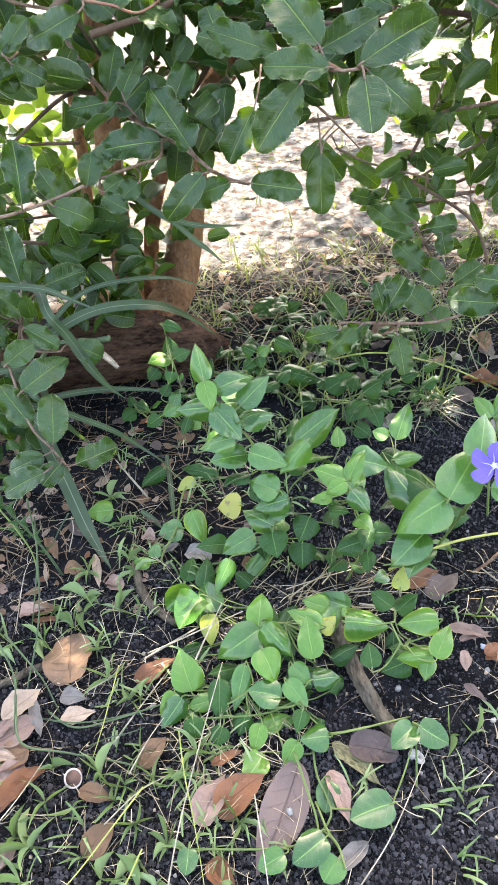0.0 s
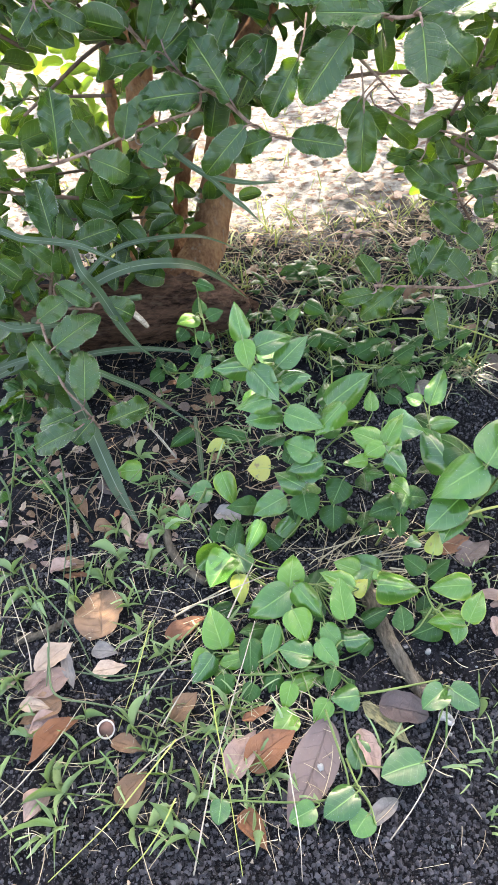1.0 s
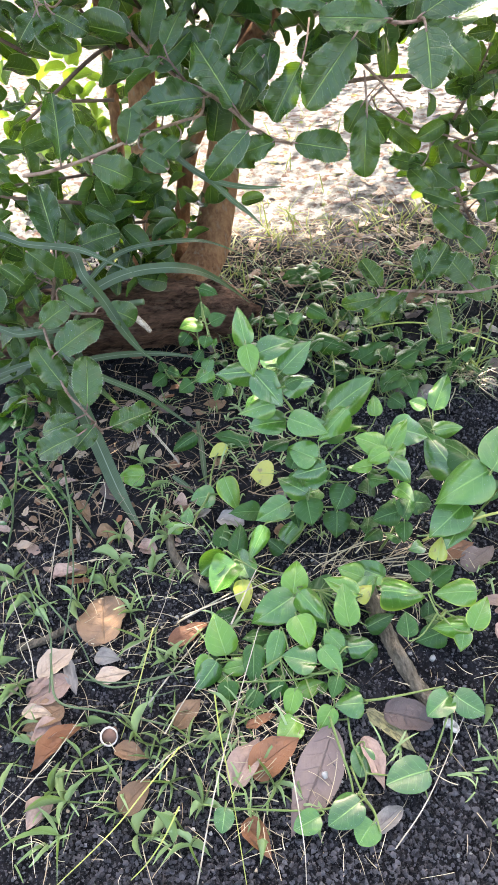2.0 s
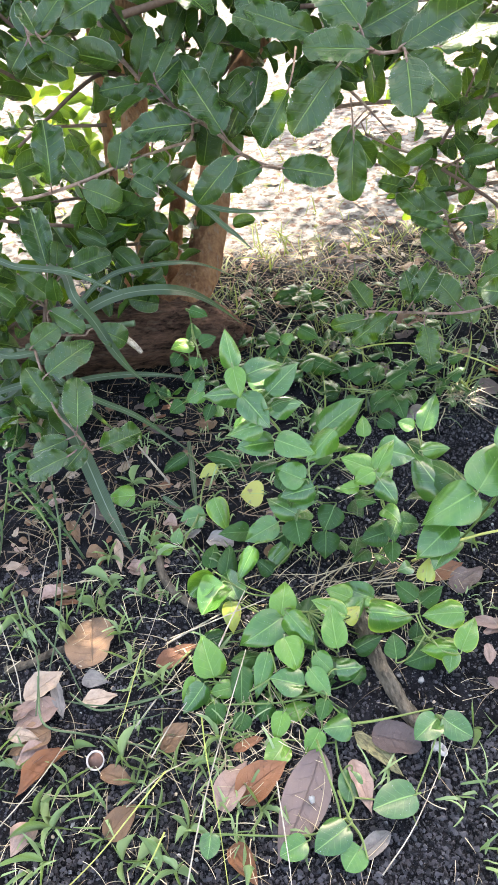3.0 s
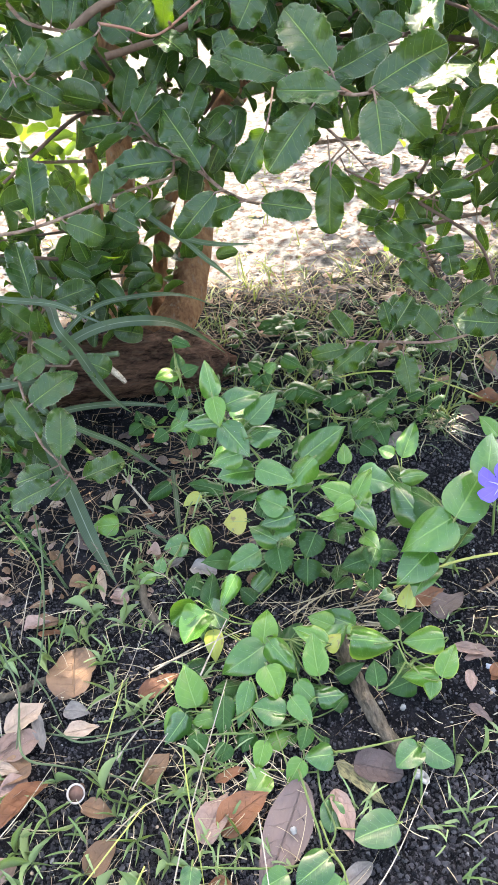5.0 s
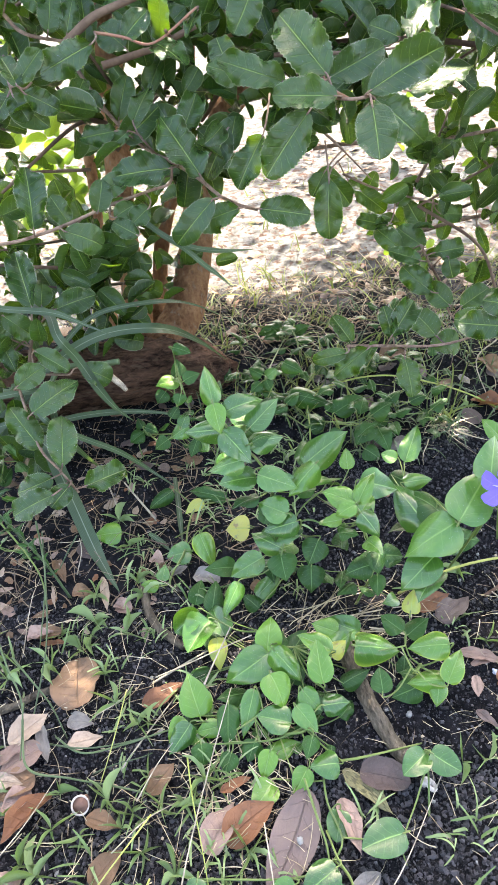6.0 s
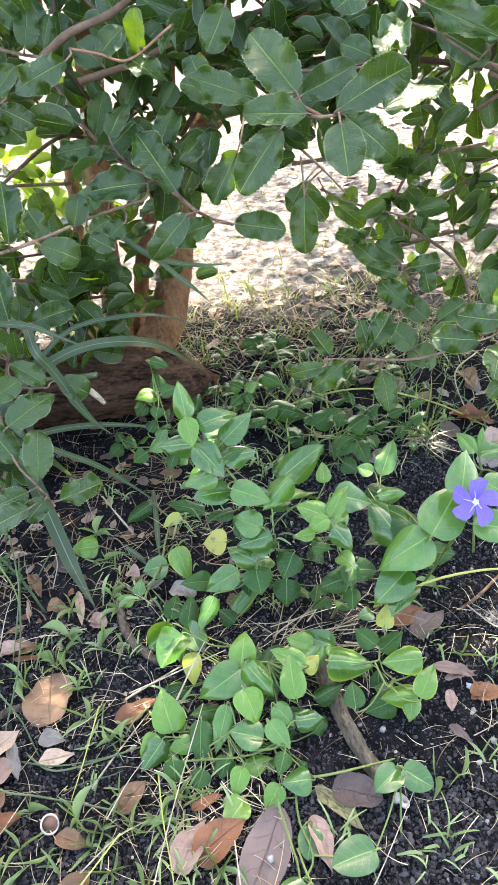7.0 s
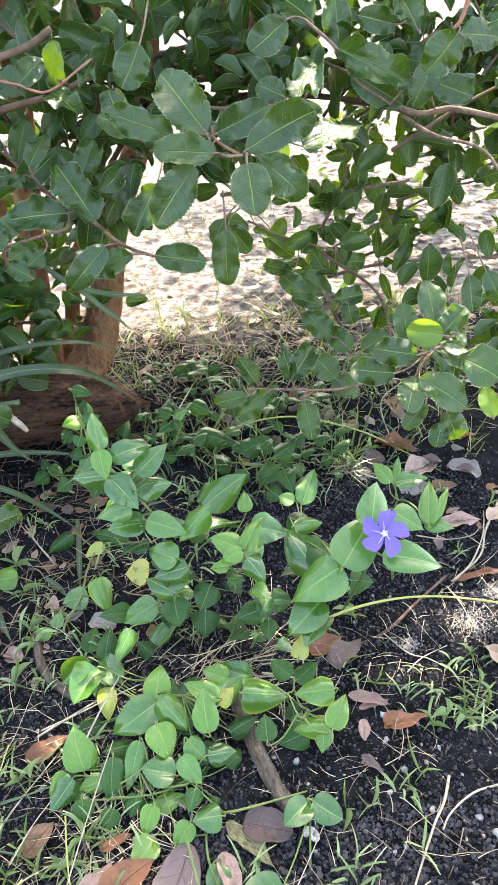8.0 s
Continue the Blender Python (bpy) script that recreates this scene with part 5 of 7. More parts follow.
GAPS = [(0.380, 0.468, 0.012, 0.014), (0.322, 0.726, 0.01, 0.016), (0.41, 0.512, 0.03, 0.010), (-0.012, 0.413, 0.036, 0.010),
        (0.021, 0.445, 0.02, 0.004), (0.040, 0.288, 0.004, -0.016),
        (0.281, 0.831, 0.408, 0.025), (0.001, 0.793, 0.457, 0.01), (0.232, 0.753, 0.475, 0.012), (0.375, 0.640, 0.25, 0.028), (-0.05, 0.818, 0.056, 0.006), (-0.114, 0.80, 0.159, 0.006)]


def in_sunbeam(p, spare):
    """Whether a leaf at p would stand in the way of the light to one of the gaps."""
    for x, y, z, r in GAPS:
        rise = p[2] - z
        if rise > 0.03 and math.hypot(p[0] - x - SUN_DX * rise, p[1] - y - SUN_DY * rise) < r + spare:
            return True
    return False


# ---- shrub ----
SHRUB_BLADES = blade_meshes("shrub_leaf", "shrub", 9, 40, SHRUB_LEAF, rows=26, cols=8, cup=-0.06, bend=0.2, twist=0.35, ripple=0.085, fold=0.24)
YOUNG_BLADES = blade_meshes("shrub_leaf", "shrub", 3, 52, YOUNG_SHRUB, rows=26, cols=8, cup=0.12, bend=0.2, twist=0.3, ripple=0.04, fold=0.12)
shrub = thing("shrub", (-0.09, 0.90, -0.01), "evergreen shrub with leathery toothed leaves and red-brown stems", "shrub")
part("root_crown", tube("root_crown", [(-0.34, 0.90, -0.01), (-0.25, 0.885, 0.025), (-0.15, 0.885, 0.032), (-0.06, 0.905, 0.025), (-0.01, 0.915, 0.0), (0.02, 0.92, -0.05)],
                        0.050, 0.045, 40, 14, 0.075, 3), CROWN_BARK, shrub, "dark gnarled woody base")
part("trunk", tube("trunk", [(-0.085, 0.915, 0.0), (-0.064, 0.930, 0.045), (-0.044, 0.952, 0.065), (-0.026, 0.975, 0.090), (-0.014, 1.000, 0.123), (-0.005, 1.020, 0.158),
                             (0.002, 1.035, 0.195), (0.011, 1.045, 0.233), (0.029, 1.060, 0.282), (0.053, 1.075, 0.333), (0.075, 1.090, 0.389), (0.10, 1.10, 0.75), (0.12, 1.12, 1.2)],
                   0.033, 0.014, 20, 7, 0.03, 5), BARK, shrub)
part("trunk", tube("trunk", [(-0.08, 0.95, 0.01), (-0.076, 1.000, 0.054), (-0.071, 1.050, 0.082), (-0.065, 1.065, 0.123), (-0.058, 1.075, 0.155), (-0.045, 1.085, 0.195),
                             (-0.027, 1.100, 0.232), (0.0, 1.13, 0.33), (0.02, 1.16, 0.6)], 0.0135, 0.010, 16, 7, 0.05, 16), BARK, shrub)
part("trunk", tube("trunk", [(-0.10, 0.94, 0.0), (-0.098, 0.970, 0.028), (-0.106, 1.020, 0.109), (-0.112, 1.050, 0.177), (-0.109, 1.070, 0.246), (-0.105, 1.085, 0.304),
                             (-0.102, 1.100, 0.359), (-0.100, 1.115, 0.411), (-0.09, 1.12, 0.6), (-0.1, 1.12, 1.0)], 0.021, 0.018, 16, 7, 0.03, 6), BARK, shrub)
part("trunk", tube("trunk", [(-0.14, 1.0, 0.01), (-0.156, 1.05, 0.06), (-0.158, 1.080, 0.140), (-0.155, 1.100, 0.212), (-0.154, 1.110, 0.267), (-0.155, 1.120, 0.312),
                             (-0.156, 1.130, 0.347), (-0.17, 1.15, 0.6), (-0.25, 1.17, 0.9)], 0.0095, 0.007, 10, 6, 0.04, 7), BARK, shrub)
part("trunk", tube("trunk", [(0.03, 1.07, 0.42), (0.10, 1.06, 0.445), (0.16, 1.04, 0.445), (0.20, 1.035, 0.475), (0.24, 1.06, 0.58), (0.3, 1.1, 1.0)],
                   0.012, 0.018, 12, 6, 0.06, 8), BARK, shrub)

twig_points = []
for k, (radius, points) in enumerate(BRANCHES):
    wood = RED_TWIG if k in (3, 7, 17) else TWIG if radius < 0.004 or k == 13 else DARK_TWIG
    radius *= 0.75 if k in (5, 13, 14, 18) else 1.0
    part("branch", tube("branch", points, radius, radius * (0.35 if k == 9 else 0.75), 8, 6, 0.06, 20 + k), wood, shrub)
    twig_points += [tuple(p) for p in spline(points, 6)]
# limbs that carry the sprays back to the stems
for a, b, c in (((0.02, 1.05, 0.33), (0.08, 0.92, 0.42), (0.18, 0.75, 0.455)), ((-0.10, 1.05, 0.33), (-0.13, 0.95, 0.36), (-0.19, 0.78, 0.34)),
                ((0.66, 1.12, 0.32), (0.46, 1.02, 0.27), (0.30, 0.93, 0.235)), ((0.02, 1.07, 0.44), (0.2, 1.02, 0.48), (0.35, 0.86, 0.45)),
                ((0.30, 0.93, 0.235), (0.36, 0.85, 0.21), (0.34, 0.70, 0.20)), ((-0.1, 0.96, 0.1), (-0.2, 0.86, 0.16), (-0.2, 0.70, 0.145)),
                ((-0.02, 1.02, 0.38), (0.0, 0.92, 0.44), (0.0, 0.80, 0.475))):
    part("branch", tube("branch", [a, b, c], 0.0024 if a[0] > 0.2 else 0.004, 0.0016, 7, 7, 0.05, 3), DARK_TWIG, shrub)
    twig_points += [tuple(p) for p in spline([a, b, c], 7)]
twig_array = np.array(twig_points)

STALKS = []


def shrub_leaf(row, k):
    base, tip, width, roll, kind = row
    pool = YOUNG_BLADES if kind == "y" else SHRUB_BLADES
    part("leaf", pool[k % len(pool)], None, shrub, at=blade_pose(base, tip, width * 0.97, roll))
    b = np.array(base)
    gap = np.linalg.norm(twig_array - b, axis=1)
    j = int(gap.argmin())
    axis = (np.array(tip) - b) / np.linalg.norm(np.array(tip) - b)
    if gap[j] > 0.06:
        end = b - axis * 0.02 + np.array([0, 0.03, 0.012])
    else:
        end = twig_array[j]
    knee = b - axis * min(0.004, gap[j] * 0.25) + (end - b) * 0.35
    STALKS.append(tube_data([b + axis * 0.003, b, knee, end], 0.0008, 0.0011, 5, 3))


leaf_count = 0
for spray in (SPRAY_A, SPRAY_B, SPRAY_C, SPRAY_D, SPRAY_E, SPRAY_F, SPRAY_G, SPRAY_H, SPRAY_I, SPRAY_J, SPRAY_K, SPRAY_L, SPRAY_M):
    for row in spray:
        shrub_leaf(row, leaf_count)
        leaf_count += 1

# sprays further back in the shrub, up to 300 leaves as parts
rng = np.random.default_rng(77)


def back_spray(start, way, count, size, k0):
    """A twig with alternate leaves along it."""
    start, way = np.array(start), np.array(way, float)
    length = np.linalg.norm(way)
    mid = start + way * 0.5 + rng.normal(size=3) * 0.02 * length
    points = [start, mid, start + way]
    part("branch", tube("branch", points, 0.0024, 0.0012, 6, 5), DARK_TWIG, shrub)
    path = spline(points, 10)
    for i in range(count):
        b = path[min(len(path) - 1, int((i + 1.5) / (count + 1) * len(path)))]
        axis = way / length + rng.normal(size=3) * 0.75 + np.array([0, -0.1, 0.1])
        axis /= np.linalg.norm(axis)
        ln = size * rng.uniform(0.65, 1.15)
        stalk = b + axis * 0.006
        turn = rng.uniform(0.52, 0.68), rng.uniform(-70, 70)
        if in_sunbeam(stalk + axis * ln * 0.5, 0.012):
            continue
        STALKS.append(tube_data([b, b + axis * 0.003, stalk], 0.0009, 0.0008, 4, 2))
        part("leaf", SHRUB_BLADES[(k0 + i) % len(SHRUB_BLADES)], None, shrub,
             at=blade_pose(tuple(stalk), tuple(stalk + axis * ln), ln * turn[0], turn[1]))
    return count


BACK_SPRAYS = [
    ((-0.14, 1.03, 0.28), (-0.22, 0.02, -0.02)), ((-0.15, 1.05, 0.36), (-0.2, -0.08, 0.06)), ((-0.12, 1.0, 0.20), (-0.2, -0.1, 0.02)),
    ((-0.10, 0.98, 0.13), (-0.16, -0.08, 0.05)), ((-0.1, 1.04, 0.3), (0.1, -0.06, 0.1)), ((-0.02, 1.0, 0.25), (0.02, -0.12, 0.14)),
    ((-0.18, 0.90, 0.16), (-0.1, -0.1, -0.06)), ((-0.17, 0.85, 0.22), (-0.12, -0.06, 0.05)), ((0.0, 1.04, 0.34), (0.1, -0.1, 0.12)),
    ((0.18, 1.04, 0.42), (0.12, -0.08, 0.1)), ((0.28, 1.0, 0.42), (0.14, 0.02, 0.06)), ((0.3, 1.0, 0.36), (0.14, 0.05, 0.06)),
    ((0.42, 1.0, 0.28), (0.14, 0.02, 0.02)), ((0.4, 1.02, 0.40), (0.16, 0.04, 0.06)), ((0.30, 0.95, 0.26), (0.05, 0.06, 0.07)),
    ((0.38, 1.0, 0.20), (0.12, 0.0, 0.05)), ((0.34, 0.8, 0.40), (0.15, 0.0, 0.08)), ((0.42, 0.9, 0.45), (0.18, 0.02, 0.0)),
    ((-0.22, 0.95, 0.36), (-0.12, -0.05, 0.1)), ((-0.08, 0.95, 0.40), (-0.06, -0.08, 0.12)),
]
for i in range(30):
    BACK_SPRAYS.append(((rng.uniform(-0.35, 0.65), rng.uniform(0.9, 1.12), rng.uniform(0.36, 0.48)), (rng.uniform(-0.1, 0.1), rng.uniform(-0.06, 0.03), rng.uniform(0.03, 0.12))))
for s, w in BACK_SPRAYS:
    leaf_count += back_spray(s, w, 6, 0.046, leaf_count)



def foliage(count, box, size, seed, patchy=0.0, flat=1.0):
    """Leaves in the depth of the shrub, joined: box is two opposite corners."""
    rng = np.random.default_rng(seed)
    shapes = [blade_data("shrub", 60 + i, 8, 4, 0.22, 0.14, 0.25, 0.03) for i in range(5)]
    lo, hi = np.array(box[0]), np.array(box[1])
    chunks, tries = [], 0
    while len(chunks) < count and tries < count * 20:
        tries += 1
        c = lo + (hi - lo) * rng.random(3)
        if noise.noise((c[0] * 9.0, c[1] * 9.0, c[2] * 9.0)) < patchy:
            continue
        for _ in range(3):
            b = c + rng.normal(size=3) * 0.018
            axis = rng.normal(size=3) * (1, 0.7, 1)
            axis /= np.linalg.norm(axis)
            ln = size * rng.uniform(0.65, 1.2)
            if in_sunbeam(b + axis * ln * 0.5, 0.022):
                continue
            chunks.append(moved(shapes[len(chunks) % 5], blade_pose(tuple(b), tuple(b + axis * ln), ln * rng.uniform(0.5, 0.66), rng.uniform(-80, 80))))
    return chunks


inner = foliage(130, ((-0.42, 0.84, 0.06), (-0.14, 1.02, 0.27)), 0.046, 1, -0.05)
inner += foliage(70, ((-0.14, 0.86, 0.12), (-0.03, 0.95, 0.30)), 0.044, 2, 0.02)
inner += foliage(30, ((-0.10, 0.92, 0.14), (-0.01, 1.0, 0.27)), 0.036, 25, -0.3)
inner += foliage(150, ((-0.42, 0.86, 0.34), (-0.02, 1.10, 0.52)), 0.048, 3, -0.05)
inner += foliage(220, ((-0.02, 0.86, 0.38), (0.72, 1.12, 0.56)), 0.048, 4, -0.1)
inner += foliage(130, ((-0.10, 0.80, 0.37), (0.22, 0.96, 0.48)), 0.046, 5, -0.02)
inner += foliage(45, ((-0.06, 0.82, 0.28), (0.03, 0.94, 0.38)), 0.044, 15, -0.05)
inner += foliage(70, ((-0.45, 1.06, 0.12), (-0.12, 1.25, 0.42)), 0.032, 21, 0.05)
inner += foliage(150, ((0.20, 0.84, 0.34), (0.75, 1.05, 0.48)), 0.044, 16, 0.0)
inner += foliage(40, ((0.20, 0.92, 0.24), (0.42, 1.05, 0.34)), 0.036, 17, 0.0)
inner += foliage(100, ((0.27, 0.90, 0.10), (0.75, 1.12, 0.30)), 0.038, 6, 0.05)
inner += foliage(90, ((0.36, 0.95, 0.26), (0.80, 1.2, 0.42)), 0.040, 7, 0.05)
inner += foliage(40, ((0.34, 0.72, 0.10), (0.56, 0.86, 0.24)), 0.044, 8, 0.0)
inner += foliage(60, ((-0.36, 0.66, 0.02), (-0.20, 0.80, 0.22)), 0.044, 9, -0.1)
verts, faces, uvs = joined(inner)
tagged(part("inner_foliage", mesh_of("inner_foliage", verts, faces, uvs), SHRUB_LEAF, shrub), kind="stuff")

young = foliage(240, ((-0.55, 1.16, 0.06), (-0.12, 1.55, 0.45)), 0.038, 31, -0.05)
young += foliage(90, ((0.28, 1.25, 0.05), (0.95, 1.70, 0.40)), 0.032, 32, -0.03)
young += foliage(25, ((0.34, 1.10, 0.03), (0.75, 1.28, 0.22)), 0.030, 33, 0.0)
verts, faces, uvs = joined(young)
tagged(part("young_foliage", mesh_of("young_foliage", verts, faces, uvs), YOUNG_SHRUB, shrub, "sunlit yellowish-green young leaves"), kind="stuff")

verts, faces, _ = joined(STALKS)
tagged(part("stalk_growth", mesh_of("stalk_growth", verts, faces), TWIG, shrub), kind="stuff")


def crown(count, seed, low, high, gap, reach=1.13):
    """Unseen leaves added higher up for shade: low and high are opposite corners."""
    rng = np.random.default_rng(seed)
    shapes = [blade_data("shrub", 90 + i, 4, 2, 0.2, 0.12, 0.2, 0.0) for i in range(4)]
    chunks = []
    while len(chunks) < count:
        c = np.array([rng.uniform(a, b) for a, b in zip(low, high)])
        if noise.noise((c[0] * 3.0, c[1] * 3.0, c[2] * 3.0)) < gap:
            continue
        for _ in range(6):
            b = c + rng.normal(size=3) * 0.05
            if b[2] < 0.45 + 0.25 * max(0.0, 1.02 - b[1]) + 0.15 * max(0.0, b[1] - 1.2):
                continue
            if not 0.0 < b[1] - SUN_DY * b[2] < reach:
                continue
            axis = rng.normal(size=3) + np.array([0, -0.2, 0.2])
            axis /= np.linalg.norm(axis)
            ln = rng.uniform(0.035, 0.065)
            if in_sunbeam(b + axis * ln * 0.5, 0.03):
                continue
            chunks.append(moved(shapes[len(chunks) % 4], blade_pose(tuple(b), tuple(b + axis * ln), ln * 0.6, rng.uniform(-80, 80))))
    return chunks


def unseen_canopy(count, seed, x0=-0.35, x1=0.62, y0=0.15, y1=1.08):
    """Unseen leaves added high towards the sun to soften the light on the bed."""
    rng = np.random.default_rng(seed)
    shapes = [blade_data("shrub", 95 + i, 4, 2, 0.2, 0.12, 0.2, 0.0) for i in range(4)]
    chunks = []
    while len(chunks) < count:
        gx, gy, z = rng.uniform(x0, x1), rng.uniform(y0, y1), rng.uniform(1.9, 2.9)
        if gy < 0.55 and noise.noise((gx * 5.0, gy * 5.0, 7.0)) > 0.12:
            continue
        b = np.array([gx + SUN_DX * z, gy + SUN_DY * z, z])
        axis = rng.normal(size=3)
        axis /= np.linalg.norm(axis)
        ln = rng.uniform(0.05, 0.075)
        if in_sunbeam(b + axis * ln * 0.5, 0.05):
            continue
        chunks.append(moved(shapes[len(chunks) % 4], blade_pose(tuple(b), tuple(b + axis * ln), ln * 0.6, rng.uniform(-60, 60))))
    return chunks


masses = crown(5200, 5, (-0.7, 0.98, 0.47), (1.2, 1.95, 1.35), -0.2) + crown(800, 6, (-0.6, 1.1, 1.5), (0.42, 2.1, 2.6), -0.1) + crown(1800, 7, (0.42, 1.1, 1.5), (1.4, 2.1, 2.6), 0.0) + crown(330, 9, (0.33, 0.95, 1.0), (0.62, 1.35, 1.7), -0.3) + crown(600, 10, (0.05, 1.25, 0.75), (0.6, 1.65, 1.1), -0.6) + crown(150, 8, (0.06, 0.86, 0.62), (0.28, 0.98, 0.78), -0.6)
masses += crown(700, 12, (0.0, 1.22, 0.55), (0.5, 1.75, 1.1), -0.5) + crown(1900, 13, (0.45, 1.5, 0.8), (1.7, 3.0, 1.9), -0.02, 2.2) + crown(450, 14, (-1.3, 1.6, 0.8), (-0.05, 3.0, 1.9), 0.12, 2.2)
masses += unseen_canopy(2600, 15) + unseen_canopy(700, 16, 0.0, 0.36, 0.76, 1.06)
verts, faces, uvs = joined(masses)
tagged(part("crown", mesh_of("crown", verts, faces, uvs), SHRUB_LEAF, shrub), kind="stuff")
# unseen limbs added to hold the shading leaves
for a, b, c in (((0.12, 1.12, 1.2), (0.2, 1.3, 1.6), (0.4, 1.6, 2.3)), ((-0.1, 1.12, 1.0), (-0.2, 1.25, 1.5), (-0.3, 1.6, 2.2)), ((0.3, 1.1, 1.0), (0.6, 1.3, 1.6), (0.9, 1.6, 2.2)), ((0.4, 1.6, 2.2), (0.6, 2.1, 2.4), (0.8, 2.8, 2.6))):
    part("branch", tube("branch", [a, b, c], 0.012, 0.005, 8, 6, 0.05, 9), BARK, shrub)


# ---- periwinkle ----
PERI_MATS = (PERI_LEAF, PERI_SHADE, PERI_YOUNG, PERI_YELLOW, PERI_EDGED)
PERI_BLADES = [blade_meshes("periwinkle_leaf", "periwinkle", 6, 140 + 10 * i, m, rows=12, cols=8, cup=-0.26, bend=0.36, twist=0.30, ripple=0.04, fold=0.30) for i, m in enumerate(PERI_MATS)]
HEART_BLADES = [blade_meshes("periwinkle_leaf", "heart", 4, 190 + 10 * i, m, rows=12, cols=8, cup=-0.12, bend=0.20, twist=0.15, ripple=0.02, fold=0.20) for i, m in enumerate(PERI_MATS)]
CURLED = blade_meshes("periwinkle_leaf", "heart", 3, 240, PERI_LEAF, rows=14, cols=10, cup=0.55, bend=0.3, twist=0.3, ripple=0.05, fold=0.2)
peri_count = 0


KINDS = {"g": 0, "s": 1, "y": 2, "Y": 3, "e": 4, "h": 0, "c": 0}


def periwinkle(data, label, under=0.0, fresh=0.0):
    global peri_count
    root, leaves = data
    root = np.array((root[0], root[1], soil_height(root[0], root[1]) - 0.003))
    plant = thing("periwinkle", tuple(root), label, "plant", "periwinkle shoots in the bed")
    bases = sorted((np.array(row[0]) for row in leaves), key=lambda b: np.linalg.norm(b - root))
    nodes = [root, root + (bases[0] - root) * 0.4 + np.array([0, 0, 0.008])]
    for i in range(0, len(bases), 2):
        nodes.append(np.mean(bases[i:i + 2], axis=0) + np.array([0, 0, -0.003]))
    smooth = [nodes[0]] + [0.25 * a + 0.5 * b + 0.25 * c for a, b, c in zip(nodes, nodes[1:], nodes[2:])] + [nodes[-1]]
    part("stem", tube("stem", smooth, 0.0011 if leaves[0][4] == "h" else 0.0014, 0.0008, 6, 5), PERI_STEM, plant)
    path = spline(smooth, 5)
    for i, (base, tip, width, roll, look_of) in enumerate(leaves):
        kind = KINDS[look_of]
        if kind == 0 and (i * 0.37 + 0.11 * len(leaves)) % 1.0 < fresh:
            kind = 2
        pool = CURLED if look_of == "c" else (HEART_BLADES if look_of == "h" else PERI_BLADES)[kind]
        part("leaf", pool[peri_count % len(pool)], None, plant, at=blade_pose(base, tip, width, roll))
        b = np.array(base)
        j = int(np.linalg.norm(path - b, axis=1).argmin())
        axis = (np.array(tip) - b) / np.linalg.norm(np.array(tip) - b)
        part("leaf_stalk", tube("leaf_stalk", [path[j], 0.5 * (path[j] + b) - axis * 0.004 - np.array([0, 0, 0.3 * max(0.0, np.linalg.norm(path[j] - b) - 0.012)]), b - axis * 0.003, b + axis * 0.003], 0.0008, 0.0006, 5, 4), PERI_STEM, plant)
        peri_count += 1
    rng = np.random.default_rng(1000 + peri_count)
    for i, (base, tip, width, roll, _) in enumerate(leaves):
        for _ in range(int(under) + (rng.random() < under % 1)):
            b = np.array(base) + rng.normal(size=3) * (0.016, 0.014, 0.006) - np.array([0, -0.010, 0.031])
            b[2] = max(b[2], soil_height(b[0], b[1]) + 0.004)
            a = rng.uniform(0, 6.28)
            low = base[2] - soil_height(base[0], base[1]) < 0.022
            axis = np.array([math.cos(a), math.sin(a), rng.uniform(-0.12, 0.02) if low else rng.uniform(-0.1, 0.35)])
            ln = np.linalg.norm(np.array(tip) - base) * rng.uniform(0.6, 0.95) * (0.7 if low else 1.0)
            # leaves beneath others mostly get the copy with shade in its colour
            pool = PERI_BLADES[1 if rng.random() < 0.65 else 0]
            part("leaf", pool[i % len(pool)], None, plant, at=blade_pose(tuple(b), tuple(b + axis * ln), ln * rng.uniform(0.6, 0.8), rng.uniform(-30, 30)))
            j = int(np.linalg.norm(path - b, axis=1).argmin())
            part("leaf_stalk", tube("leaf_stalk", [path[j], 0.5 * (path[j] + b) - np.array([0, 0, 0.004]), b + axis * 0.002], 0.0007, 0.0006, 4, 2), PERI_STEM, plant)
    return plant


SHADY = "dull green periwinkle shoot under the shrub, shade put into its leaf colour"
periwinkle(PERI_TALL, "upright periwinkle shoot with paired bluish-green pointed leaves", under=0.8)
periwinkle(PERI_MOUND, "periwinkle mound with rounded glossy dark green leaves", under=1.5)
periwinkle(PERI_CREEPER, "straggling periwinkle shoot with a yellowing spotted leaf")
periwinkle(PERI_FRONT, "bushy periwinkle with bright green and yellow leaves", under=1.9, fresh=0.5)
periwinkle(PERI_FRONT_B, "bushy periwinkle with overlapping green leaves", under=1.9, fresh=0.5)
periwinkle(PERI_FRONT_C, "low periwinkle shoot with small light green leaves", under=1.3, fresh=0.35)
periwinkle(PERI_BOTTOM, "trailing periwinkle with round leaves over the soil")
periwinkle(PERI_PAIR, "periwinkle runner with one pair of round leaves")
periwinkle(PERI_RIGHT, "periwinkle shoots with small dark bluish-green leaves", under=1.7)
periwinkle(PERI_RIGHT_B, "periwinkle shoot with large broad green leaves", under=0.8)
periwinkle(PERI_LOW, "low periwinkle with paired green leaves edged yellow", under=0.4)
bloom = periwinkle(PERI_BLOOM, "flowering periwinkle shoot with one violet-blue flower")
periwinkle(PERI_BACKRIGHT, "young periwinkle shoot with narrow bright green leaves")
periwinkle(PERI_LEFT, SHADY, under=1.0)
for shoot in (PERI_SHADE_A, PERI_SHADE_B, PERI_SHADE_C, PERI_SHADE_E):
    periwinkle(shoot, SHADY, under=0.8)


# low shoots under the shrub, all in the shade-coloured leaf
cover = np.random.default_rng(61)
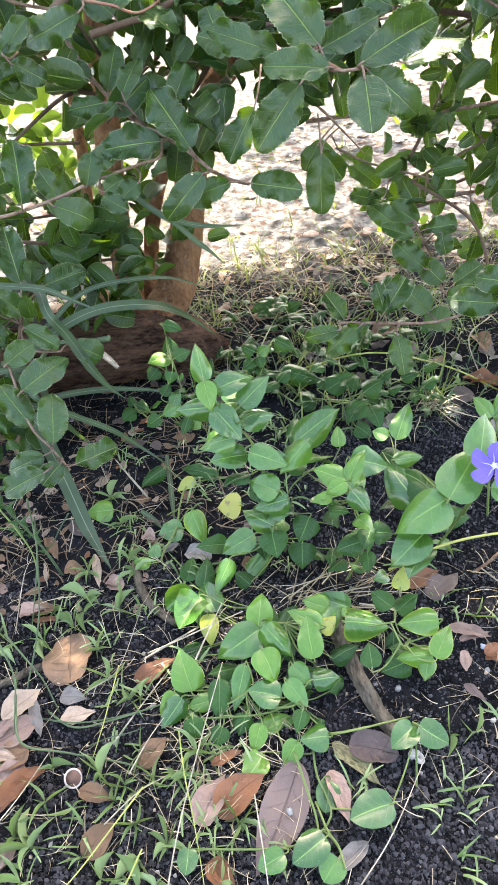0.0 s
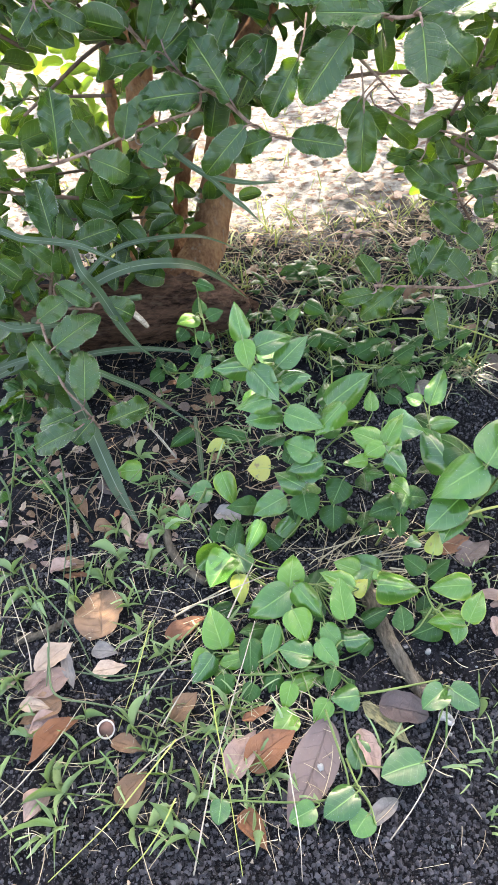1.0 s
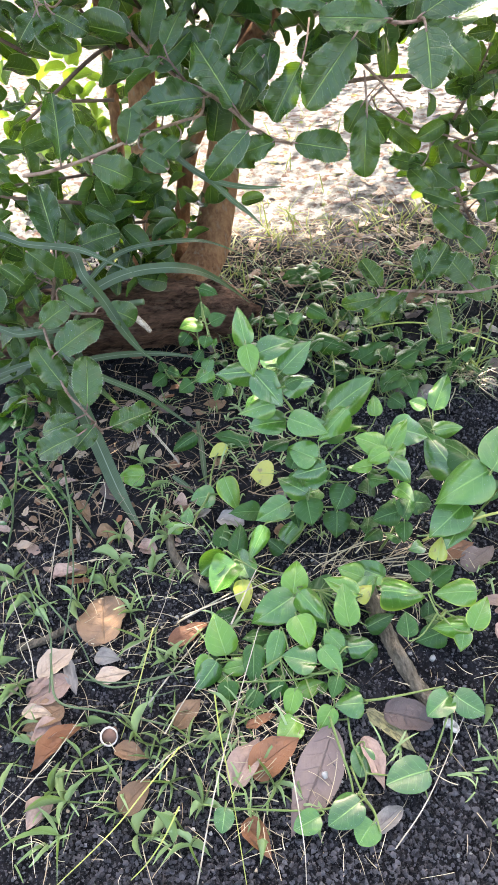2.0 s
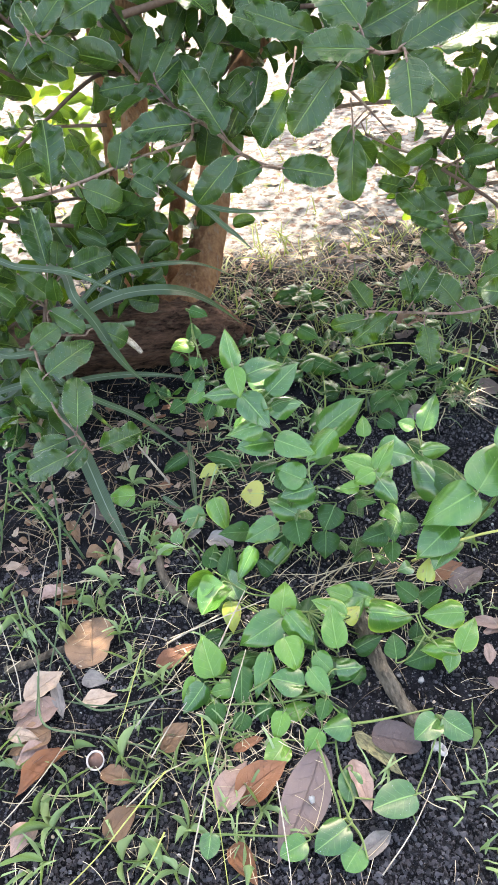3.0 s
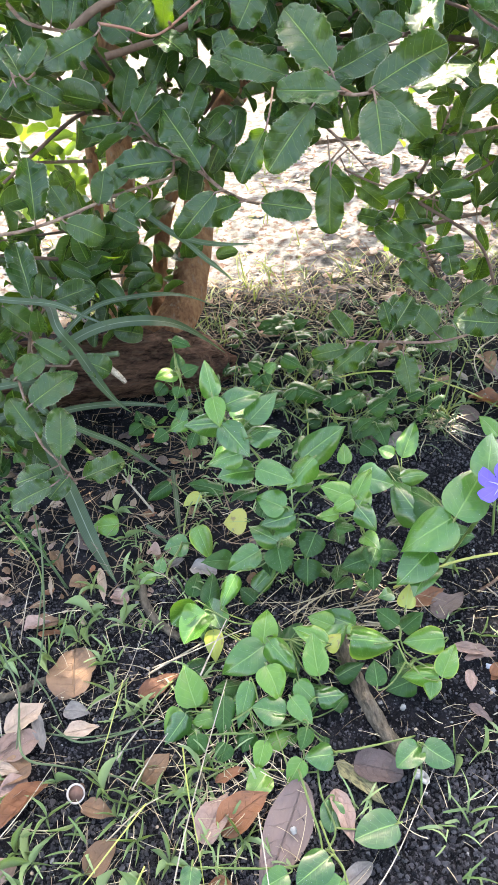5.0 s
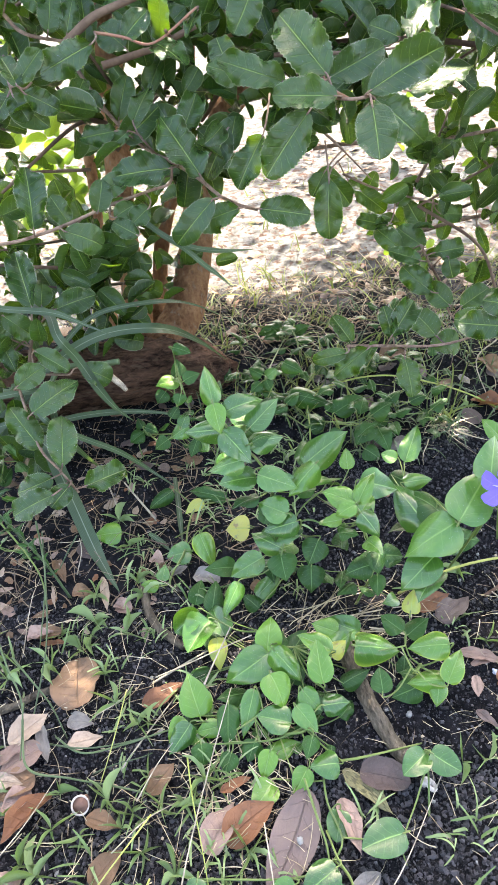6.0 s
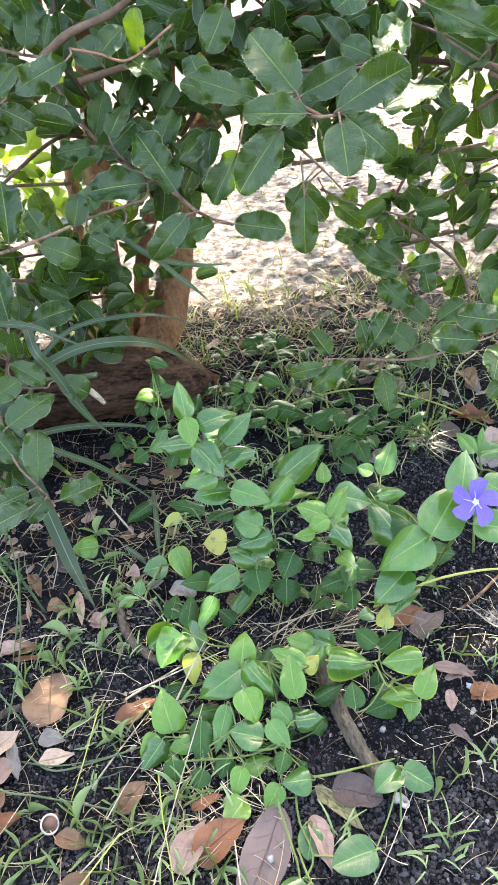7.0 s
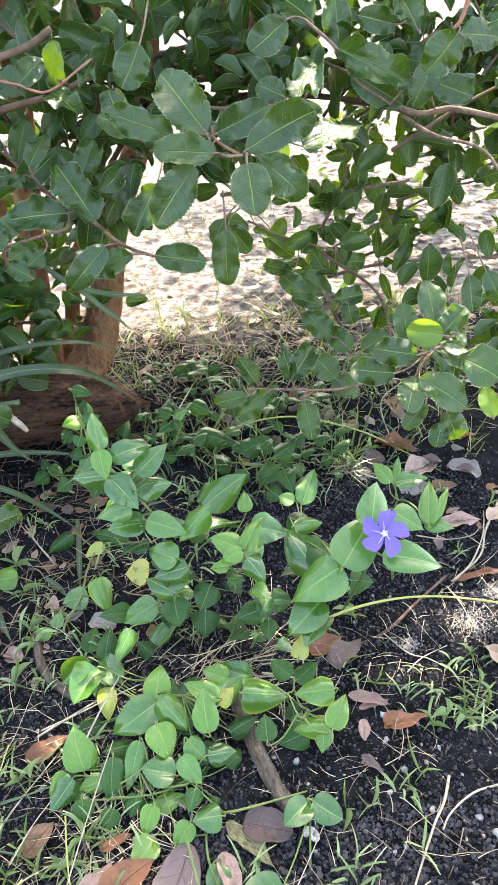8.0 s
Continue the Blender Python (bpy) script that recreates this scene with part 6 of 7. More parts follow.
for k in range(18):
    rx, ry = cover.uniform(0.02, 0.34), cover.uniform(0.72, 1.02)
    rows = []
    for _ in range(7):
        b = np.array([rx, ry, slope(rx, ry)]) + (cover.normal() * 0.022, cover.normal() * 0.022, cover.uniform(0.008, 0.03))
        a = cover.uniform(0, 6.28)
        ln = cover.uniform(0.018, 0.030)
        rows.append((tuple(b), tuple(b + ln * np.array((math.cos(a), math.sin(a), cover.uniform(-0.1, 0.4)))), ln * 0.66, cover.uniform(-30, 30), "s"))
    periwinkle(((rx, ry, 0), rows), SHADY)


def flower(centre, facing, size, plant, stalk_from):
    """Five slanted petals round a pale throat, on a thin stalk."""
    turn = Vector(facing).to_track_quat("Z", "Y").to_matrix().to_4x4()
    m = Matrix.Translation(centre) @ turn
    back = Vector(centre) - Vector(facing).normalized() * 0.012
    head = part("flower", tube("flower_tube", [tuple(back), tuple((back + Vector(centre)) / 2), tuple(Vector(centre))], 0.0012, 0.0034, 10, 3), PETAL, plant, "violet-blue five-petalled flower")
    rng = np.random.default_rng(9)
    for k in range(5):
        v, f, uv = blade_data("petal", 300 + k, 8, 6, 0.04, 0.10, 0.1, 0.02)
        v = v * (size * 0.37, size * 0.47, size * 0.47)
        v[:, 0] += v[:, 1] ** 2 / size * 0.5
        v[:, 1] += size * 0.035
        v[:, 2] += 0.0006 * k
        me = mesh_of("petal", v, f, uv)
        part("petal", me, PETAL, head, at=m @ pose(0, 0, 0, 0, 0, 72 * k + 8 + rng.normal() * 3))
        s, f, uv = blade_data("lance", 310 + k, 5, 2, 0.0, 0.0, 0.0, 0.0)
        s = s * (size * 0.026, size * 0.24, size * 0.1) + (0, size * 0.04, 0.0022)
        part("petal_streak", mesh_of("petal_streak", s, f, uv), PETAL_EYE, head, at=m @ pose(0, 0, 0, 0, 0, 72 * k + 12))
    star = [(math.cos(a) * size * w, math.sin(a) * size * w, 0.0028) for a, w in ((math.radians(36 * q + 10), 0.085 if q % 2 else 0.05) for q in range(10))]
    v = [(0, 0, 0.0016)] + star + [(x * 1.1, y * 1.1, 0.0012) for x, y, _ in star]
    f = [(0, 1 + q, 1 + (q + 1) % 10) for q in range(10)] + [(1 + q, 11 + q, 11 + (q + 1) % 10, 1 + (q + 1) % 10) for q in range(10)]
    part("throat", mesh_of("throat", v, f, [(0.5, 0.5)] * len(v)), PETAL_EYE, head, "pale star-shaped throat", at=m)
    part("flower_stalk", tube("flower_stalk", [stalk_from, tuple((Vector(stalk_from) + back) / 2 + Vector((0.004, 0, 0.008))), tuple(back)], 0.0011, 0.0009, 6, 5), PERI_STEM, plant)


flower((0.2615, 0.447, 0.180), (-0.22, -0.72, 0.66), 0.040, bloom, (0.247, 0.452, 0.115))

# ---- strap-leaved plant ----
clump = thing("strap_leaf_plant", (-0.24, 0.72, -0.015), "clump of long grey-green strap leaves with a dry seed pod", "plant")


def strap(width, points):
    path = spline(points, 6)
    n = len(path)
    tang = np.gradient(path, axis=0)
    verts, uvs, faces = [], [], []
    for i in range(n):
        t = i / (n - 1)
        side = np.cross(tang[i], (0.15, -0.75, 0.65))
        side /= np.linalg.norm(side) + 1e-9
        nor = np.cross(side, tang[i] / (np.linalg.norm(tang[i]) + 1e-9))
        w = width * 0.5 * min(1.0, (1 - t) * 3.2 + 0.06) * (0.75 + 0.25 * min(1, t * 4))
        for j, u in enumerate((-1, -0.5, 0, 0.5, 1)):
            verts.append(path[i] + side * u * w + nor * (abs(u) * w * 0.18))
            uvs.append((j / 4, t * 8))
    for i in range(n - 1):
        for j in range(4):
            faces.append((i * 5 + j, i * 5 + j + 1, i * 5 + 6 + j, i * 5 + 5 + j))
    return mesh_of("strap", verts, faces, uvs)


for k, (width, points) in enumerate(STRAPS):
    first = np.array(points[0])
    if k not in (8, 9, 11, 12):
        heart_of = np.array([-0.44, 0.76 + 0.01 * (k % 3), -0.03])
        if k in (0, 1):
            lead = [heart_of, first + np.array([-0.10, -0.02, -0.09]), first + np.array([-0.04, -0.01, -0.026])]
        elif k == 5:
            lead = [np.array([-0.30, 0.76, -0.02]), np.array([-0.235, 0.715, 0.075]), first + np.array([-0.016, 0.026, 0.022])]
        elif k in (3, 6, 7):
            lead = [np.array([-0.22, 0.88, -0.03]), first + np.array([-0.07, 0.12, -0.04]), first + np.array([-0.02, 0.05, 0.004])]
        else:
            lead = [heart_of, first + np.array([-0.10, 0.01, -0.012]), first + np.array([-0.035, 0.004, 0.010])]
        points = [tuple(p) for p in lead] + points
    part("leaf", strap(width, points), STRAP, clump)
part("stalk", tube("stalk", [(-0.24, 0.72, 0.02), (-0.19, 0.745, 0.11), (-0.165, 0.752, 0.135), (-0.125, 0.755, 0.134), (-0.098, 0.752, 0.139)], 0.0032, 0.0036, 8, 6, 0.05), VINE, clump)
part("seed_pod", tube("seed_pod", [(-0.122, 0.753, 0.131), (-0.116, 0.751, 0.124), (-0.105, 0.749, 0.112), (-0.098, 0.748, 0.103), (-0.095, 0.747, 0.099)], 0.0048, 0.0026, 10, 5, 0.06),
     POD, clump, "pale split seed pod")

# ---- roots, sticks and runners ----
for k, (kind, radius, points) in enumerate(ROOTS):
    pts = [(x, y, z + (soil_height(x, y) - slope(x, y)) * 0.5) for x, y, z in points]
    if kind == "root":
        ob = part("root", tube("root", pts, radius * 1.0, radius * 0.8, 12, 9, 0.15, 60 + k), DEAD_WOOD)
        tagged(ob, "grey woody root half sunk in the soil", "root", "roots in the bed")
    else:
        ob = part("stick", tube("stick", pts, radius * 0.55, radius * 0.35, 6, 5, 0.08, 60 + k), DARK_TWIG if k == 5 else PALE_STICK)
        tagged(ob, "dark bare twig lying on the soil" if k == 5 else "dry pale stick lying on the soil", "stick", "dry sticks on the ground")
for k, (radius, points) in enumerate(RUNNERS):
    ob = part("runner_stem", tube("runner_stem", points, radius * 0.65, radius * 0.45, 6, 6, 0.08, 90 + k), RUNNER if k < 2 else VINE if k in (3, 4, 9) else PERI_STEM)
    tagged(ob, "long yellowish trailing stem arching over the soil" if k < 2 else "thin green trailing stem on the soil", "stem", "trailing stems")

# ---- fallen leaves, stones, shells ----
FALLEN_TEXT = {"tan": "dry tan fallen leaf on the soil", "pale": "bleached pale fallen leaf on the soil", "pink": "dull pinkish-brown fallen leaf on the soil",
               "rust": "curled rust-orange fallen leaf on the soil", "plum": "dark purple-brown fallen leaf on the soil", "grey": "grey withered fallen leaf on the soil",
               "mottle": "yellow fallen leaf mottled with dark spots"}
for k, (x0, y0, x1, y1, width, colour, curl) in enumerate(FALLEN_A + FALLEN_B + FALLEN_C + FALLEN_D):
    long_one = math.hypot(x1 - x0, y1 - y0) > width * 1.9
    data = blade_data("lance" if long_one and k != 14 else "round" if k % 4 == 0 else "fallen", 500 + k, 12, 8, curl * 1.5 * min(1.0, width / math.hypot(x1 - x0, y1 - y0)) ** 2, 0.05 + 0.07 * (k % 3), 0.25 * (k % 5 - 2) / 2, 0.05)
    base = (x0, y0, soil_height(x0, y0) + 0.0055)
    tip = (x1, y1, soil_height(x1, y1) + 0.0065)
    me = mesh_of("fallen_leaf", *data)
    ob = part("fallen_leaf", me, FALLEN[colour], at=blade_pose(base, tip, width * (1.15 if k == 0 else 0.9), (k * 37) % 25 - 12))
    tagged(ob, FALLEN_TEXT[colour], "fallen leaf", "fallen leaves")
for k, (x, y, r, colour) in enumerate(STONES):
    r *= 0.75
    rng = np.random.default_rng(700 + k)
    bm = bmesh.new()
    bmesh.ops.create_icosphere(bm, subdivisions=2, radius=1)
    for v in bm.verts:
        v.co *= 1 + 0.55 * noise.noise(v.co * 1.3 + Vector((k * 3.0, 0, 0)))
        v.co = Vector((v.co.x * r * 1.05, v.co.y * r * 0.75, v.co.z * r * 0.5))
    me = bpy.data.meshes.new("stone")
    bm.to_mesh(me)
    bm.free()
    me.polygons.foreach_set("use_smooth", np.ones(len(me.polygons), bool))
    ob = part("stone", me, STONE[colour], at=pose(x, y, soil_height(x, y) + (0.011 if k == 0 else r * 0.35), 0, 0, rng.uniform(0, 360)))
    tagged(ob, {"white": "small whitish stone on the soil", "blue": "small bluish stone on the soil", "tan": "small tan stone on the soil"}[colour], "stone", "small stones")


def snail(at, size, tilt, label):
    """A coiled shell with an open mouth."""
    turns = [(math.cos(a) * (0.16 + 0.055 * a), math.sin(a) * (0.16 + 0.055 * a), 0.12 * (8 - a) / 8) for a in np.arange(0.5, 9.0, 0.5)]
    m = Matrix.Translation(at) @ pose(0, 0, 0, *tilt) @ Matrix.Scale(size, 4)
    ob = thing("snail_shell", at, label, "shell")
    path = spline(turns, 3)
    n = len(path)
    rings = []
    for i in range(0, n - 3, 3):
        q = path[i:i + 4]
        rings.append(tube_data(q, 0.10 + 0.24 * i / n, 0.10 + 0.24 * (i + 3) / n, 10, 1))
    v, f, _ = joined(rings)
    part("coil", mesh_of("coil", v, f), SHELL, ob, at=m)
    end = path[-4]
    lip = [tuple(end + np.array((0.30 * math.cos(a), -0.02, 0.30 * math.sin(a)))) for a in np.arange(0, 6.5, 0.45)]
    part("lip", tube("lip", lip, 0.06, 0.06, 6, 2), SHELL, ob, "white rim", at=m)


ring_shell = thing("snail_shell", (-0.111, 0.294, soil_height(-0.111, 0.294)), "empty whitish snail shell, its open mouth turned up", "shell")
rim = [(math.cos(a) * 0.0068, math.sin(a) * 0.0074, 0) for a in np.linspace(0, 2 * math.pi + 0.3, 18)]
rm = Matrix.Translation((-0.111, 0.294, soil_height(-0.111, 0.294) + 0.009)) @ pose(0, 0, 0, 38, 6, 20)
part("lip", tube("lip", rim, 0.0009, 0.0009, 8, 2), SHELL, ring_shell, "white rim", at=rm)
part("coil", tube("coil", [(0, 0, 0.0), (0.001, 0.0, -0.004), (0.004, 0.001, -0.008), (0.008, 0.002, -0.009)], 0.0066, 0.003, 12, 4), SHELL_IN, ring_shell, "brown inside", at=rm)
snail((0.178, 0.285, soil_height(0.178, 0.285) + 0.004), 0.0095, (20, 30, 60), "small bluish-white striped snail shell on the soil")

# ---- weed seedlings and loose stalks ----
WEED_BLADES = blade_meshes("weed_leaf", "lance", 6, 400, SEEDLING, rows=8, cols=4, cup=0.1, bend=0.40, twist=0.6, ripple=0.02, fold=0.5)
weed_rng = np.random.default_rng(83)


def seedling(x, y, size):
    """A small rosette of narrow pointed leaves on a short stem."""
    z = soil_height(x, y)
    ob = thing("weed_seedling", (x, y, z), "small weed seedling with narrow light green leaves", "weed", "weed seedlings on the soil")
    lean = weed_rng.normal(size=2) * 0.003
    top = np.array([x + lean[0], y + lean[1], z + 0.007 * size])
    part("stem", tube("stem", [(x, y, z - 0.002), (x + lean[0] * 0.3, y + lean[1] * 0.3, z + 0.003), tuple(top)], 0.0009, 0.0007, 5, 3), VINE, ob)
    turn = weed_rng.uniform(0, 6.28)
    count = int(weed_rng.integers(4, 8))
    for i in range(count):
        a = turn + i * 2.4 + weed_rng.normal() * 0.3
        ln = size * weed_rng.uniform(0.009, 0.031)
        rise = weed_rng.uniform(0.0, 0.55)
        way = np.array([math.cos(a), math.sin(a), rise])
        way /= np.linalg.norm(way)
        b = top - np.array([0, 0, 0.005 * size * (i / count)])
        part("leaf", WEED_BLADES[int(weed_rng.integers(6))], None, ob, at=blade_pose(tuple(b), tuple(b + way * ln), 0.0006 + ln * weed_rng.uniform(0.025, 0.052), weed_rng.uniform(-40, 40)))


for x, y, size in SEEDLINGS_A + SEEDLINGS_B + SEEDLINGS_C + SEEDLINGS_D:
    seedling(x, y, size)

STALK_LOOK = {"green": (RUNNER, "long thin yellowish-green grass stalk"), "straw": (PALE_STICK, "dry pale grass stalk lying over the bed"), "dark": (VINE, "bare dark green stem standing in the soil")}
for k, (look_of, radius, points) in enumerate(GRASS_STALKS):
    wood, text = STALK_LOOK[look_of]
    ob = part("grass_stalk", tube("grass_stalk", points, radius * 1.15, radius * 0.6, 6, 6, 0.05, 200 + k), VINE if k in (3, 4, 5, 19) else wood)
    tagged(ob, text, "stalk", "loose grass stalks")

# herb with paired leaves at the foot of the shrub
herb = thing("herb", (-0.155, 0.52, soil_height(-0.155, 0.52)), "upright green herb with small paired leaves", "plant")
herb_path = [(-0.155, 0.52, soil_height(-0.155, 0.52) - 0.002), (-0.172, 0.53, 0.03), (-0.190, 0.535, 0.07), (-0.207, 0.54, 0.105)]
part("stem", tube("stem", herb_path, 0.0016, 0.0011, 7, 6), VINE, herb)
for i, p in enumerate(spline(herb_path, 4)[3:]):
    for s in (0, 3.14):
        a = i * 1.57 + s + 0.4
        ln = 0.008 + 0.0008 * i
        part("leaf", PERI_BLADES[1][(i + int(s)) % 6], None, herb, at=blade_pose(tuple(p), (p[0] + ln * math.cos(a), p[1] + ln * math.sin(a), p[2] + ln * 0.5), ln * 0.5, 0))

# crumbs coloured pale where sun dapples fall on the soil
for k, (x, y, r) in enumerate(DAPPLE_PATCHES):
    ob = part("pale_debris", lumps(int(90000 * r), lambda g: (g.normal(x, r * 0.5), g.normal(y, r * 0.5)), lambda g: 0.00025 + 0.0008 * g.random() ** 2.5, np.random.default_rng(60 + k)), STONE["pale"])
    tagged(ob, "patch of crumbs and chaff on the soil, pale to paint a sun dapple", "debris", kind="stuff")
flecks = part("grit", lumps(420, lambda g: (g.uniform(0.15, 0.48), g.uniform(0.18, 0.55)) if g.random() < 0.7 else (g.uniform(-0.25, 0.1), g.uniform(0.17, 0.5)), lambda g: 0.0006 + 0.0022 * g.random() ** 3, np.random.default_rng(13)), STONE["white"])
tagged(flecks, "small whitish chips scattered on the soil", "grit", kind="stuff")

# ---- grass, straw and litter ----
def ribbon(base, way, length, width, droop, rng, segs=5, bow=0.3, lance=False):
    """A narrow bent blade of grass."""
    base = np.array(base)
    flat = np.array([way[0], way[1], 0.0])
    side = np.array([-way[1], way[0], 0.0])
    side = side / (np.linalg.norm(side) + 1e-9)
    side = side * math.cos(0.5) + np.array([0, 0, 1.0]) * math.sin(rng.uniform(-0.7, 0.7))
    verts, faces = [], []
    p, rise = base.copy(), way[2]
    kink = rng.normal() * bow
    for i in range(segs + 1):
        t = i / segs
        w = width * 0.5 * (0.35 + 0.65 * math.sin(math.pi * min(1.0, 0.2 + t * 0.8)) if lance else (1 - t) ** 0.6) + 0.0001
        verts += [p - side * w, p + side * w]
        d = flat * (1 - 0.15 * t) + side * kink * t + np.array([0, 0, rise])
        d /= np.linalg.norm(d)
        p = p + d * length / segs
        rise -= droop / segs
        low = slope(p[0], p[1]) + 0.003
        if p[2] < low:
            p[2] = low
    for i in range(segs):
        faces.append((2 * i, 2 * i + 1, 2 * i + 3, 2 * i + 2))
    return verts, faces


def tufts(places, rng, blades, length, width, droop, spread=0.006):
    chunks = []
    for x, y in places:
        for _ in range(rng.integers(*blades)):
            a = rng.uniform(0, 6.28)
            bx, by = x + rng.normal() * spread, y + rng.normal() * spread
            chunks.append(ribbon((bx, by, soil_height(bx, by) - 0.001), (math.cos(a), math.sin(a), rng.uniform(0.3, 2.2)), rng.uniform(*length), rng.uniform(*width), droop * rng.uniform(0.4, 1.8), rng, lance=True))
    v, f, _ = joined(chunks)
    return mesh_of("grass", v, f)


rng = np.random.default_rng(31)
spots = [(rng.uniform(-0.27, 0.02), rng.uniform(0.2, 0.58)) for _ in range(34)]
spots += [(rng.uniform(-0.02, 0.05), rng.uniform(0.20, 0.34)) for _ in range(14)]
spots += [(rng.normal(0.20, 0.05), rng.normal(0.24, 0.03)) for _ in range(8)]
spots += [(rng.normal(0.345, 0.016), rng.normal(0.385, 0.022)) for _ in range(9)]
spots += [(0.262, 0.315), (0.268, 0.318), (0.25, 0.43), (0.244, 0.44), (0.29, 0.40), (0.22, 0.49)]
spots += [(rng.uniform(-0.1, 0.12), rng.uniform(0.5, 0.75)) for _ in range(40)]
grass = part("grass", tufts(spots, rng, (3, 8), (0.012, 0.036), (0.0012, 0.0030), 2.0), GRASS)
tagged(grass, "short sparse green grass on the soil", "grass", kind="stuff")
far_spots = [(rng.uniform(-0.02, 0.62), rng.uniform(0.72, 1.22)) for _ in range(170)]
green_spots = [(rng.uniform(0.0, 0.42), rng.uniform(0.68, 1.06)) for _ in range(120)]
# takes the dark stem green, so the shrub's shade is in the colour
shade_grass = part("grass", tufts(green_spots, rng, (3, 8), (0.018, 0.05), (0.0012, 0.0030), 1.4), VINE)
tagged(shade_grass, "green grass under the shrub, its shade put into the dark colour", "grass", kind="stuff")
edge_spots = [(rng.uniform(-0.5, 0.9), 1.12 + 0.7 * rng.random() ** 1.6) for _ in range(80)]
edge_grass = part("grass", tufts(edge_spots, rng, (3, 8), (0.015, 0.05), (0.0012, 0.0030), 1.2), DRY_GREEN)
tagged(edge_grass, "sunlit yellowish-green grass beyond the shrub", "grass", kind="stuff")
far_grass = part("grass", tufts(far_spots, rng, (3, 8), (0.020, 0.065), (0.0010, 0.0028), 1.0), DRY_GREEN)
tagged(far_grass, "thin yellowish grass in the shade under the shrub", "grass", kind="stuff")


def straws(count, area, rng, length, width, spread=None):
    chunks = []
    for _ in range(count):
        x, y = area(rng)
        a = rng.uniform(0, 6.28) if spread is None else rng.normal(0.05, spread)
        chunks.append(ribbon((x, y, soil_height(x, y) + 0.002 + 0.006 * rng.random()), (math.cos(a), math.sin(a), rng.uniform(-0.05, 0.35)), rng.uniform(*length), rng.uniform(*width), 0.5, rng, 7, 0.55))
    v, f, _ = joined(chunks)
    return mesh_of("straw", v, f)


def straw_area(rng):
    k = rng.random()
    if k < 0.30:
        return rng.uniform(-0.25, 0.08), rng.uniform(0.2, 0.62)
    if k < 0.42:
        return rng.normal(0.13, 0.05), rng.normal(0.44, 0.03)
    if k < 0.50:
        return rng.normal(0.04, 0.04), rng.normal(0.30, 0.04)
    if k < 0.85:
        return rng.uniform(-0.25, 0.65), rng.uniform(0.6, 1.3)
    return rng.uniform(0.15, 0.45), rng.uniform(0.2, 0.6)


straw = part("straw", straws(1100, straw_area, np.random.default_rng(41), (0.010, 0.05), (0.0003, 0.0008)), STRAW)
tagged(straw, "dry pale grass stalks strewn over the soil", "straw", kind="stuff")


def bare_soil(rng):
    return (rng.uniform(-0.26, 0.10), rng.uniform(0.18, 0.50)) if rng.random() < 0.6 else (rng.uniform(0.15, 0.46), rng.uniform(0.16, 0.56))


rootlets = part("straw", straws(420, bare_soil, np.random.default_rng(49), (0.006, 0.032), (0.0002, 0.0005)), STRAW)
tagged(rootlets, "fine pale rootlets and broken stalks on the soil", "straw", kind="stuff")


def under_shrub(rng):
    return rng.uniform(-0.32, 0.06), rng.uniform(0.5, 0.9)


brown = part("straw", straws(560, under_shrub, np.random.default_rng(44), (0.015, 0.06), (0.0005, 0.0018)), BROWN_STRAW)
tagged(brown, "brown withered stalks under the shrub", "straw", kind="stuff")


def heap(rng):
    return rng.normal(0.015, 0.035), rng.normal(0.315, 0.035)


pale = part("straw", straws(80, heap, np.random.default_rng(45), (0.015, 0.05), (0.0004, 0.0010)), STRAW)
tagged(pale, "small heap of pale straw among the periwinkle", "straw", kind="stuff")


def straw_band(rng):
    return rng.normal(0.10, 0.045), rng.normal(0.447, 0.016)


band = part("straw", straws(34, straw_band, np.random.default_rng(48), (0.05, 0.12), (0.0008, 0.0016), 0.5), STRAW)
tagged(band, "band of pale straw lying between the periwinkle shoots", "straw", kind="stuff")


def small_tuft(rng):
    return rng.normal(0.305, 0.014), rng.normal(0.735, 0.012)


tuft = part("straw", straws(34, small_tuft, np.random.default_rng(47), (0.015, 0.05), (0.0008, 0.0020)), STRAW)
tagged(tuft, "pale tuft of dry grass on the dark soil", "straw", kind="stuff")


def dry_edge(rng):
    return rng.uniform(-0.15, 0.75), rng.normal(1.07, 0.08)


dry_grass = part("straw", straws(420, dry_edge, np.random.default_rng(43), (0.02, 0.08), (0.0005, 0.0013)), STRAW)
tagged(dry_grass, "matted dry grass along the edge of the shade", "straw", kind="stuff")


dry_mat = part("straw", straws(1000, dry_edge, np.random.default_rng(46), (0.02, 0.09), (0.0007, 0.0020)), BROWN_STRAW)
tagged(dry_mat, "brown withered grass along the edge of the shade", "straw", kind="stuff")


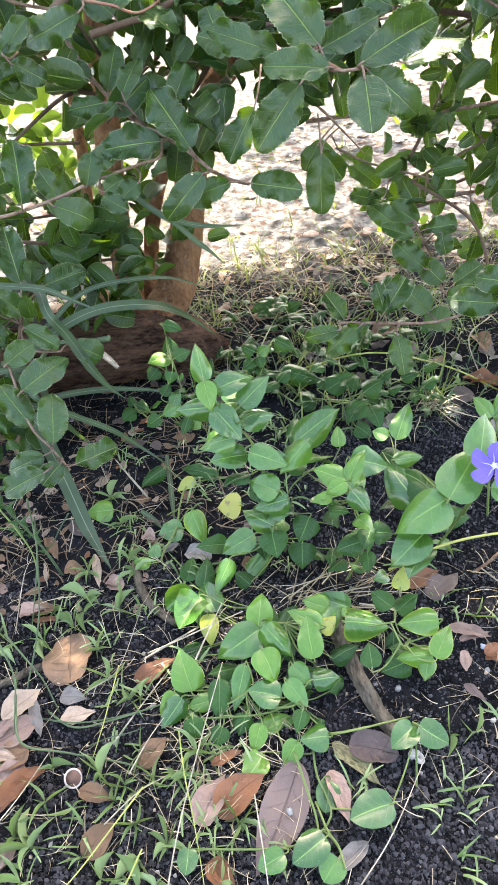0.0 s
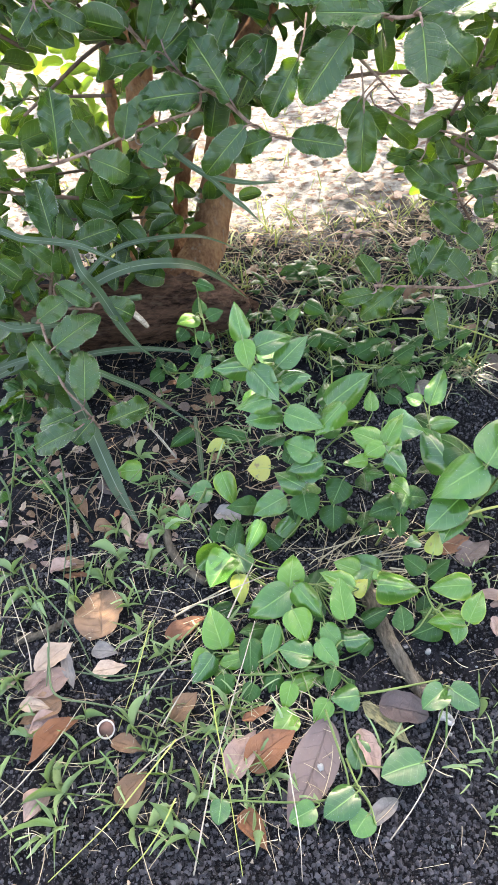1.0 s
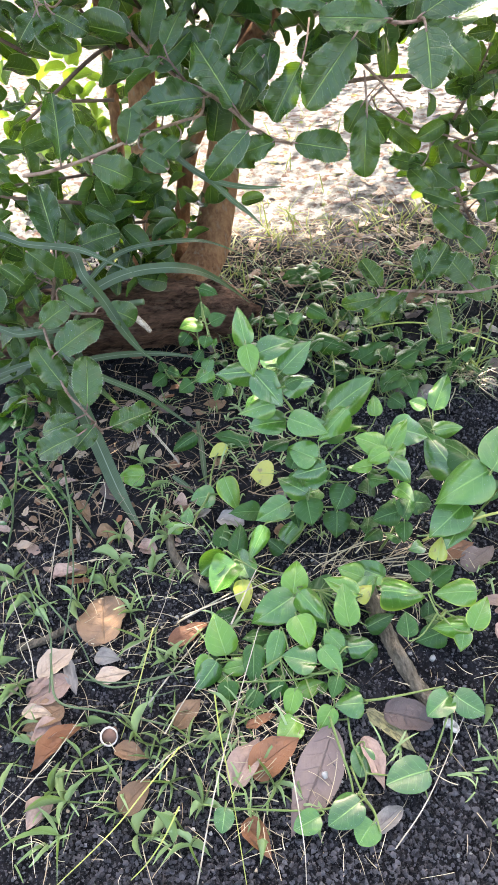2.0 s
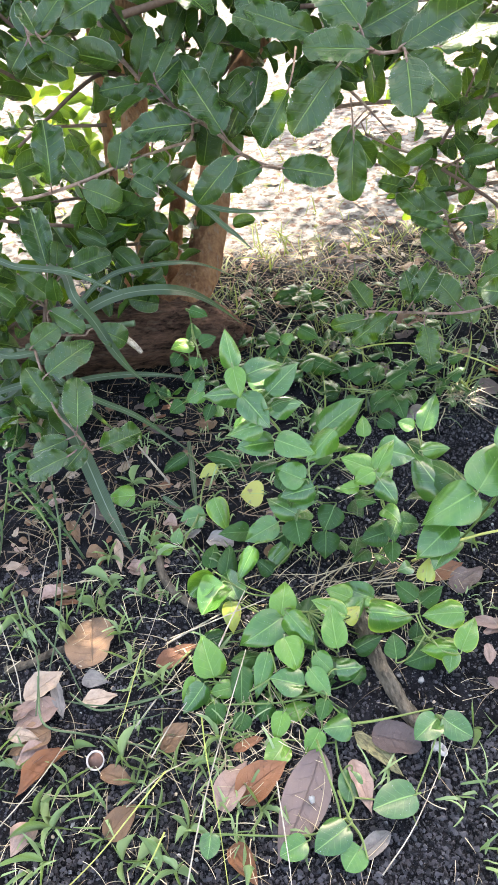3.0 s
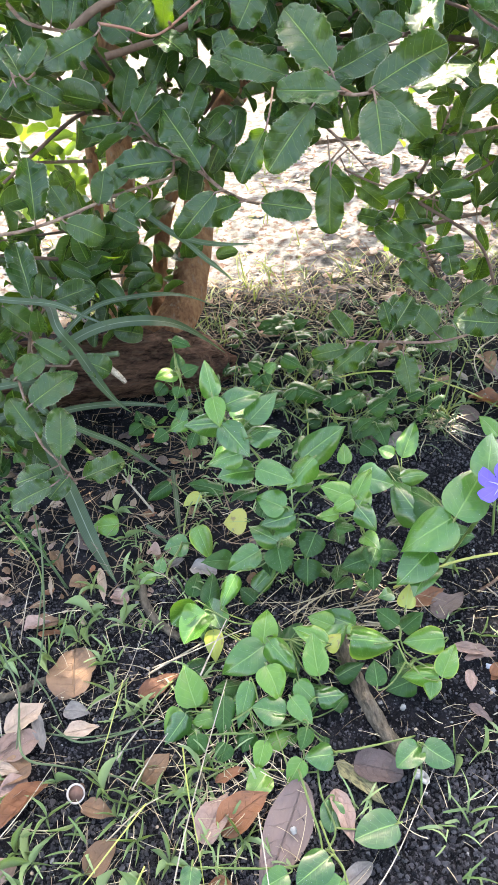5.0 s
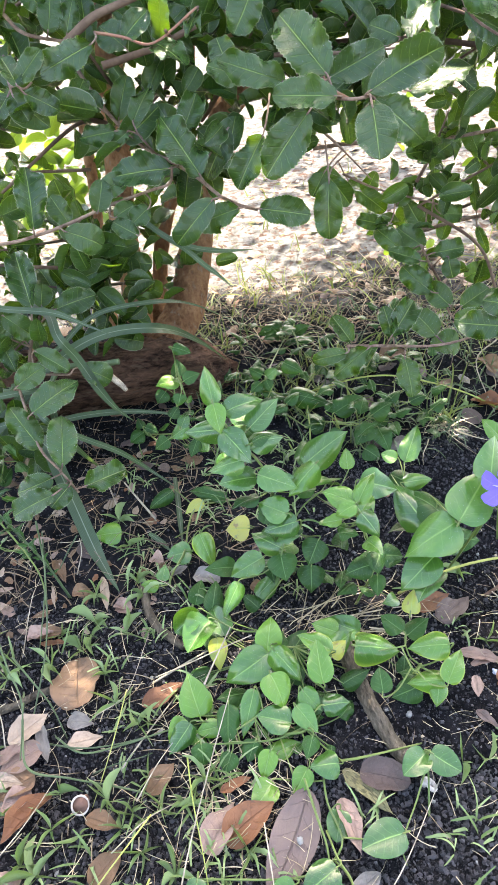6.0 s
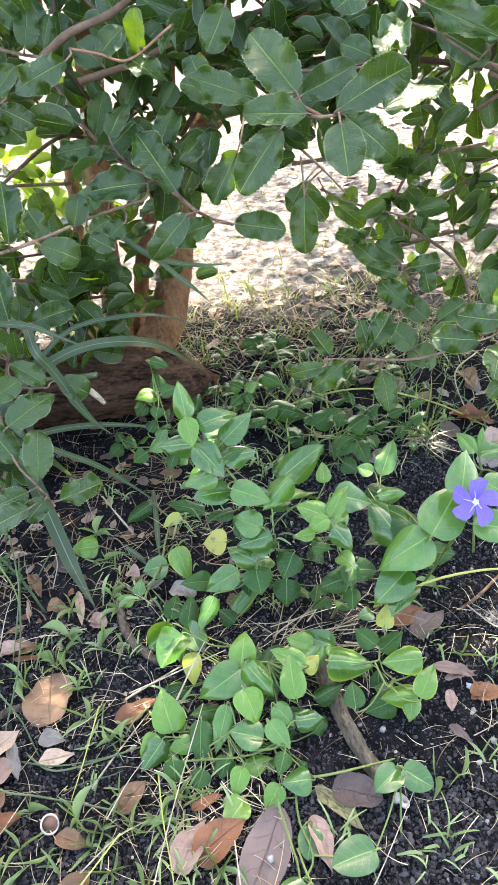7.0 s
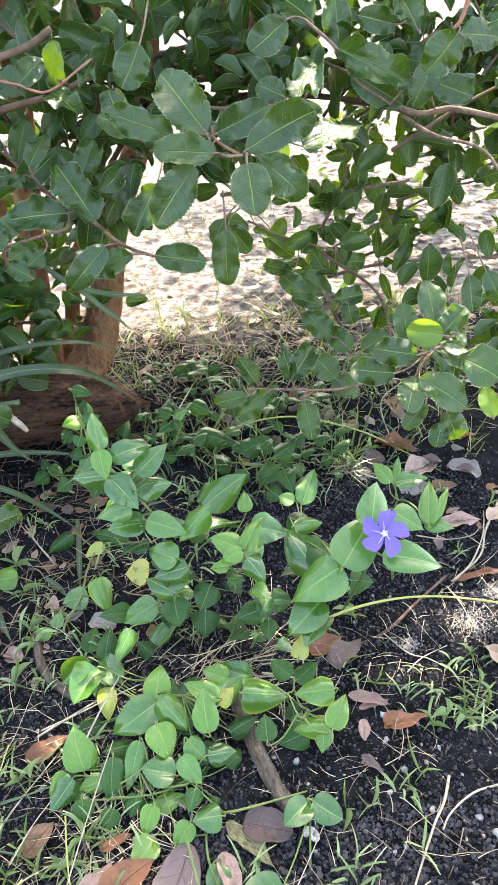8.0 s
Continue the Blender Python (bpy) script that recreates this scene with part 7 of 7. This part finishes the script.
def leaf_litter(count, area, rng, size):
    shapes = [blade_data("fallen", 800 + i, 7, 4, -0.10, 0.12, 0.12, 0.05) for i in range(5)]
    chunks = []
    for k in range(count):
        x, y = area(rng)
        a, ln = rng.uniform(0, 6.28), rng.uniform(*size)
        z = soil_height(x, y) + 0.001 + 0.002 * rng.random()
        tip = (x + math.cos(a) * ln, y + math.sin(a) * ln, z + rng.uniform(-0.001, 0.003))
        chunks.append(moved(shapes[k % 5], blade_pose((x, y, z), tip, ln * rng.uniform(0.4, 0.75), rng.uniform(-16, 16))))
    v, f, uv = joined(chunks)
    return mesh_of("leaf_litter", v, f, uv)


def far_area(rng):
    return rng.uniform(-0.9, 1.5), 1.12 + 2.4 * rng.random() ** 1.7


for colour, count, seed in (("tan", 200, 1), ("pale", 160, 2), ("rust", 130, 3), ("pink", 220, 4)):
    ob = part("leaf_litter", leaf_litter(count, far_area, np.random.default_rng(900 + seed), (0.010, 0.030)), FALLEN[colour])
    tagged(ob, "dry brown leaf litter on the ground beyond the shrub", "leaf litter", kind="stuff")


def shade_area(rng):
    return rng.uniform(-0.3, 0.6), rng.uniform(0.55, 1.2)


def left_area(rng):
    return rng.uniform(-0.30, -0.05), rng.uniform(0.46, 0.78)


for colour, count, seed in (("tan", 45, 21), ("pink", 30, 22), ("pale", 20, 23), ("rust", 25, 24)):
    ob = part("leaf_litter", leaf_litter(count, left_area, np.random.default_rng(900 + seed), (0.006, 0.020)), FALLEN[colour])
    tagged(ob, "small bits of dry leaf strewn under the shrub", "leaf litter", kind="stuff")


def side_area(rng):
    return 0.22 + 1.3 * rng.random() ** 0.8, 1.12 + 1.4 * rng.random() ** 1.3


for colour, count, seed in (("tan", 420, 11), ("plum", 620, 12), ("pink", 420, 13), ("grey", 240, 14), ("pale", 160, 15)):
    ob = part("leaf_litter", leaf_litter(count, side_area, np.random.default_rng(900 + seed), (0.012, 0.042)), FALLEN[colour])
    tagged(ob, "brown leaf litter on the sunlit ground beyond the shrub", "leaf litter", kind="stuff")

for colour, count, seed in (("grey", 20, 5), ("plum", 50, 6), ("tan", 30, 7)):
    ob = part("leaf_litter", leaf_litter(count, shade_area, np.random.default_rng(920 + seed), (0.015, 0.045)), FALLEN[colour])
    tagged(ob, "withered leaf litter in the shade under the shrub", "leaf litter", kind="stuff")
